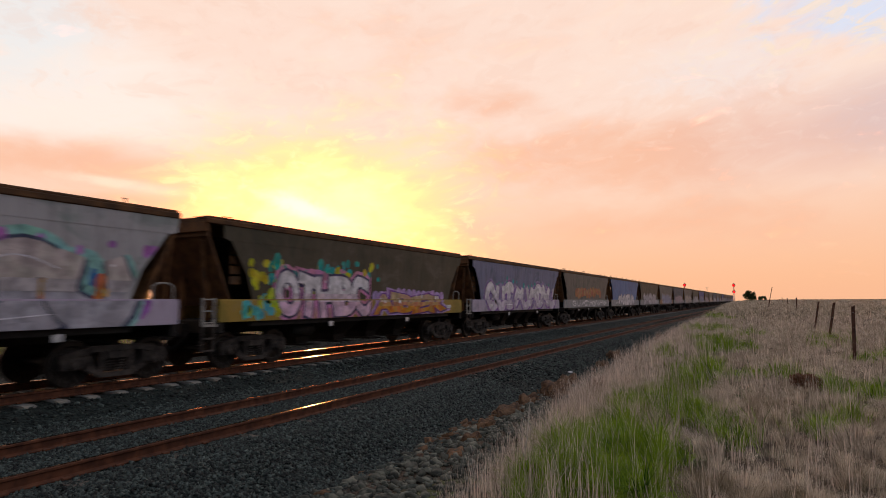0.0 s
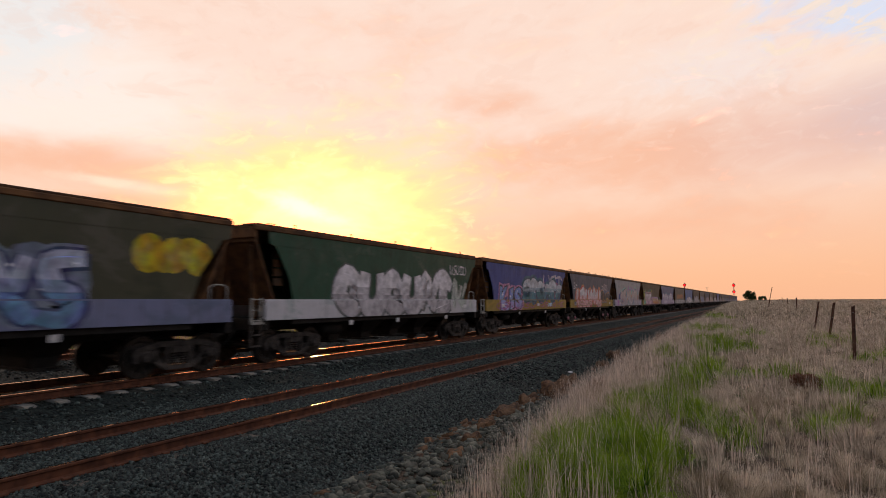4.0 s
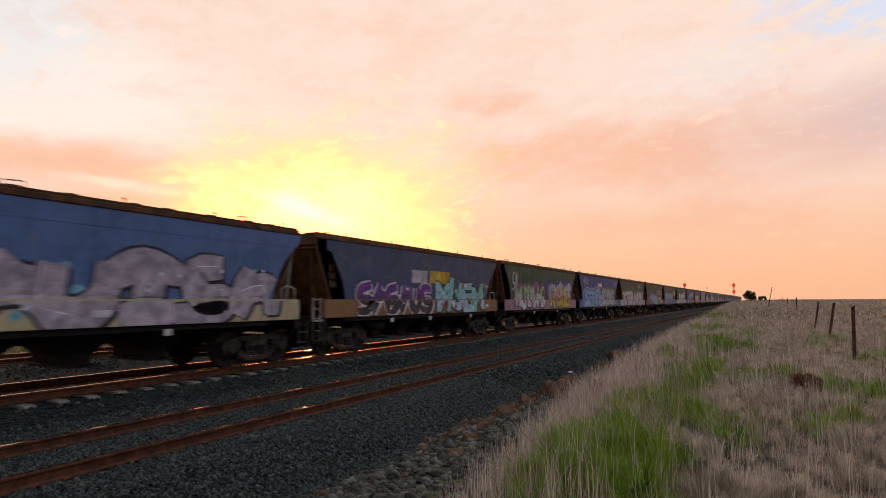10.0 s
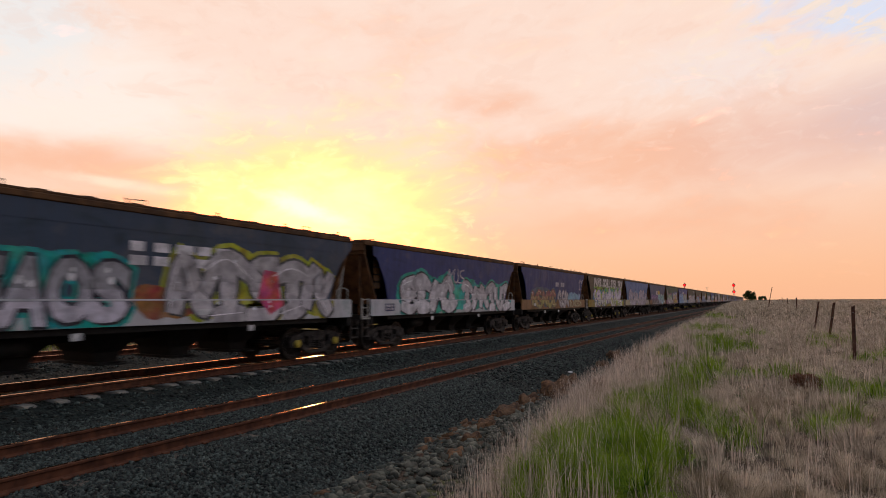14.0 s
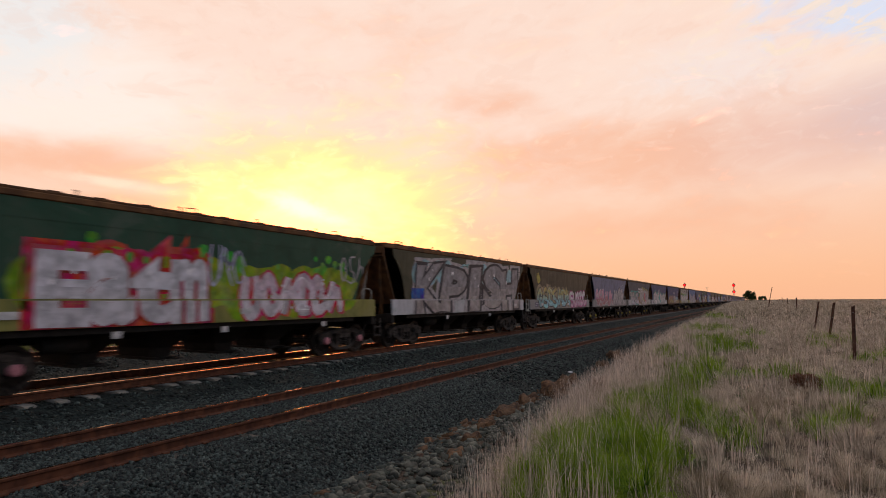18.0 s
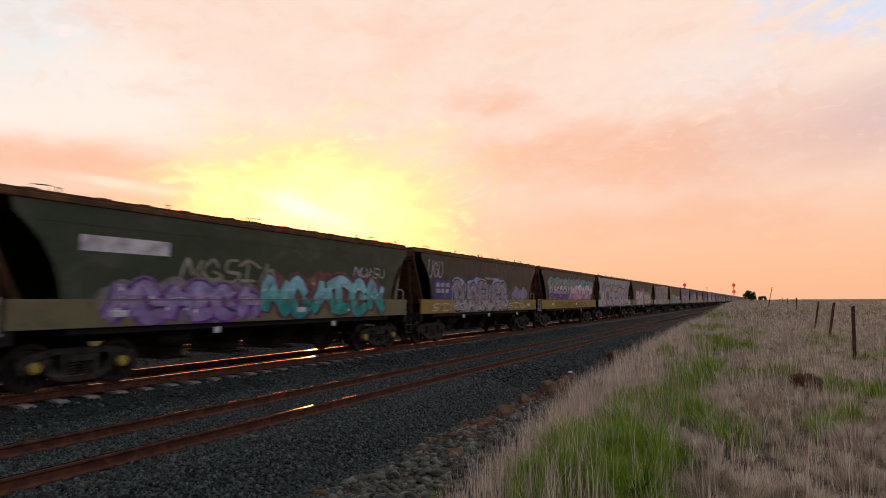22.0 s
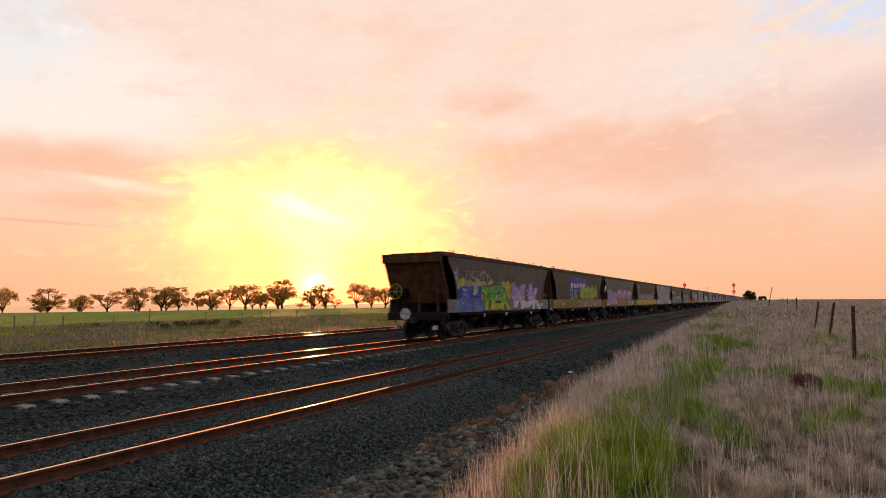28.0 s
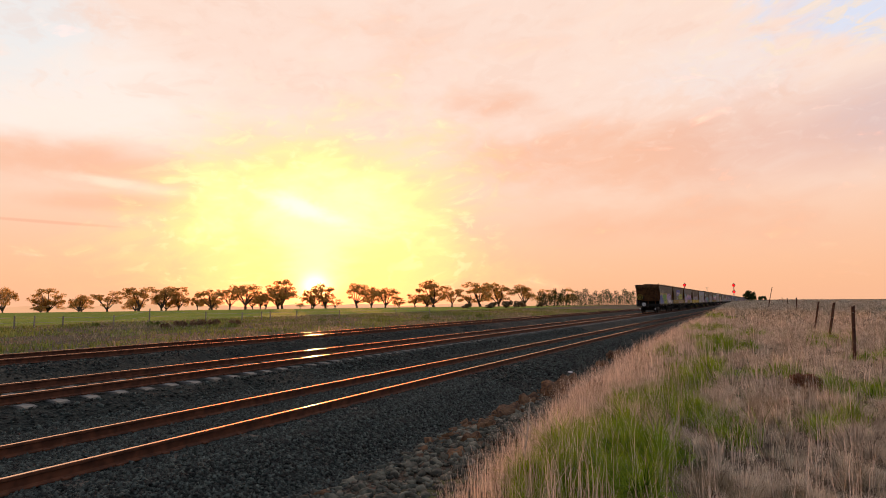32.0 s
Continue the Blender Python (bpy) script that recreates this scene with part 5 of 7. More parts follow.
tag(W[3], 1.7, 2.7, 2.25, 3.4, SILVER, 3, 0.06)
tag(W[3], 11.3, 13.0, 2.45, 2.85, CHALK, 5)
panel(W[3], 1.9, 2.9, 1.78, 2.25, (0.02, 0.03, 0.16))
bars(W[3], 2.1, 2.7, 1.92, 2.15, SILVER, 2, 3)
for _d in drip_shapes(2.0, 12.9, 1.9, 3.58, 16, 5):
    paint(W[4], "paint_drip", [_d], (0.07, 0.09, 0.20), 0)
paint(W[4], "graffiti_cloud", cloud_shapes(2.5, 4.5, 1.22, 2.85, 3, 9), (0.40, 0.43, 0.06), 2)
word(W[4], "OHIER", 4.2, 10.3, 1.22, 2.55, (0.42, 0.37, 0.41), (0.02, 0.02, 0.03), (0.40, 0.43, 0.06), fill2=(0.36, 0.31, 0.34))
paint(W[4], "graffiti_figure", cloud_shapes(2.7, 4.3, 1.25, 2.70, 3, 9), (0.33, 0.33, 0.37), 3)
tag(W[4], 3.0, 4.1, 1.5, 2.4, (0.12, 0.12, 0.14), 2, 0.04)
panel(W[4], 1.86, 2.35, 1.80, 2.25, (0.07, 0.07, 0.09))
panel(W[5], 1.7, 3.7, 2.72, 3.04, CHALK, "white_panel")
knots(W[5], 6, 2.2, 6.3, 1.22, 2.2, (0.30, 0.22, 0.42), PURPLE, (0.20, 0.17, 0.20), 0.85, (0.38, 0.30, 0.50))
knots(W[5], 6, 6.6, 12.3, 1.22, 2.48, TEAL, (0.08, 0.03, 0.04), (0.18, 0.08, 0.07), 0.7, CYAN)
tag(W[5], 4.0, 7.0, 2.2, 2.75, (0.28, 0.26, 0.20), 5, 0.08)
tag(W[5], 10.6, 12.4, 2.5, 2.85, SILVER, 5)
panel(W[6], 1.5, 3.2, 1.80, 2.58, (0.05, 0.07, 0.19))
bars(W[6], 1.7, 3.0, 2.0, 2.5, SILVER, 2, 3)
knots(W[6], 7, 3.2, 9.4, 1.22, 2.64, (0.30, 0.27, 0.30), INK, (0.30, 0.38, 0.60), 0.85, (0.24, 0.21, 0.24))
bars(W[6], 6.6, 8.4, 2.72, 2.86, SILVER, 1, 7)
tag(W[6], 1.0, 2.3, 2.65, 3.38, SILVER, 3, 0.06)
cloud(W[6], 10.2, 12.6, 1.6, 2.5, (0.22, 0.20, 0.32), 8)
panel(W[7], 2.0, 12.8, 1.80, 3.12, (0.24, 0.26, 0.31), "faded_ground", 0)
cloud(W[7], 1.6, 13.0, 2.5, 3.25, (0.26, 0.29, 0.34), 46)
for _d in drip_shapes(1.9, 12.8, 1.9, 3.15, 24, 9):
    paint(W[7], "paint_drip", [_d], (0.05, 0.24, 0.26), 1)
splash(W[7], 1.8, 12.8, 2.3, 3.2, TEAL, 44)
splash(W[7], 1.8, 12.8, 2.2, 3.0, (0.42, 0.40, 0.08), 40)
knots(W[7], 6, 1.9, 6.3, 1.78, 2.75, PURPLE, INK, None, 0.7, CHALK)
knots(W[7], 6, 6.5, 12.8, 1.78, 2.85, ROSE, PURPLE, None, 0.7, CHALK)
tag(W[7], 3.5, 10.5, 1.3, 1.6, MUD, 9, 0.07)
splash(W[8], 1.6, 13.0, 2.5, 3.15, (0.24, 0.10, 0.32), 46)
cloud(W[8], 2.4, 12.6, 1.35, 2.75, (0.05, 0.17, 0.36), 40)
word(W[8], "CHESSO", 2.5, 12.6, 1.24, 2.95, (0.34, 0.31, 0.33), (0.04, 0.04, 0.07), (0.20, 0.42, 0.36), fill2=(0.38, 0.33, 0.35), wild=0.7, shine=False)
cloud(W[8], 4.0, 12.4, 1.5, 2.5, (0.07, 0.24, 0.46), 9, 1)
splash(W[8], 2.8, 12.6, 1.4, 2.8, ORANGE, 30, 3)
splash(W[8], 2.4, 12.8, 1.4, 2.7, (0.06, 0.22, 0.40), 34, 1)
cloud(W[8], 1.0, 2.8, 1.3, 2.6, SILVER, 9)
cloud(W[9], 2.3, 12.6, 1.22, 2.85, (0.20, 0.28, 0.03), 40)
word(W[9], "Eatm", 2.7, 6.5, 1.22, 2.72, (0.56, 0.54, 0.58), REDP, (0.50, 0.04, 0.08), fill2=(0.50, 0.47, 0.50), wild=0.15)
knots(W[9], 6, 7.6, 11.6, 1.24, 2.5, (0.58, 0.52, 0.56), (0.50, 0.03, 0.06), None, 0.95, (0.56, 0.44, 0.50))
tag(W[9], 6.5, 7.7, 2.1, 3.1, (0.42, 0.40, 0.55), 3, 0.05)
tag(W[9], 11.6, 12.8, 2.3, 3.2, SILVER, 3, 0.05)
splash(W[9], 3.0, 12.0, 2.5, 3.0, LEAFG, 24, 1)
cloud(W[10], 1.6, 13.0, 2.2, 3.45, (0.26, 0.42, 0.46), 40)
word(W[10], "KPISH", 1.9, 12.6, 1.22, 3.32, (0.25, 0.235, 0.25), (0.02, 0.02, 0.03), (0.36, 0.33, 0.34), fill2=(0.33, 0.29, 0.28), wild=0.8)
panel(W[10], 1.55, 2.5, 1.80, 2.2, COBALT, layer=4)
knots(W[11], 7, 1.7, 8.4, 1.24, 2.6, CYAN, INK, (0.28, 0.24, 0.16), 0.6, (0.42, 0.36, 0.16))
knots(W[11], 5, 8.5, 12.7, 1.26, 2.42, PINKP, MAG, None, 0.7, CHALK)
cloud(W[11], 1.6, 2.2, 2.7, 3.4, (0.36, 0.32, 0.07), 3)
panel(W[11], 1.86, 2.3, 1.80, 2.15, INK)
knots(W[12], 6, 1.6, 7.6, 1.24, 2.6, (0.42, 0.12, 0.14), CHALK, None, 0.65, ROSE)
knots(W[12], 4, 8.0, 12.5, 1.22, 2.7, SILVER, INK, None, 0.95)
tag(W[12], 11.2, 12.7, 2.5, 3.2, (0.40, 0.45, 0.60), 3, 0.07)
word(W[13], "HEAOS", 2.3, 6.2, 1.24, 2.62, (0.28, 0.27, 0.29), INK, TEAL, fill2=(0.50, 0.46, 0.52), wild=0.6)
knots(W[13], 5, 7.3, 12.9, 1.22, 2.85, (0.46, 0.42, 0.44), (0.05, 0.05, 0.05), (0.34, 0.33, 0.05), 0.9, (0.36, 0.33, 0.34))
cloud(W[13], 6.4, 8.0, 1.24, 2.3, (0.28, 0.10, 0.06), 8, 0)
paint(W[13], "graffiti_patch", [([(9.9, 1.75), (10.3, 1.35), (10.8, 1.6), (10.6, 2.5), (10.1, 2.55)], [(0, 1, 2, 3, 4)])], (0.55, 0.12, 0.17), 5)
bars(W[13], 6.2, 9.0, 2.45, 3.05, CHALK, 2, 5)
bars(W[13], 1.4, 2.4, 2.1, 2.6, SILVER, 2, 3)
knots(W[14], 4, 2.2, 6.6, 1.22, 2.66, CHALK, INK, (0.03, 0.28, 0.23), 0.95, SILVER)
knots(W[14], 6, 7.4, 13.0, 1.22, 2.56, CHALK, INK, (0.03, 0.28, 0.23), 0.85, SILVER)
cloud(W[14], 6.4, 7.6, 1.24, 2.5, (0.05, 0.36, 0.30), 8, 1)
tag(W[14], 5.9, 7.6, 2.5, 3.1, SILVER, 3, 0.07)
bars(W[15], 6.3, 8.6, 2.55, 2.95, (0.30, 0.30, 0.36), 1, 2)
knots(W[15], 3, 7.0, 9.2, 1.22, 2.42, SILVER, (0.10, 0.09, 0.12), None, 0.8)
cloud(W[15], 9.3, 12.6, 1.62, 2.3, (0.22, 0.34, 0.46), 14, 1)
tag(W[15], 9.4, 12.4, 1.3, 1.7, (0.50, 0.46, 0.30), 7, 0.07)
tag(W[15], 12.0, 13.2, 2.45, 3.2, SILVER, 2, 0.08)
knots(W[15], 5, 1.8, 6.4, 1.24, 2.4, (0.34, 0.28, 0.12), MUD, (0.05, 0.08, 0.12), 0.6, (0.30, 0.12, 0.12))
cloud(W[16], 1.9, 12.9, 1.22, 2.85, (0.012, 0.17, 0.32), 46)
tag(W[16], 2.0, 13.0, 2.2, 2.85, (0.30, 0.45, 0.04), 24, 0.07)
splash(W[16], 2.0, 12.9, 1.3, 2.85, (0.03, 0.30, 0.22), 70)
splash(W[16], 2.0, 12.9, 1.3, 2.85, (0.33, 0.45, 0.03), 60)
word(W[16], "PAWS.GOHU.SYEK.TR3.", 2.0, 13.3, 2.78, 3.54, (0.50, 0.47, 0.46), None, wild=0.25, shine=False)
knots(W[16], 5, 2.0, 6.7, 1.22, 2.52, CHALK, (0.14, 0.03, 0.24), None, 0.95, (0.56, 0.48, 0.58))
knots(W[16], 4, 7.0, 12.6, 1.22, 2.62, CHALK, (0.14, 0.03, 0.24), None, 0.95, (0.56, 0.50, 0.60))
splash(W[16], 2.2, 12.4, 1.3, 2.5, LIME, 30, 5)
splash(W[17], 2.2, 12.0, 1.3, 2.6, (0.20, 0.45, 0.52), 34, 0)
knots(W[17], 7, 2.0, 12.2, 1.22, 2.66, (0.42, 0.38, 0.44), (0.02, 0.02, 0.03), None, 0.95, (0.36, 0.32, 0.38))
splash(W[17], 2.5, 9.0, 1.7, 2.3, (0.22, 0.42, 0.55), 18, 0)
tag(W[17], 11.2, 12.6, 1.9, 2.3, SILVER, 4)
knots(W[18], 6, 1.6, 6.6, 1.22, 2.42, INK, CHALK, None, 0.8, PURPLE)
word(W[18], "MUEN", 7.1, 11.7, 1.22, 2.62, CYAN, INK, fill2=(0.34, 0.52, 0.62))
splash(W[18], 7.3, 11.5, 1.4, 2.4, (0.16, 0.48, 0.32), 14, 4)
splash(W[18], 7.3, 11.5, 1.4, 2.4, (0.42, 0.05, 0.05), 9, 5)
panel(W[18], 6.5, 8.2, 2.42, 2.92, GOLD)
panel(W[18], 5.1, 6.3, 2.40, 2.90, SILVER)
tag(W[18], 11.3, 12.6, 1.9, 2.5, SILVER, 4)
cloud(W[19], 7.0, 12.6, 1.7, 2.9, (0.08, 0.10, 0.38), 18)
knots(W[19], 6, 1.5, 6.4, 1.24, 2.62, CHALK, INK, (0.20, 0.07, 0.16), 0.8, (0.25, 0.38, 0.22))
knots(W[19], 5, 7.3, 12.2, 1.8, 2.85, SILVER, (0.08, 0.08, 0.30), None, 0.8)
word(W[19], "KUSS", 7.6, 11.9, 1.22, 2.46, (0.60, 0.46, 0.02), INK, fill2=(0.50, 0.36, 0.02))
splash(W[19], 7.8, 11.7, 1.4, 2.3, (0.45, 0.06, 0.05), 16, 5)
splash(W[19], 6.4, 12.6, 2.4, 3.0, (0.03, 0.05, 0.36), 40, 0)
tag(W[19], 1.0, 1.8, 2.3, 3.3, CHALK, 2, 0.08)
word(W[20], "STN", 1.4, 6.4, 1.22, 2.66, SKYB, (0.02, 0.05, 0.18), (0.30, 0.42, 0.62), fill2=(0.26, 0.42, 0.62))
word(W[20], "HODS", 6.3, 11.6, 1.26, 2.75, (0.30, 0.34, 0.24), (0.04, 0.09, 0.11), (0.16, 0.05, 0.16), fill2=(0.40, 0.44, 0.40), wild=0.6)
cloud(W[20], 8.3, 10.0, 1.5, 2.5, (0.20, 0.27, 0.32), 8, 3)
paint(W[20], "graffiti_figure", [disc((9.2, 1.95), 0.42, 18)], (0.34, 0.38, 0.42), 4)
tag(W[20], 8.9, 9.5, 1.7, 2.2, INK, 2, 0.05)
word(W[20], "PONCHO", 6.8, 8.7, 1.24, 1.62, (0.42, 0.46, 0.52), None, wild=0.4, shine=False)
tag(W[20], 0.9, 2.4, 2.9, 3.5, SILVER, 4)
panel(W[20], 5.6, 7.0, 2.8, 3.1, CHALK)
tag(W[20], 11.4, 12.8, 2.9, 3.4, SILVER, 4)
word(W[21], "STEP", 1.7, 6.5, 1.22, 2.64, (0.55, 0.46, 0.47), INK, (0.05, 0.09, 0.10), fill2=(0.56, 0.50, 0.54))
knots(W[21], 6, 6.9, 12.6, 1.22, 2.62, (0.52, 0.47, 0.50), INK, (0.05, 0.09, 0.10), 0.85)
panel(W[21], 1.25, 2.3, 2.2, 2.52, SILVER)
tag(W[21], 9.2, 10.9, 3.05, 3.4, (0.42, 0.42, 0.52), 5)
cloud(W[22], 2.8, 8.8, 1.3, 2.62, (0.46, 0.21, 0.05), 30)
word(W[22], "THER", 3.2, 8.5, 1.24, 2.34, (0.22, 0.42, 0.60), (0.09, 0.03, 0.22), (0.24, 0.12, 0.38), fill2=(0.34, 0.52, 0.68))
tag(W[22], 8.4, 12.6, 2.40, 2.92, (0.52, 0.46, 0.50), 8, 0.055)
word(W[22], "KISS", 9.6, 12.6, 1.30, 2.15, ROSE, MUD, fill2=GOLD)
splash(W[22], 1.2, 3.2, 1.3, 2.3, (0.32, 0.28, 0.40), 14)
knots(W[23], 8, 1.4, 9.6, 1.26, 2.7, (0.16, 0.24, 0.42), (0.04, 0.05, 0.12), (0.16, 0.18, 0.24), 0.75, (0.40, 0.42, 0.52))
cloud(W[23], 10.6, 12.6, 2.3, 3.3, (0.42, 0.32, 0.05), 7)
panel(W[23], 1.9, 3.0, 2.25, 2.55, CHALK)
knots(W[24], 6, 3.0, 10.8, 1.24, 2.8, SILVER, (0.08, 0.09, 0.09), None, 1.0, CHALK)
knots(W[24], 2, 11.0, 12.6, 1.26, 2.7, (0.40, 0.42, 0.38), None, None, 0.8)
tag(W[24], 10.6, 12.2, 2.85, 3.25, CHALK, 5)
word(W[25], "KIS", 1.9, 4.9, 1.24, 2.46, (0.20, 0.28, 0.52), INK, (0.42, 0.22, 0.34), fill2=(0.30, 0.30, 0.55))
cloud(W[25], 5.0, 12.4, 1.80, 2.95, (0.26, 0.07, 0.14), 26)
knots(W[25], 6, 5.2, 12.4, 1.80, 2.85, (0.06, 0.17, 0.22), (0.02, 0.05, 0.08), (0.03, 0.10, 0.15), 0.95, (0.46, 0.48, 0.52))
tag(W[25], 8.6, 12.6, 2.5, 3.3, (0.38, 0.36, 0.42), 3, 0.14)
panel(W[25], 9.4, 10.3, 1.34, 1.56, (0.38, 0.55, 0.62))
knots(W[26], 6, 2.0, 9.2, 1.22, 2.66, (0.62, 0.36, 0.38), REDP, (0.45, 0.20, 0.12), 0.95, CHALK)
tag(W[26], 1.1, 2.0, 2.5, 3.0, CHALK, 2)
tag(W[26], 9.4, 11.8, 2.55, 3.05, CHALK, 4)
knots(W[26], 3, 9.4, 12.4, 1.75, 2.45, INK, (0.42, 0.22, 0.08), (0.10, 0.14, 0.24), 0.9)
cloud(W[27], 2.6, 12.4, 1.3, 2.6, (0.07, 0.16, 0.34), 34)
knots(W[27], 7, 2.5, 12.4, 1.22, 2.78, (0.36, 0.34, 0.38), (0.04, 0.05, 0.09), (0.24, 0.44, 0.40), 0.9, (0.42, 0.36, 0.34))
splash(W[27], 2.4, 12.0, 1.4, 2.5, ORANGE, 26, 3)
splash(W[27], 2.4, 12.0, 1.4, 2.6, (0.06, 0.22, 0.42), 40, 1)
splash(W[27], 5.0, 13.0, 2.5, 3.0, (0.38, 0.16, 0.42), 22)
cloud(W[27], 11.2, 12.8, 1.24, 2.2, (0.34, 0.12, 0.38), 8)
panel(W[27], 1.95, 2.8, 1.80, 2.32, (0.03, 0.035, 0.20), layer=4)
bars(W[27], 2.05, 2.7, 1.9, 2.25, SILVER, 2, 3)
splash(W[27], 1.0, 2.0, 1.25, 1.7, (0.40, 0.14, 0.42), 12)
splash(W[28], 1.8, 7.2, 2.2, 2.95, TEAL, 40, 0)
splash(W[28], 1.2, 6.8, 2.0, 2.9, (0.45, 0.42, 0.05), 36, 0)
word(W[28], "OTHBC", 2.2, 6.5, 1.22, 2.60, CHALK, (0.05, 0.04, 0.10), (0.55, 0.24, 0.38), fill2=PINKP)
word(W[28], "ABER", 6.8, 12.0, 1.28, 2.02, TAN, PURPLE, LAV, fill2=ORANGE)
splash(W[28], 0.95, 2.3, 1.3, 1.75, (0.10, 0.40, 0.42), 14)
splash(W[28], 0.95, 2.3, 1.3, 1.9, LIME, 12)
knots(W[29], 9, 1.8, 12.4, 1.26, 2.6, (0.50, 0.44, 0.52), PURPLE, (0.24, 0.20, 0.34), 0.8, CHALK)
splash(W[29], 2.0, 12.0, 2.4, 2.9, TEAL, 24)
cloud(W[30], 3.0, 11.0, 1.8, 2.8, (0.30, 0.13, 0.06), 22)
tag(W[30], 2.0, 12.0, 1.3, 1.7, CHALK, 9, 0.08)
knots(W[31], 6, 3.0, 10.8, 1.26, 2.3, CHALK, SLATE, None, 0.7)
for _i in range(32, 50):
    _c = ((0.40, 0.38, 0.42), (0.22, 0.26, 0.40), (0.34, 0.26, 0.30), (0.42, 0.34, 0.30))[_i % 4]
    knots(W[_i], 7, 2.4, 11.6, 1.26, 2.4, _c, (0.08, 0.08, 0.11), (0.22, 0.20, 0.22) if _i % 2 else None, 0.8)
for _i, _c in ((1, (0.20, 0.12, 0.04)), (6, (0.45, 0.42, 0.36)), (12, (0.40, 0.36, 0.40)), (16, (0.20, 0.22, 0.06)), (25, (0.30, 0.10, 0.22)), (26, (0.20, 0.13, 0.05)), (22, (0.16, 0.12, 0.14))):
    tag(W[_i], 1.2, 12.8, 1.30, 1.62, _c, 14, 0.05)
for _i in (2, 8, 11, 14, 19, 23, 26):
    panel(W[_i], 1.15, 1.75, 1.35, 1.62, (0.03, 0.035, 0.09), "data_panel")
    bars(W[_i], 1.2, 1.7, 1.38, 1.60, SILVER, 2, 3)

# ---------------------------------------------------------------- ballast, rocks and grass
def in_view(x, y, pad=2.0):
    a = np.degrees(np.arctan2(x, y))
    return (a > -65.5 - pad) & (a < 9.9 + pad) & (y > 2.5)


ICO_V = []
for _s in (-1, 1):
    for _t in (-1.618, 1.618):
        ICO_V += [(0, _s, _t), (_s, _t, 0), (_t, 0, _s)]
ICO_V = np.array(ICO_V) / 1.902
OCT_V = np.array([(1, 0, 0), (-1, 0, 0), (0, 1, 0), (0, -1, 0), (0, 0, 1), (0, 0, -1)], float)
OCT_F = np.array([(0, 2, 4), (2, 1, 4), (1, 3, 4), (3, 0, 4), (2, 0, 5), (1, 2, 5), (3, 1, 5), (0, 3, 5)])


def hull_faces(v):
    out = []
    for a in range(12):
        for b in range(12):
            for c in range(12):
                if a < b and a < c and b != c:
                    n = np.cross(v[b] - v[a], v[c] - v[a])
                    if n @ v[a] > 0 and (v @ n - n @ v[a] < 1e-6).all():
                        out.append((a, b, c))
    return np.array(out)


ICO_F = hull_faces(ICO_V)


def stones(name, x, y, size, mat, label, shape="ico", sink=0.3, spread=0.35, squash=0.75):
    """Many rough stones, each turned and dented its own way."""
    bv, bf = (ICO_V, ICO_F) if shape == "ico" else (OCT_V, OCT_F)
    n = len(x)
    z = ground_z(x, y)
    q = rng.uniform(0, 2 * math.pi, n)
    tilt = rng.uniform(-0.6, 0.6, n)
    v = bv[None] * rng.uniform(1 - spread, 1 + spread, (n, len(bv), 1)) * size[:, None, None]
    v = v * rng.uniform(0.7, 1.3, (n, 1, 3)) * np.array([1, 1, squash])
    cy, sy = np.cos(tilt)[:, None], np.sin(tilt)[:, None]
    vx, vz = v[..., 0] * cy - v[..., 2] * sy, v[..., 0] * sy + v[..., 2] * cy
    cq, sq = np.cos(q)[:, None], np.sin(q)[:, None]
    out = np.stack([vx * cq - v[..., 1] * sq + x[:, None], vx * sq + v[..., 1] * cq + y[:, None], vz + (z + size * (0.5 - sink))[:, None]], -1)
    faces = (bf[None] + (np.arange(n) * len(bv))[:, None, None]).reshape(-1, 3)
    return tagged(new(name, raw_mesh(name, out.reshape(-1, 3), faces, mat)), label, "stones", kind="stuff")


def scatter(n, x0, x1, y0, y1):
    x, y = rng.uniform(x0, x1, n), rng.uniform(y0, y1, n)
    ok = in_view(x, y)
    return x[ok], y[ok]


def clear_of_rails(x, y):
    ok = np.ones(len(x), bool)
    for c in (TRACK_A, TRACK_B, TRACK_C):
        for s in (-1, 1):
            ok &= np.abs(x - c - s * (GAUGE / 2 + 0.034)) > 0.07
    return x[ok], y[ok]


_x, _y = clear_of_rails(*scatter(92000, -10.9, -4.75, 2.6, 15))
stones("near_ballast", _x, _y, rng.uniform(0.016, 0.040, len(_x)), STONE, "crushed blue-grey ballast stones beside the siding", "oct", 0.3, 0.5)
_x, _y = clear_of_rails(*scatter(26000, -12.2, -4.6, 13, 42))
stones("middle_ballast", _x, _y, rng.uniform(0.03, 0.06, len(_x)), STONE, "crushed blue-grey ballast stones further along", "oct")
_x, _y = clear_of_rails(*scatter(22000, -22.5, -10.6, 5, 40))
_k = (_x < -14.6) | (_x > -11.75)
stones("far_ballast", _x[_k], _y[_k], rng.uniform(0.028, 0.055, _k.sum()), STONE, "crushed ballast stones between the tracks", "oct")
_x, _y = scatter(11000, -5.4, -2.2, 3.0, 22)
_k = (_x < bank_edge(_y) + 0.25) & (_x > -5.05 + 0.12 * np.sin(_y * 1.1))
_x, _y = _x[_k], _y[_k]
stones("field_stones", _x, _y, 0.02 + 0.075 * rng.uniform(0, 1, len(_x)) ** 1.9, ROCK, "larger brown and grey stones at the ballast's foot", "ico", 0.35, 0.30, 0.62)
_y = np.concatenate([rng.uniform(6, 24, 150), rng.normal(12.2, 0.5, 60), rng.normal(14.2, 0.7, 90), rng.normal(16.2, 0.5, 70), rng.normal(10.4, 0.4, 40)])
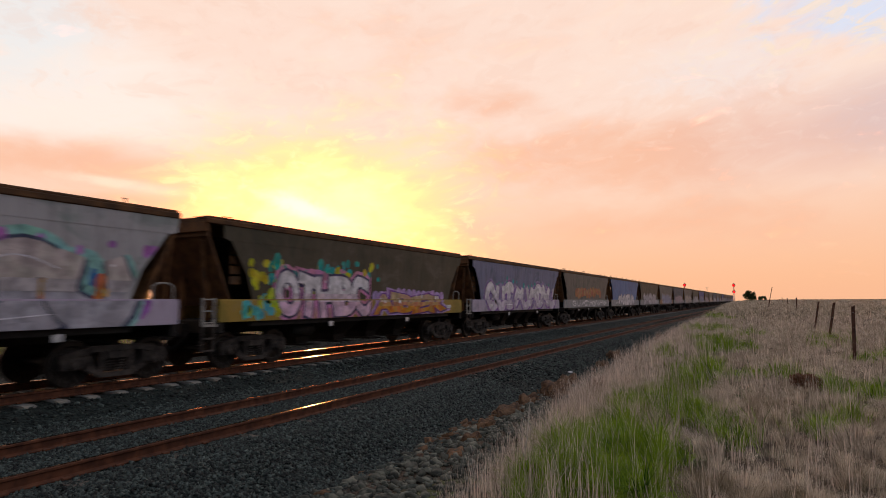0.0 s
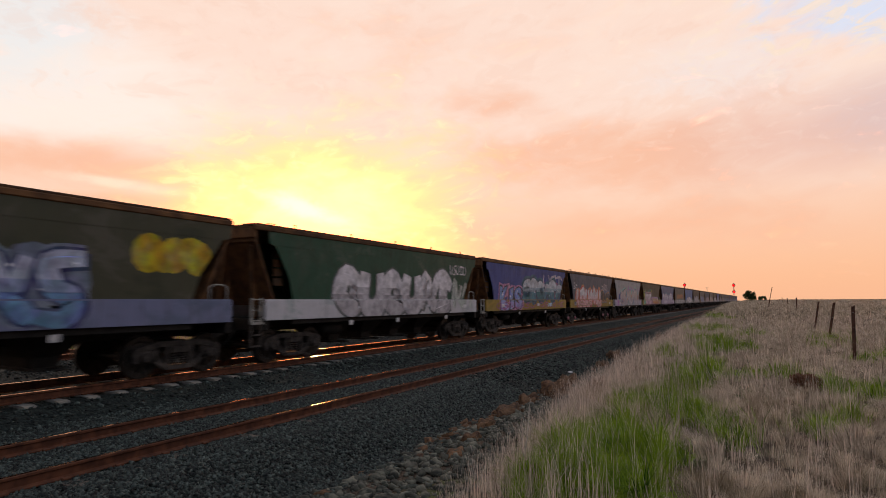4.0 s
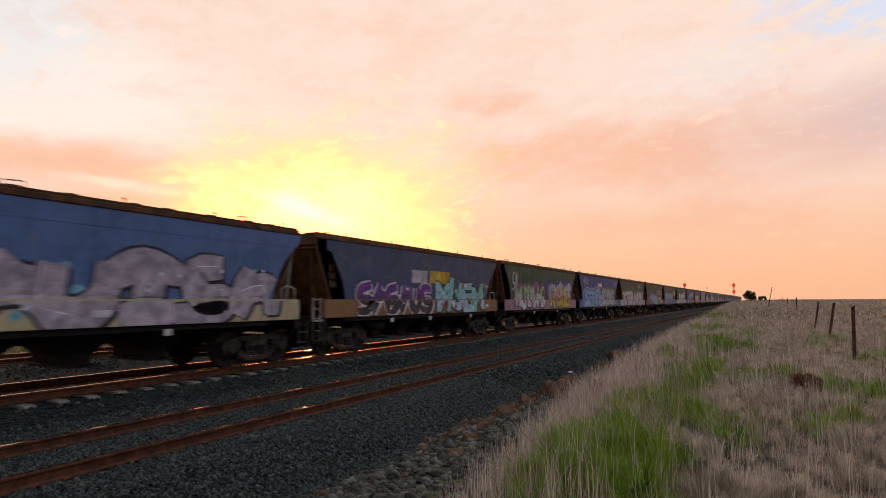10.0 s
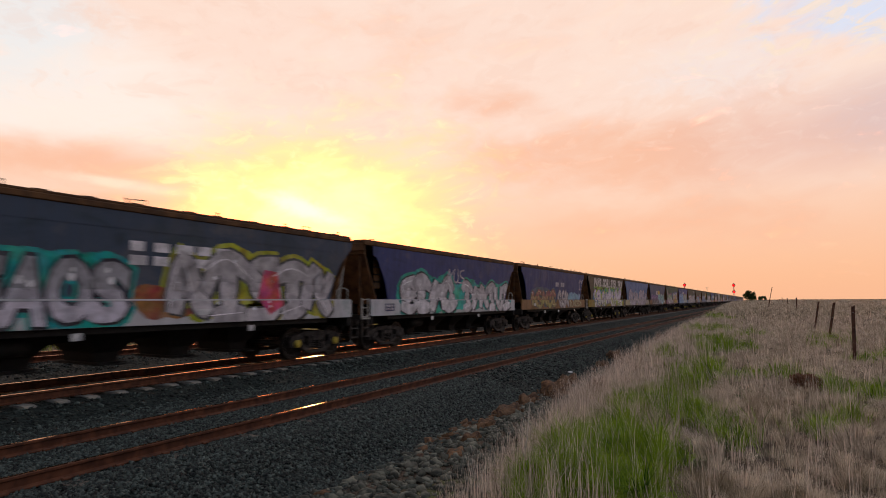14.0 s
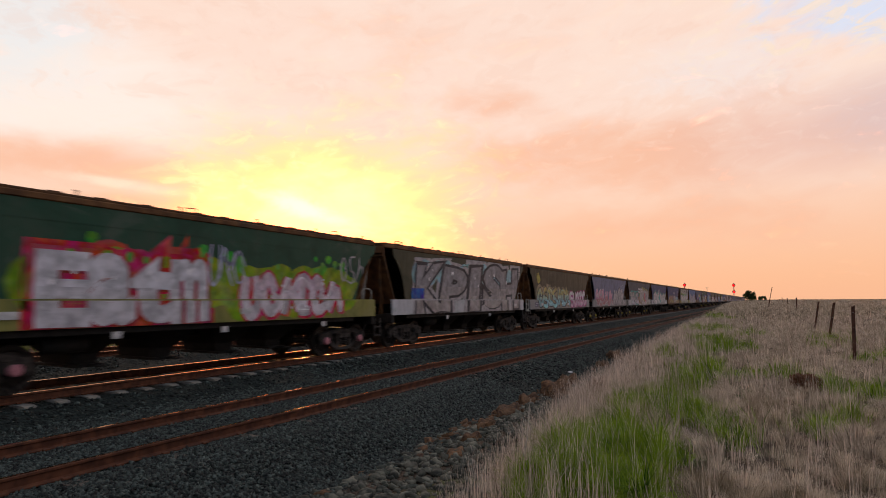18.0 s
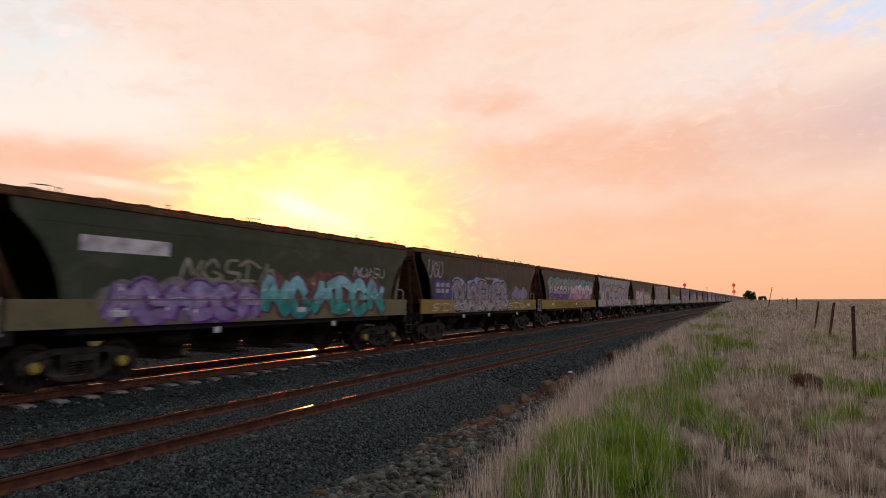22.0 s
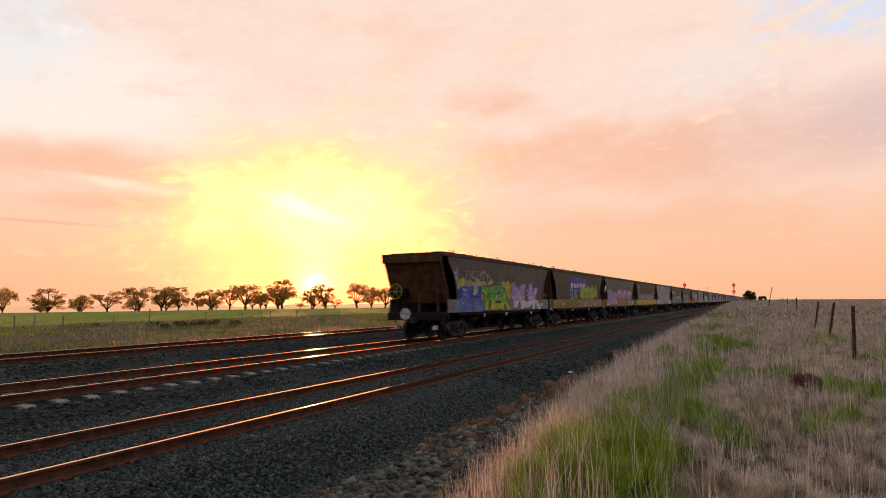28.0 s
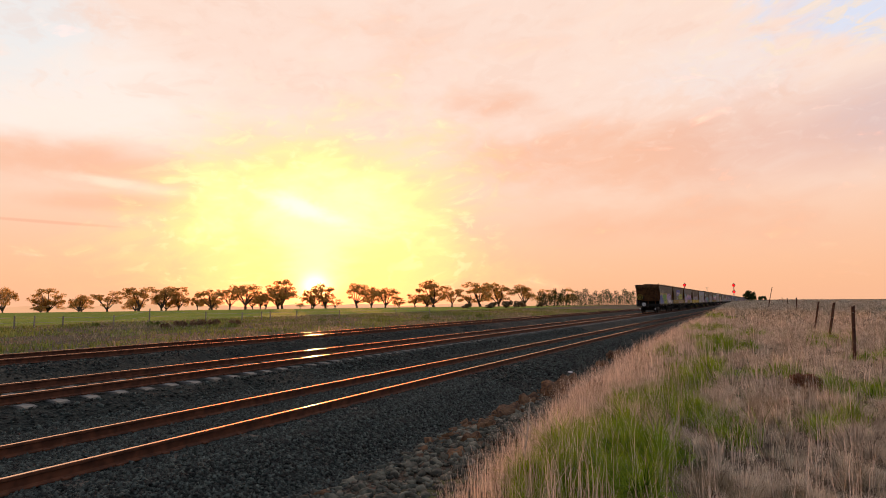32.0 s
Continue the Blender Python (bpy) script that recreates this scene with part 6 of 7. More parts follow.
_x = -4.92 + 0.10 * np.sin(_y * 1.1) + 0.06 * np.sin(_y * 2.7) - 0.012 * (_y - 8) + rng.normal(0, 0.12, len(_y))
stones("dirt_clods", _x, _y, 0.025 + 0.10 * rng.uniform(0, 1, len(_y)) ** 2, DIRT, "red-brown clods of dirt along the ballast edge", "ico", 0.42, 0.5, 0.55)


def dirt_mound(x, y, length, width, height, seed, label):
    """A low lumpy heap of red-brown earth and dead moss."""
    r = random.Random(seed)
    bm = bmesh.new()
    bmesh.ops.create_icosphere(bm, subdivisions=4, radius=1.0)
    ph = [(r.uniform(1.5, 3.5), r.uniform(1.5, 3.5), r.uniform(0, 6.3)) for k in range(5)]
    for v in bm.verts:
        d = v.co.normalized()
        lump = sum(math.sin(a * d.x * 2 + p) * math.sin(b * d.y * 2 - p) for a, b, p in ph) * 0.10
        fine = 0.05 * math.sin(17 * d.x + 9 * d.z + seed) * math.sin(15 * d.y - 11 * d.z) + r.uniform(-0.03, 0.03)
        v.co = d * (1 + lump + fine)
        v.co = Vector((v.co.x * width / 2, v.co.y * length / 2, v.co.z * height))
    ob = new("dirt_mound", finish(bm, "dirt_mound", DIRT, True))
    ob.location = (x, y, float(ground_z(x, y)) + height * 0.05)
    ob.rotation_euler = (0, 0, r.uniform(-0.3, 0.3))
    tagged(ob, label, "mound", group="mounds along the ballast")


for _j, (_x, _y, _l, _w, _h) in enumerate(((-4.5, 9.5, 0.5, 0.28, 0.11), (-4.72, 10.6, 0.8, 0.30, 0.12), (-4.9, 12.2, 1.3, 0.42, 0.15), (-4.95, 13.6, 0.9, 0.45, 0.20), (-4.75, 15.2, 1.7, 0.75, 0.30), (-4.95, 17.0, 1.0, 0.5, 0.26), (-3.0, 12.4, 0.7, 0.35, 0.22), (-5.5, 25.6, 1.7, 0.6, 0.26), (-5.2, 22.2, 1.0, 0.5, 0.2), (-5.3, 38.5, 2.5, 0.8, 0.35), (-4.3, 8.5, 0.5, 0.25, 0.08))):
    dirt_mound(_x, _y, _l, _w, _h, 40 + _j, "long red-brown mound of earth beside the ballast" if _l > 1.2 else "small red-brown mound of earth beside the ballast")
# crumpled scraps of white litter on the stones
for _j, (_x, _y, _s) in enumerate(((-5.6, 19.4, 0.09), (-4.6, 12.65, 0.05), (-4.2, 13.2, 0.05))):
    _bm = bmesh.new()
    bmesh.ops.create_icosphere(_bm, subdivisions=2, radius=_s)
    _r = random.Random(_j)
    for _v in _bm.verts:
        _v.co *= _r.uniform(0.6, 1.15)
        _v.co.z *= 0.45
    _lt = new("litter", finish(_bm, "litter", WHITE))
    _lt.location = (_x, _y, float(ground_z(_x, _y)) + _s * 0.38)
    tagged(_lt, "crumpled scrap of white litter lying on the stones", "litter", group="litter")


def blades(name, x, y, height, width, lean, mat, label, z0=None, heading=None):
    """Grass blades: tapered, bent in two parts, each with its own heading."""
    n = len(x)
    z = ground_z(x, y) - 0.02 if z0 is None else z0
    q = rng.uniform(0, 2 * math.pi, n) if heading is None else heading
    face = rng.uniform(0, 2 * math.pi, n)
    wx, wy = np.cos(face) * width / 2, np.sin(face) * width / 2
    dx, dy = np.cos(q) * lean, np.sin(q) * lean
    base = np.stack([x, y, z], -1)
    mid = base + np.stack([dx * 0.28 * height, dy * 0.28 * height, height * 0.58], -1)
    tip = base + np.stack([dx * height, dy * height, height * (1 - 0.35 * lean ** 2)], -1)
    w = np.stack([wx, wy, 0 * wx], -1)
    v = np.stack([base - w, base + w, mid + w * 0.75, mid - w * 0.75, tip], 1).reshape(-1, 3)
    o = (np.arange(n) * 5)[:, None]
    f = np.concatenate([o + np.array([[0, 1, 2]]), o + np.array([[0, 2, 3]]), o + np.array([[3, 2, 4]])])
    return tagged(new(name, raw_mesh(name, v, f, mat)), label, "grass", kind="stuff")


# clumps of fresh green among the dry pasture: centre, reach, fullness
GREEN_PATCHES = ((-1.5, 4.95, 0.42, 1.0), (-1.15, 5.3, 0.34, 1.0), (-1.35, 5.9, 0.36, 0.95), (-1.62, 6.3, 0.40, 1.0), (-1.1, 6.7, 0.34, 0.95), (-1.75, 5.7, 0.36, 1.0), (-1.7, 7.6, 0.36, 0.75),
                 (-1.89, 10.1, 0.30, 0.8), (-1.52, 11.2, 0.34, 0.85), (-1.12, 9.6, 0.40, 1.0), (-1.0, 8.9, 0.30, 0.9), (-1.22, 14.4, 0.48, 1.0), (-1.3, 12.6, 0.34, 0.8), (-1.35, 17.6, 0.40, 0.7), (-1.16, 22.3, 0.7, 1.0), (-2.5, 34.3, 1.0, 1.0),
                 (-0.23, 15.1, 0.42, 0.6), (0.32, 15.0, 0.42, 0.6), (1.37, 13.3, 0.45, 1.0), (1.65, 12.6, 0.40, 1.0), (2.27, 26.5, 0.6, 0.5), (-0.33, 7.9, 0.24, 0.65), (0.63, 9.0, 0.25, 0.5), (0.88, 9.4, 0.26, 0.55),
                 (-2.1, 49.4, 1.0, 0.6), (-1.9, 26.5, 0.7, 0.7), (-2.6, 19.6, 0.5, 0.5), (1.88, 24.0, 0.5, 0.4), (2.74, 19.7, 0.6, 0.5), (-0.4, 30.3, 0.8, 0.5), (-3.53, 52.3, 0.9, 0.6))


def greenness(x, y):
    g = np.zeros_like(x)
    for px, py, r, full in GREEN_PATCHES:
        g = np.maximum(g, full * np.exp(-((x - px) ** 2 + ((y - py) * 0.7) ** 2) / (r * r) * 0.75))
    return 0.92 * g + 0.05 + 0.14 * ripple(x * 1.7, y * 1.7)


def pasture(n, y0, y1, x1a, wide, tall):
    y = y0 + (y1 - y0) * rng.uniform(0, 1, n) ** 0.85
    lo = bank_edge(y)
    hi = 0.185 * y + x1a
    x = lo + (hi - lo) * rng.uniform(0, 1, n)
    # gather into tussocks
    cell = 0.36 + 0.012 * y0
    row = np.floor(y / cell)
    gx, gy = np.floor(x / cell + 0.5 * (row % 2)), row
    hash1 = np.modf(np.abs(np.sin(gx * 12.99 + gy * 78.23)) * 4375.8)[0]
    hash2 = np.modf(np.abs(np.sin(gx * 39.35 + gy * 11.14)) * 2375.3)[0]
    cx, cy = (gx - 0.5 * (row % 2) + 0.1 + 0.8 * hash1) * cell, (gy + 0.1 + 0.8 * hash2) * cell
    pull = rng.uniform(0.35, 0.97, n) * (0.55 + 0.45 * hash2)
    hx, hy = x - cx, y - cy
    x, y = x - hx * pull, y - hy * pull
    thin = 0.5 + 0.8 * ripple(x * 0.8 + 3, y * 0.8)
    keep = rng.uniform(0, 1, n) < np.clip(thin + 0.22, 0.10, 1)
    x, y, hx, hy, tuft = x[keep], y[keep], hx[keep], hy[keep], (0.42 + 1.0 * hash1 ** 1.3)[keep]
    g = greenness(x, y) > rng.uniform(0.16, 0.60, len(x))
    head = np.arctan2(hy, hx) + rng.normal(0, 0.5, len(x)) + 0.5 * (tuft - 0.8)
    out = np.clip(np.hypot(hx, hy) / (cell * 0.6), 0, 1)
    size = 1 + 0.5 * ripple(x * 0.6, y * 0.6 + 5)
    h = tall * size * tuft * rng.uniform(0.5, 1.1, len(x)) * (1.1 - 0.35 * out)
    return x, y, g, head, h, 0.08 + 1.05 * out * rng.uniform(0.5, 1.15, len(x))


for _name, _n, _y0, _y1, _x1, _wd, _tall in (("near", 170000, 2.6, 13, 1.2, 0.0048, 0.34), ("middle", 165000, 12.5, 38, 1.5, 0.008, 0.36), ("distant", 120000, 37, 150, 2.0, 0.03, 0.42)):
    _x, _y, _g, _h, _t, _e = pasture(_n, _y0, _y1, _x1, _wd, _tall)
    _d = ~_g
    blades(_name + "_dry_grass", _x[_d], _y[_d], _t[_d], _wd * rng.uniform(0.6, 1.3, _d.sum()), _e[_d], DRY, "dry straw-coloured pasture grass in tussocks", heading=_h[_d])
    blades(_name + "_green_grass", _x[_g], _y[_g], _t[_g] * 1.2 + 0.06, _wd * 1.7 * rng.uniform(0.6, 1.3, _g.sum()), _e[_g], GREEN, "fresh green grass clumps among the dry grass", heading=_h[_g])

# tall bleached seed stalks, in bunches of their own along the bank's edge
for _name, _n, _y0, _y1, _wd in (("near", 13000, 3.2, 13, 0.0042), ("middle", 16000, 13, 45, 0.010)):
    _y = rng.uniform(_y0, _y1, _n)
    _x = bank_edge(_y) - 0.25 + (0.185 * _y + 1.4 - bank_edge(_y)) * rng.uniform(0, 1, _n) ** 1.7
    _q = np.floor(_y * 4.0) + np.floor(_x * 4.0) * 17.0
    _b = np.modf(np.abs(np.sin(_q * 12.9)) * 437.5)[0]
    _k = rng.uniform(0, 1, _n) < np.where(_x - bank_edge(_y) < 1.1, 0.15 + 0.85 * (_b > 0.4), 0.16 + 0.6 * (_b > 0.6))
    blades(_name + "_seed_stalks", _x[_k], _y[_k], rng.uniform(0.3, 0.72, _k.sum()) * (0.75 + 0.4 * _b[_k]), _wd * rng.uniform(0.7, 1.2, _k.sum()), rng.uniform(0.0, 0.4, _k.sum()), STALK, "tall bleached grass stalks on the bank")

# the same dry pasture carries on behind the view
_x, _y = rng.uniform(-1.8, 5.5, 26000), rng.uniform(-6.0, 2.8, 26000)
_d = np.hypot(_x, _y) > 0.5
_x, _y = _x[_d], _y[_d]
_g = ripple(_x * 1.1, _y * 1.1) + rng.normal(0, 0.15, len(_x)) > 0.3
for _m, _s, _mat, _lab in (("hind_dry_grass", ~_g, DRY, "dry straw-coloured pasture grass"), ("hind_green_grass", _g, GREEN, "fresh green grass among the dry grass")):
    blades(_m, _x[_s], _y[_s], rng.uniform(0.10, 0.30, _s.sum()), rng.uniform(0.005, 0.010, _s.sum()), rng.uniform(0.1, 0.9, _s.sum()), _mat, _lab)

# a bleached fallen branch leaning out of the grass
_bm = bmesh.new()
tube(_bm, [(-2.0, 5.2, 0.05), (-2.16, 5.7, 0.30), (-2.24, 6.1, 0.52), (-2.36, 6.5, 0.70), (-2.42, 6.72, 0.83)], [0.014, 0.012, 0.011, 0.008, 0.004], 7)
tube(_bm, [(-2.24, 6.1, 0.52), (-2.30, 6.12, 0.62), (-2.31, 6.2, 0.70)], [0.007, 0.005, 0.003], 5)
tagged(new("branch", finish(_bm, "branch", GREYWOOD, True)), "bleached dead branch leaning out of the dry grass", "branch")

# verge beyond the far track, up to the paddock fence
_x = -24.2 - 28 * rng.uniform(0, 1, 90000) ** 0.8
_y = rng.uniform(8, 130, 90000)
_k = in_view(_x, _y) & (rng.uniform(0, 1, 90000) < np.clip(0.6 + 1.1 * ripple(_x * 0.35, _y * 0.35), 0.06, 1))
_x, _y = _x[_k], _y[_k]
_lush = ripple(_x * 0.22 + 1.0, _y * 0.22) + rng.normal(0, 0.22, len(_x)) > -0.10
for _m, _s, _mat, _lab in (("verge_green_grass", _lush, VERGE, "low green grass on the verge by the paddock"), ("verge_dry_grass", ~_lush, VERGEDRY, "low dry grass on the verge by the paddock")):
    blades(_m, _x[_s], _y[_s], rng.uniform(0.10, 0.34, _s.sum()) * (1 + 0.8 * ripple(_x[_s] * 0.5, _y[_s] * 0.5)), rng.uniform(0.03, 0.07, _s.sum()), rng.uniform(0.3, 1.0, _s.sum()), _mat, _lab)


# ---------------------------------------------------------------- trees and hedges
def leaf_cloud(centres, radii, count, size, seed, flat=0.6):
    """Small leaf-clump faces scattered through several soft balls."""
    r = np.random.default_rng(seed)
    n = count * len(centres)
    c = np.repeat(np.array(centres, float), count, 0)
    rad = np.repeat(np.array(radii, float), count)
    d = r.normal(0, 1, (n, 3))
    d /= np.linalg.norm(d, axis=1, keepdims=True)
    p = c + d * (rad * r.uniform(0.25, 1.0, n) ** 0.5)[:, None] * np.array([1, 1, flat])
    a = r.normal(0, 1, (n, 3))
    a /= np.linalg.norm(a, axis=1, keepdims=True)
    b = np.cross(a, r.normal(0, 1, (n, 3)))
    b /= np.linalg.norm(b, axis=1, keepdims=True)
    s = size * r.uniform(0.5, 1.4, n)[:, None]
    v = np.stack([p - a * s, p - b * s * 0.55, p + a * s, p + b * s * 0.55], 1).reshape(-1, 3)
    f = (np.arange(n) * 4)[:, None] + np.array([[0, 1, 2, 3]])
    return v, f


def gum_tree(seed, lean=0.1):
    """A small eucalypt one unit high: forked tapered trunk, limbs, ragged crown in separate tufts."""
    r = random.Random(seed)
    tree = new("gum_tree")
    h0 = r.uniform(0.08, 0.16)
    top = Vector((r.uniform(-lean, lean) * 0.4, r.uniform(-lean, lean) * 0.4, h0))
    bm = bmesh.new()
    tube(bm, [(0, 0, -0.05), top * 0.5 + Vector((0.01, 0, 0)), top], [0.036, 0.030, 0.026], 7)
    part("trunk", bm, BARK, tree)
    tips, rad = [], []
    for i in range(r.randint(6, 8)):
        q = i * 2.4 + r.uniform(-0.5, 0.5)
        up = r.uniform(0.40, 0.90)
        reach = r.uniform(0.12, 0.36) * (1.15 - 0.6 * abs(up - 0.62) * 2)
        tip = Vector((math.cos(q) * reach, math.sin(q) * reach, up))
        mid = top.lerp(tip, 0.5) + Vector((math.cos(q) * 0.03, math.sin(q) * 0.03, 0.02))
        bm = bmesh.new()
        tube(bm, [top, mid, tip], [0.020, 0.013, 0.005], 5)
        part("limb", bm, BARK, tree)
        tips.append(tip)
        rad.append(r.uniform(0.11, 0.17))
        for k in range(5):
            tips.append(tip + Vector((r.uniform(-0.17, 0.17), r.uniform(-0.17, 0.17), r.uniform(-0.24, 0.08))))
            rad.append(r.uniform(0.06, 0.11))
    # crown leaves hold the backlit glow in their own orange-brown colour
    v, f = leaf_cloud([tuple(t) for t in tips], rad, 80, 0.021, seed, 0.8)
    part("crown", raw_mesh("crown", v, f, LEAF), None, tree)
    return tree


GUMS = ((-281.4, 134.4, 10.1, 7.1), (-270.8, 145.8, 9.6, 10.2), (-267.5, 141.8, 4.1, 4.7), (-253.3, 149.4, 6.7, 10.7), (-242.7, 155.0, 8.0, 9.0), (-226.6, 158.0, 9.8, 11.6),
        (-222.4, 165.9, 9.2, 9.5), (-220.8, 172.4, 9.0, 8.2), (-213.3, 176.4, 7.0, 3.4), (-203.7, 175.8, 7.5, 9.5), (-201.3, 182.8, 9.2, 7.7), (-187.6, 178.7, 10.0, 12.1))
GUMS2 = ((-189.5, 189.1, 6.2, 4.8), (-177.6, 189.7, 10.7, 10.4), (-170.9, 193.3, 3.3, 2.8), (-164.6, 202.3, 9.2, 9.2), (-174.9, 204.8, 6.5, 5.5), (-149.9, 204.5, 10.1, 9.5), (-139.3, 210.1, 7.3, 9.0),
         (-134.1, 212.9, 3.5, 4.7), (-130.8, 220.3, 7.3, 6.8), (-120.3, 217.9, 9.9, 11.3), (-116.8, 227.7, 8.1, 7.3), (-104.0, 228.9, 10.0, 13.0), (-85.9, 232.8, 7.9, 8.4), (-82.4, 251.8, 6.2, 10.4), (-75.5, 257.7, 6.7, 11.4))
_models = [gum_tree(s) for s in (3, 8, 15, 21, 34, 42)]
EXTRA = tuple((x + 11 - (j % 3) * 5, y + 9 + (j % 4) * 3, h * (0.55 + 0.11 * (j % 4)), w * 0.9) for j, (x, y, h, w) in enumerate(GUMS + GUMS2) if j % 5 != 2 and j < 25)
for _j, (_x, _y, _h, _w) in enumerate(GUMS + GUMS2 + EXTRA):
    _m = _models[_j] if _j < len(_models) else copy_thing(_models[_j % len(_models)], Matrix.Identity(4))
    _m.location = (_x, _y, float(ground_z(_x, _y)))
    _m.rotation_euler = (0, 0, _j * 1.9)
    _k = min(1.9, max(1.0, _w / _h * 1.5))
    _m.scale = (_h * _k, _h * _k, _h * 1.18)
    tagged(_m, "small gum tree with a ragged crown on the paddock edge" if _h > 5 else "low scrubby young gum tree on the paddock edge", "tree", group="trees along the paddock")


def bush(name, seed, mat, label, size, at, n=9, leaf=0.16, stretch=(1, 1, 1), group=""):
    r = random.Random(seed)
    b = new(name)
    bm = bmesh.new()
    for i in range(4):
        q = i * 1.6
        tube(bm, [(0, 0, -0.1), (math.cos(q) * 0.12, math.sin(q) * 0.12, 0.25), (math.cos(q) * 0.3, math.sin(q) * 0.3, 0.6)], [0.03, 0.02, 0.01], 5)
    part("stem", bm, BARK, b)
    cs = [(r.uniform(-0.34, 0.34) * stretch[0], r.uniform(-0.34, 0.34) * stretch[1], r.uniform(0.18, 0.72) * stretch[2]) for i in range(n)]
    v, f = leaf_cloud(cs, [r.uniform(0.18, 0.30) for c in cs], 110, leaf / size, seed, 0.9)
    part("crown", raw_mesh("crown", v, f, mat), None, b)
    b.location, b.scale = (*at, float(ground_z(*at))), (size, size, size)
    return tagged(b, label, "bush", group=group)


def conifer(seed):
    """A narrow hedge conifer one unit high."""
    r = random.Random(seed)
    b = new("hedge_conifer")
    bm = bmesh.new()
    tube(bm, [(0, 0, -0.05), (0, 0, 0.5), (0, 0, 0.95)], [0.03, 0.02, 0.004], 6)
    part("trunk", bm, BARK, b)
    cs, rad = [], []
    for i in range(9):
        z = 0.1 + 0.85 * i / 8
        cs.append((r.uniform(-0.05, 0.05), r.uniform(-0.05, 0.05), z))
        rad.append(0.36 * (1.0 - 0.7 * z) + 0.06)
    v, f = leaf_cloud(cs, rad, 70, 0.035, seed, 0.9)
    part("crown", raw_mesh("crown", v, f, CONIFER), None, b)
    return b


_con = [conifer(s) for s in (5, 6, 7)]
for _j in range(22):
    _t = _j / 21
    _x, _y = -69 + 26 * _t, 203 + 33 * _t
    _m = _con[_j] if _j < 3 else copy_thing(_con[_j % 3], Matrix.Identity(4))
    _s = 5.0 + 0.8 * math.sin(_j * 2.7) + 0.5 * math.sin(_j * 5.1)
    _m.location, _m.rotation_euler, _m.scale = (_x, _y, float(ground_z(_x, _y)) - 0.1), (0, 0, _j * 1.3), (_s * 0.95, _s * 0.95, _s)
    tagged(_m, "dark green conifer in a dense windbreak row", "tree", group="conifer windbreak")
for _j, (_x, _y, _s) in enumerate(((-68, 157, 2.6), (-66, 164, 3.0), (-64.5, 170, 2.8), (-60, 178, 2.2), (-72, 150, 2.0))):
    bush("scrub_bush", 60 + _j, SCRUB, "brown leafless scrub bush beside the line", _s, (_x, _y), 9, 0.2, (1.5, 1.5, 0.8), "scrub beside the line")
for _j, (_x, _y, _s) in enumerate(((-33.5, 15.2, 0.7), (-36.0, 16.6, 0.45), (-44.0, 32.0, 0.7), (-37.0, 34.0, 0.5), (-47.0, 29.0, 0.6), (-36.5, 44.0, 0.6), (-33.0, 58.0, 0.8), (-30.0, 66.0, 0.8))):
    bush("verge_bush", 80 + _j, VERGE, "low grassy bush on the verge by the fence", _s, (_x, _y), 8, 0.07, (1.6, 1.6, 0.55), "bushes on the verge")
for _j, (_x, _y, _s) in enumerate(((-39.2, 29.6, 0.6), (-39.6, 31.2, 0.8), (-40.0, 33.0, 1.0), (-39.6, 34.8, 0.9), (-39.4, 36.6, 0.7))):
    bush("brush_heap", 120 + _j, SCRUB, "heap of brown dead brush on the verge", _s, (_x, _y), 9, 0.06, (1.7, 1.7, 0.55), "brush on the verge")
bush("round_bush", 31, CONIFER, "round dense bush on the skyline above the grass", 5.6, (-4.6, 338.8), 16, 0.35, (1, 1, 1))
bush("round_bush", 32, CONIFER, "low spreading bush on the skyline above the grass", 2.8, (1.2, 364.8), 10, 0.3, (1.6, 1.6, 0.7))
bush("dead_bush", 33, RUSTLEAF, "red-brown dead tussock in the dry pasture", 0.50, (0.70, 12.9), 12, 0.035, (1.2, 1.0, 0.7))


# ---------------------------------------------------------------- fences
def fence_run(name, posts, mat, label, size, wires, thick):
    """Posts with wires strained between them. posts: x, y, height, lean across, lean along."""
    f = new(name)
    tagged(f, label, "fence")
    tops = []
    for x, y, h, ax, ay in posts:
        z = float(ground_z(x, y))
        bm = bmesh.new()
        if name == "boundary_fence":
            box(-size, size, -size * 0.9, size * 0.9, -0.35, h * 0.985, 0.006, bm)
            prism(bm, [(-0.010, -0.35), (0.010, -0.35), (0.010, h), (-0.010, h)], size, size + 0.035)
        else:
            tube(bm, [(0, 0, -0.3), (0, 0, h * 0.5), (0.01, 0, h)], [size, size * 0.97, size * 0.9], 7)
        p = part("post", bm, mat, f)
        p.location, p.rotation_euler = (x, y, z), (ax, ay, 0.3)
        tops.append((p.location.copy(), Euler((ax, ay, 0.3)).to_matrix(), h))
    for k in wires:
        for (p, r, h), (p2, r2, h2) in zip(tops, tops[1:]):
            a, b = p + r @ Vector((0, 0, h * k)), p2 + r2 @ Vector((0, 0, h2 * k))
            mid = (a + b) / 2 - Vector((0, 0, 0.03))
            bm = bmesh.new()
            tube(bm, [a, mid, b], thick, 4)
            part("wire", bm, WIRE, f)


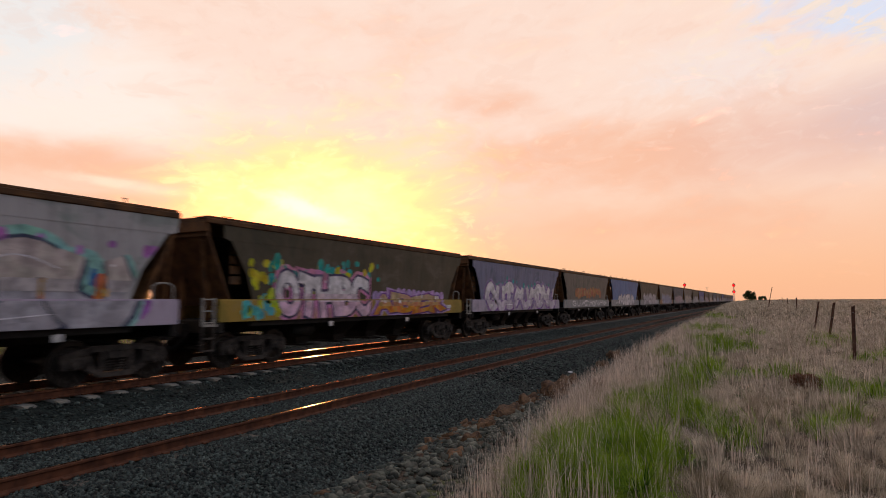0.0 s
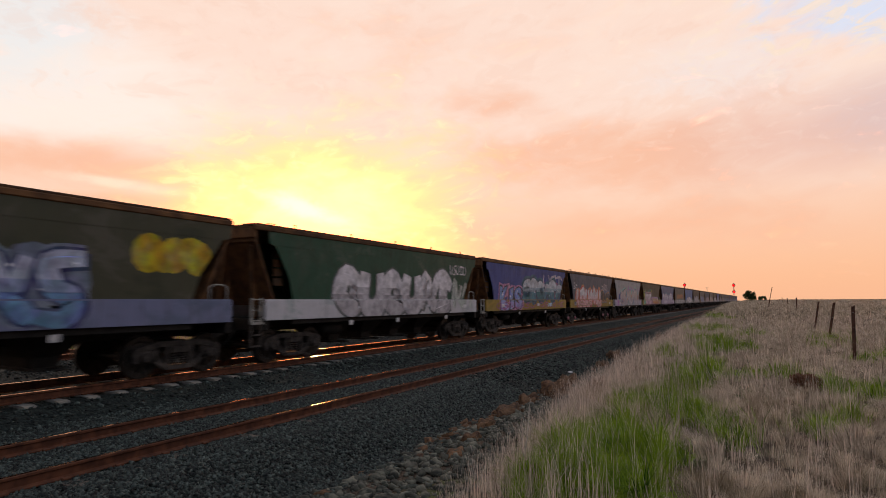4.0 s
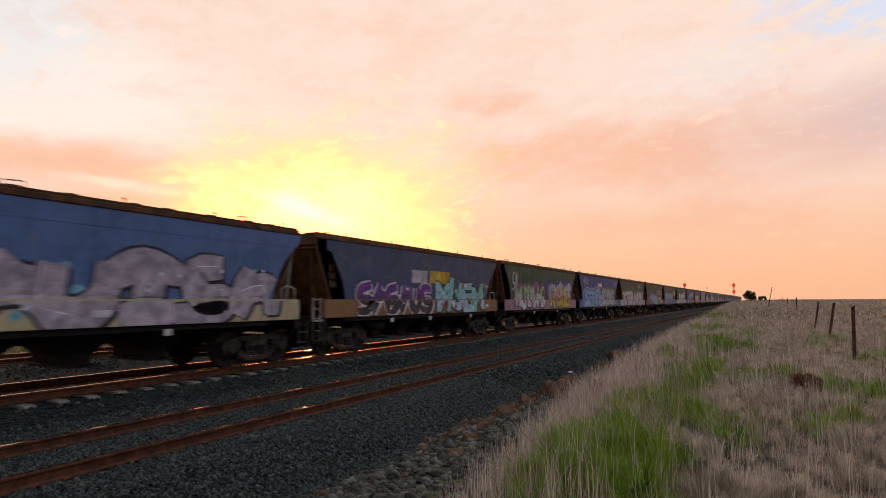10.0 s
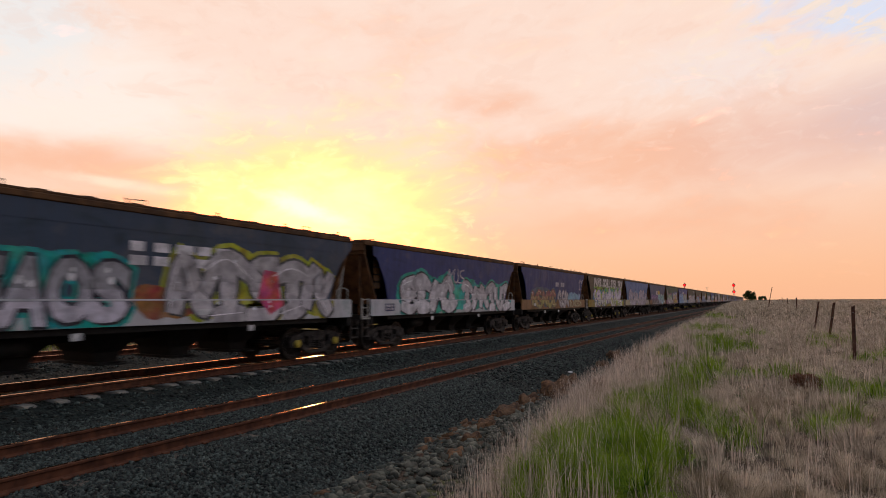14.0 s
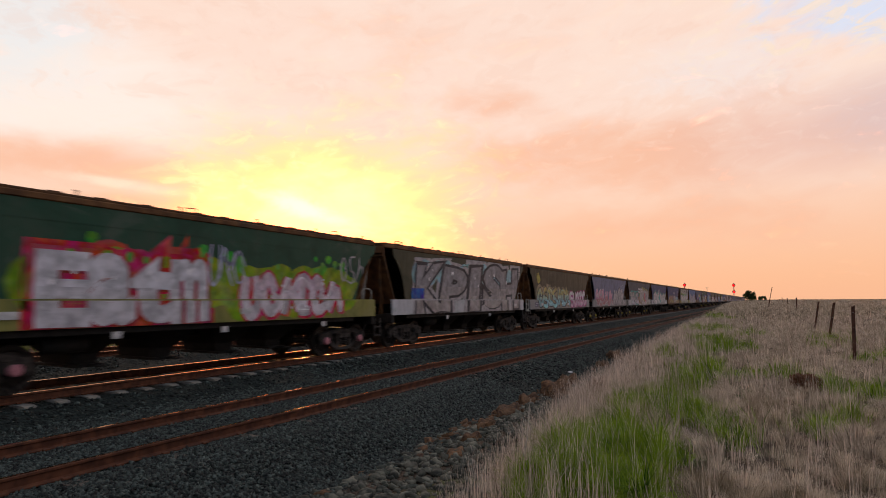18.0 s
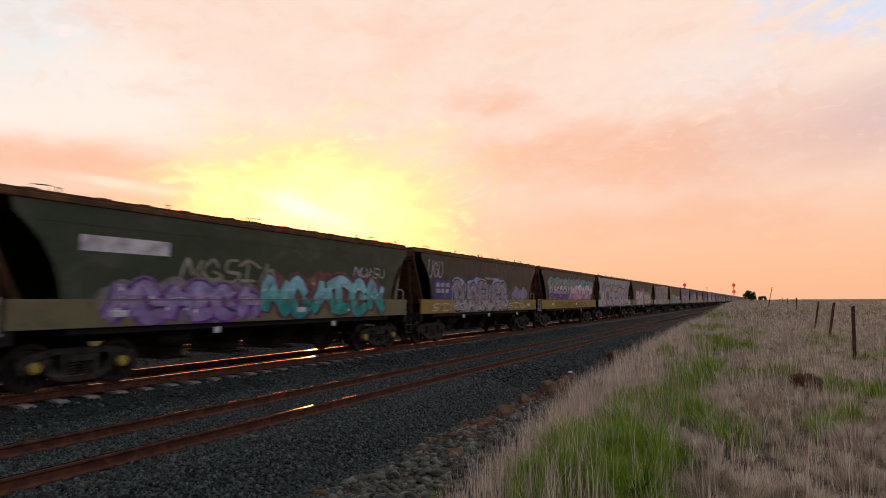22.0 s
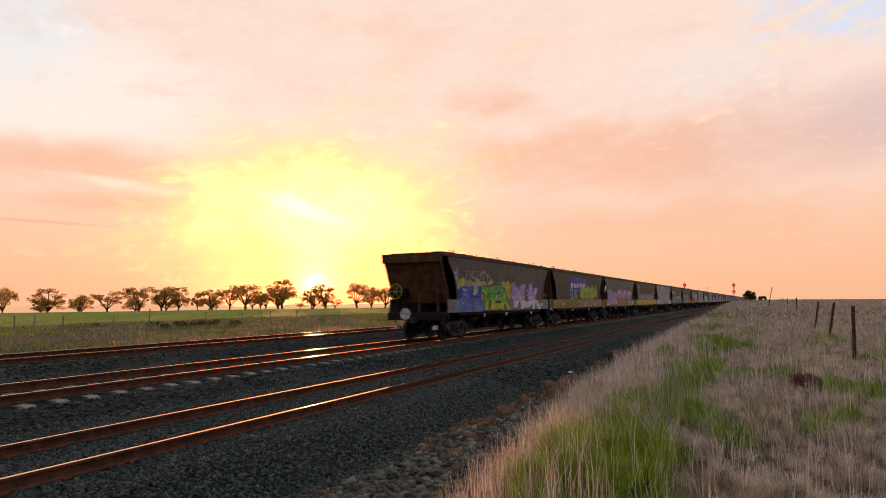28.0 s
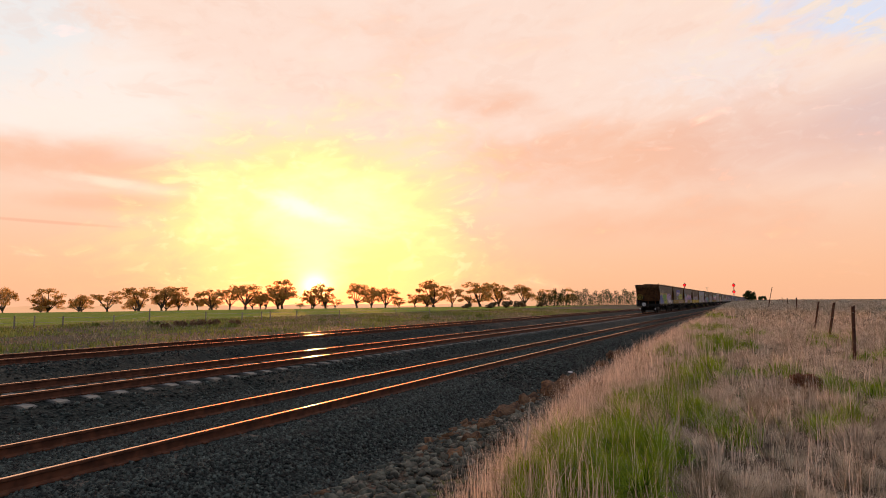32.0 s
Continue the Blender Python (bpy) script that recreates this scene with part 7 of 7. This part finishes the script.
fence_run("boundary_fence", ((1.86, 5.0, 1.45, 0.0, 0.0), (2.0, 12.0, 1.42, 0.02, 0.03), (2.13, 19.11, 1.50, 0.0, 0.02), (2.27, 27.41, 1.50, 0.0, 0.17), (2.36, 35.43, 1.46, 0.0, 0.17),
                             (2.69, 58.28, 1.35, 0, 0.0), (3.03, 86.89, 0.95, 0, 0.0), (3.11, 109.67, 0.8, 0, 0.0), (3.2, 126.75, 0.6, 0, 0.02)),
          POST, "leaning rusty steel fence posts with slack wires in dry grass", 0.024, (0.35, 0.62, 0.88), 0.003)
fence_run("paddock_fence", ((-46.5, 20.1, 0.95, 0, 0), (-46.5, 23.0, 1.0, 0.03, 0), (-46.5, 24.3, 0.95, 0, 0), (-46.5, 26.3, 0.9, -0.02, 0), (-46.5, 30.3, 0.9, -0.02, 0), (-46.5, 33.5, 1.35, -0.02, 0), (-45.5, 38.6, 1.0, 0.03, 0), (-44.9, 42.4, 0.9, -0.02, 0), (-44.5, 44.6, 0.95, 0, 0), (-44.4, 45.7, 1.0, 0.03, 0), (-43.9, 49.1, 0.95, 0, 0), (-43.1, 55.4, 0.95, 0, 0), (-42.1, 66.0, 1.0, 0.03, 0), (-41.5, 73.9, 1.0, 0.03, 0)),
          GREYWOOD, "grey weathered timber paddock fence with wires", 0.055, (0.5, 0.85), 0.010)
_bm = bmesh.new()
tube(_bm, [(-0.28, 0, -0.3), (-0.02, 0.0, 1.1), (0.24, 0, 2.32)], [0.05, 0.045, 0.035], 6)
_st = new("stake", finish(_bm, "stake", POST))
_st.location = (1.00, 74.46, float(ground_z(1.0, 74.46)))
tagged(_st, "thin leaning dark stake standing in the dry grass", "stake")


# ---------------------------------------------------------------- signals
def signal(x, y, heads, h, label):
    s = new("railway_signal")
    z0 = float(ground_z(x, y))
    s.location = (x, y, z0)
    tagged(s, label, "signal", group="railway signals")
    bm = box(-0.35, 0.35, -0.35, 0.35, -0.15, 0.25, 0.04)
    part("base", bm, CONCRETE, s)
    bm = bmesh.new()
    tube(bm, [(0, 0, 0.2), (0, 0, h * 0.5), (0, 0, h)], [0.085, 0.075, 0.065], 10)
    part("mast", bm, MAST, s)
    bm = bmesh.new()
    for q in (-0.17, 0.17):
        tube(bm, [(q, 0.28, 0.3), (q, 0.28, h)], 0.018, 5)
    part("ladder", bm, MAST, s)
    for z in heads:
        bm = bmesh.new()
        tube(bm, [(0, -0.13, z), (0, -0.17, z)], 0.36, 18)
        box(-0.16, 0.16, -0.12, 0.08, z - 0.35, z + 0.35, 0.03, bm)
        hd = part("signal_head", bm, MATT, s)
        bm = bmesh.new()
        seg = 16
        rings = [[bm.verts.new((0.215 * math.cos(q), yy, z + 0.215 * math.sin(q))) for q in (math.pi * (j / seg * 1.4 - 0.2) for j in range(seg + 1))] for yy in (-0.17, -0.40)]
        for j in range(seg):
            bm.faces.new((rings[0][j], rings[0][j + 1], rings[1][j + 1], rings[1][j]))
        bmesh.ops.solidify(bm, geom=bm.faces[:], thickness=0.008)
        part("hood", bm, MATT, hd)
        bm = bmesh.new()
        tube(bm, [(0, -0.17, z), (0, -0.19, z), (0, -0.20, z)], [0.20, 0.20, 0.14], 16)
        part("lamp", bm, REDLAMP, hd, "lit red signal lamp")


signal(-16.35, 158.0, (5.75,), 6.3, "single-lamp railway signal on a mast showing red")
signal(-5.75, 167.5, (4.15, 5.75), 6.3, "two-lamp railway signal on a mast showing red")
_bm = bmesh.new()
tube(_bm, [(0, 0, -0.3), (0, 0, 5), (0, 0, 9.3)], [0.13, 0.11, 0.08], 7)
box(-0.7, 0.7, -0.05, 0.05, 8.7, 8.85, 0.0, _bm)
_pl = new("line_pole", finish(_bm, "line_pole", GREYWOOD))
_pl.location = (-25.8, 361.5, float(ground_z(-25.8, 361.5)))
tagged(_pl, "thin distant timber line pole behind the tracks", "pole")


# ---------------------------------------------------------------- tail gear on the last wagon
def tail_gear(w):
    e = SILL_END["curved"]
    bm = bmesh.new()
    tube(bm, [(-0.46, e - 0.33, 1.14), (-0.46, e - 0.30, 1.14)], 0.25, 24)
    disc_ob = part("tail_disc", bm, WHITE, w, "white round tail disc")
    bm = bmesh.new()
    tube(bm, [(-0.46, e - 0.30, 0.8), (-0.46, e - 0.29, 1.5)], 0.025, 6)
    part("disc_bracket", bm, GRIME, w)
    bm = bmesh.new()
    for s in (-1, 1):
        box(-0.46 + s * 0.11 - 0.06, -0.46 + s * 0.11 + 0.06, e - 0.337, e - 0.331, 1.12, 1.16, 0.0, bm)
    part("disc_mark", bm, GRIME, disc_ob)
    bm = box(-1.40, 1.40, e - 0.30, e + 0.05, 0.86, 1.20, 0.03)
    part("end_beam", bm, GRIME, w)
    for x in (-0.98, 0.92):
        bm = bmesh.new()
        tube(bm, [(x, e - 0.30, 0.64), (x, e - 0.30, 0.90)], 0.02, 6)
        part("lamp_bracket", bm, GRIME, w)
        part("tail_lamp", box(x - 0.06, x + 0.06, e - 0.30, e + 0.02, 0.47, 0.66, 0.015), WHITE, w, "small white tail lamp")
    bm = bmesh.new()
    n = 24
    pts = [(-0.95 + 0.32 * math.cos(q), e - 0.36, 2.12 + 0.32 * math.sin(q)) for q in (2 * math.pi * j / n for j in range(n + 1))]
    tube(bm, pts, 0.028, 6, cap=False)
    for j in range(3):
        q = j * 1.047
        tube(bm, [(-0.95 - 0.32 * math.cos(q), e - 0.36, 2.12 - 0.32 * math.sin(q)), (-0.95 + 0.32 * math.cos(q), e - 0.36, 2.12 + 0.32 * math.sin(q))], 0.018, 5)
    part("handbrake_wheel", bm, YELLOW, w, "dull yellow handbrake wheel")
    bm = box(-1.42, -0.50, e - 0.30, e + 0.10, 1.86, 2.26, 0.06)
    box(-1.05, -0.85, e - 0.2, e - 0.05, 1.2, 1.9, 0.02, bm)
    part("brake_stand", bm, GRIME, w)
    # deep rear lip that overhangs the end
    bm = box(-1.47, 1.47, -0.17, -0.06, 3.34, 3.60, 0.02)
    part("end_lip", bm, RUST, w)


tail_gear(W[0])


# ---------------------------------------------------------------- what moves
# seconds and the place of the last wagon's rear end along the line
PLACE = [(0, -396.78), (1, -381.80), (2, -367.38), (3, -352.43), (6, -307.20), (7, -292.79), (8, -277.70), (9, -262.68), (10, -247.60), (11, -232.42), (12, -217.40), (13, -202.22), (14, -187.05), (17, -142.56), (18, -127.64), (19, -112.61), (20, -97.51), (21, -82.42), (22, -67.49), (23, -52.52), (24, -37.58), (25, -22.56), (28, 21.92), (29, 36.99), (30, 52.06), (31, 67.13), (32, 82.20)]


def motions():
    when, where = zip(*PLACE)
    for i, (wagon, bogies) in enumerate(TRAIN):
        walk(wagon, [(t, pose(TRACK_B, y + PITCH * i, TOP_B)) for t, y in PLACE])
        # wheels roll while they are near enough to be told apart
        t_in, t_out = (-6 - PITCH * (i + 1) - where[0]) / SPEED, (46 - PITCH * i - where[0]) / SPEED
        t_in, t_out = max(0.0, t_in), min(32.0, t_out)
        if t_out <= t_in:
            continue
        steps = range(int(t_in * FPS), int(t_out * FPS) + 1)
        start = float(np.interp(t_in, when, where))
        for b in bogies:
            for ws in [c for c in b.children if c.name.startswith("wheelset")]:
                at = ws.location.copy()
                rows = [(s / FPS, Matrix.LocRotScale(at, Euler((-(float(np.interp(s / FPS, when, where)) - start) / WHEEL_R, 0, 0)), None)) for s in steps]
                if t_in > 0:
                    rows = [(0.0, rows[0][1])] + rows
                if t_out < 32:
                    rows = rows + [(32.0, rows[-1][1])]
                walk(ws, rows)


motions()
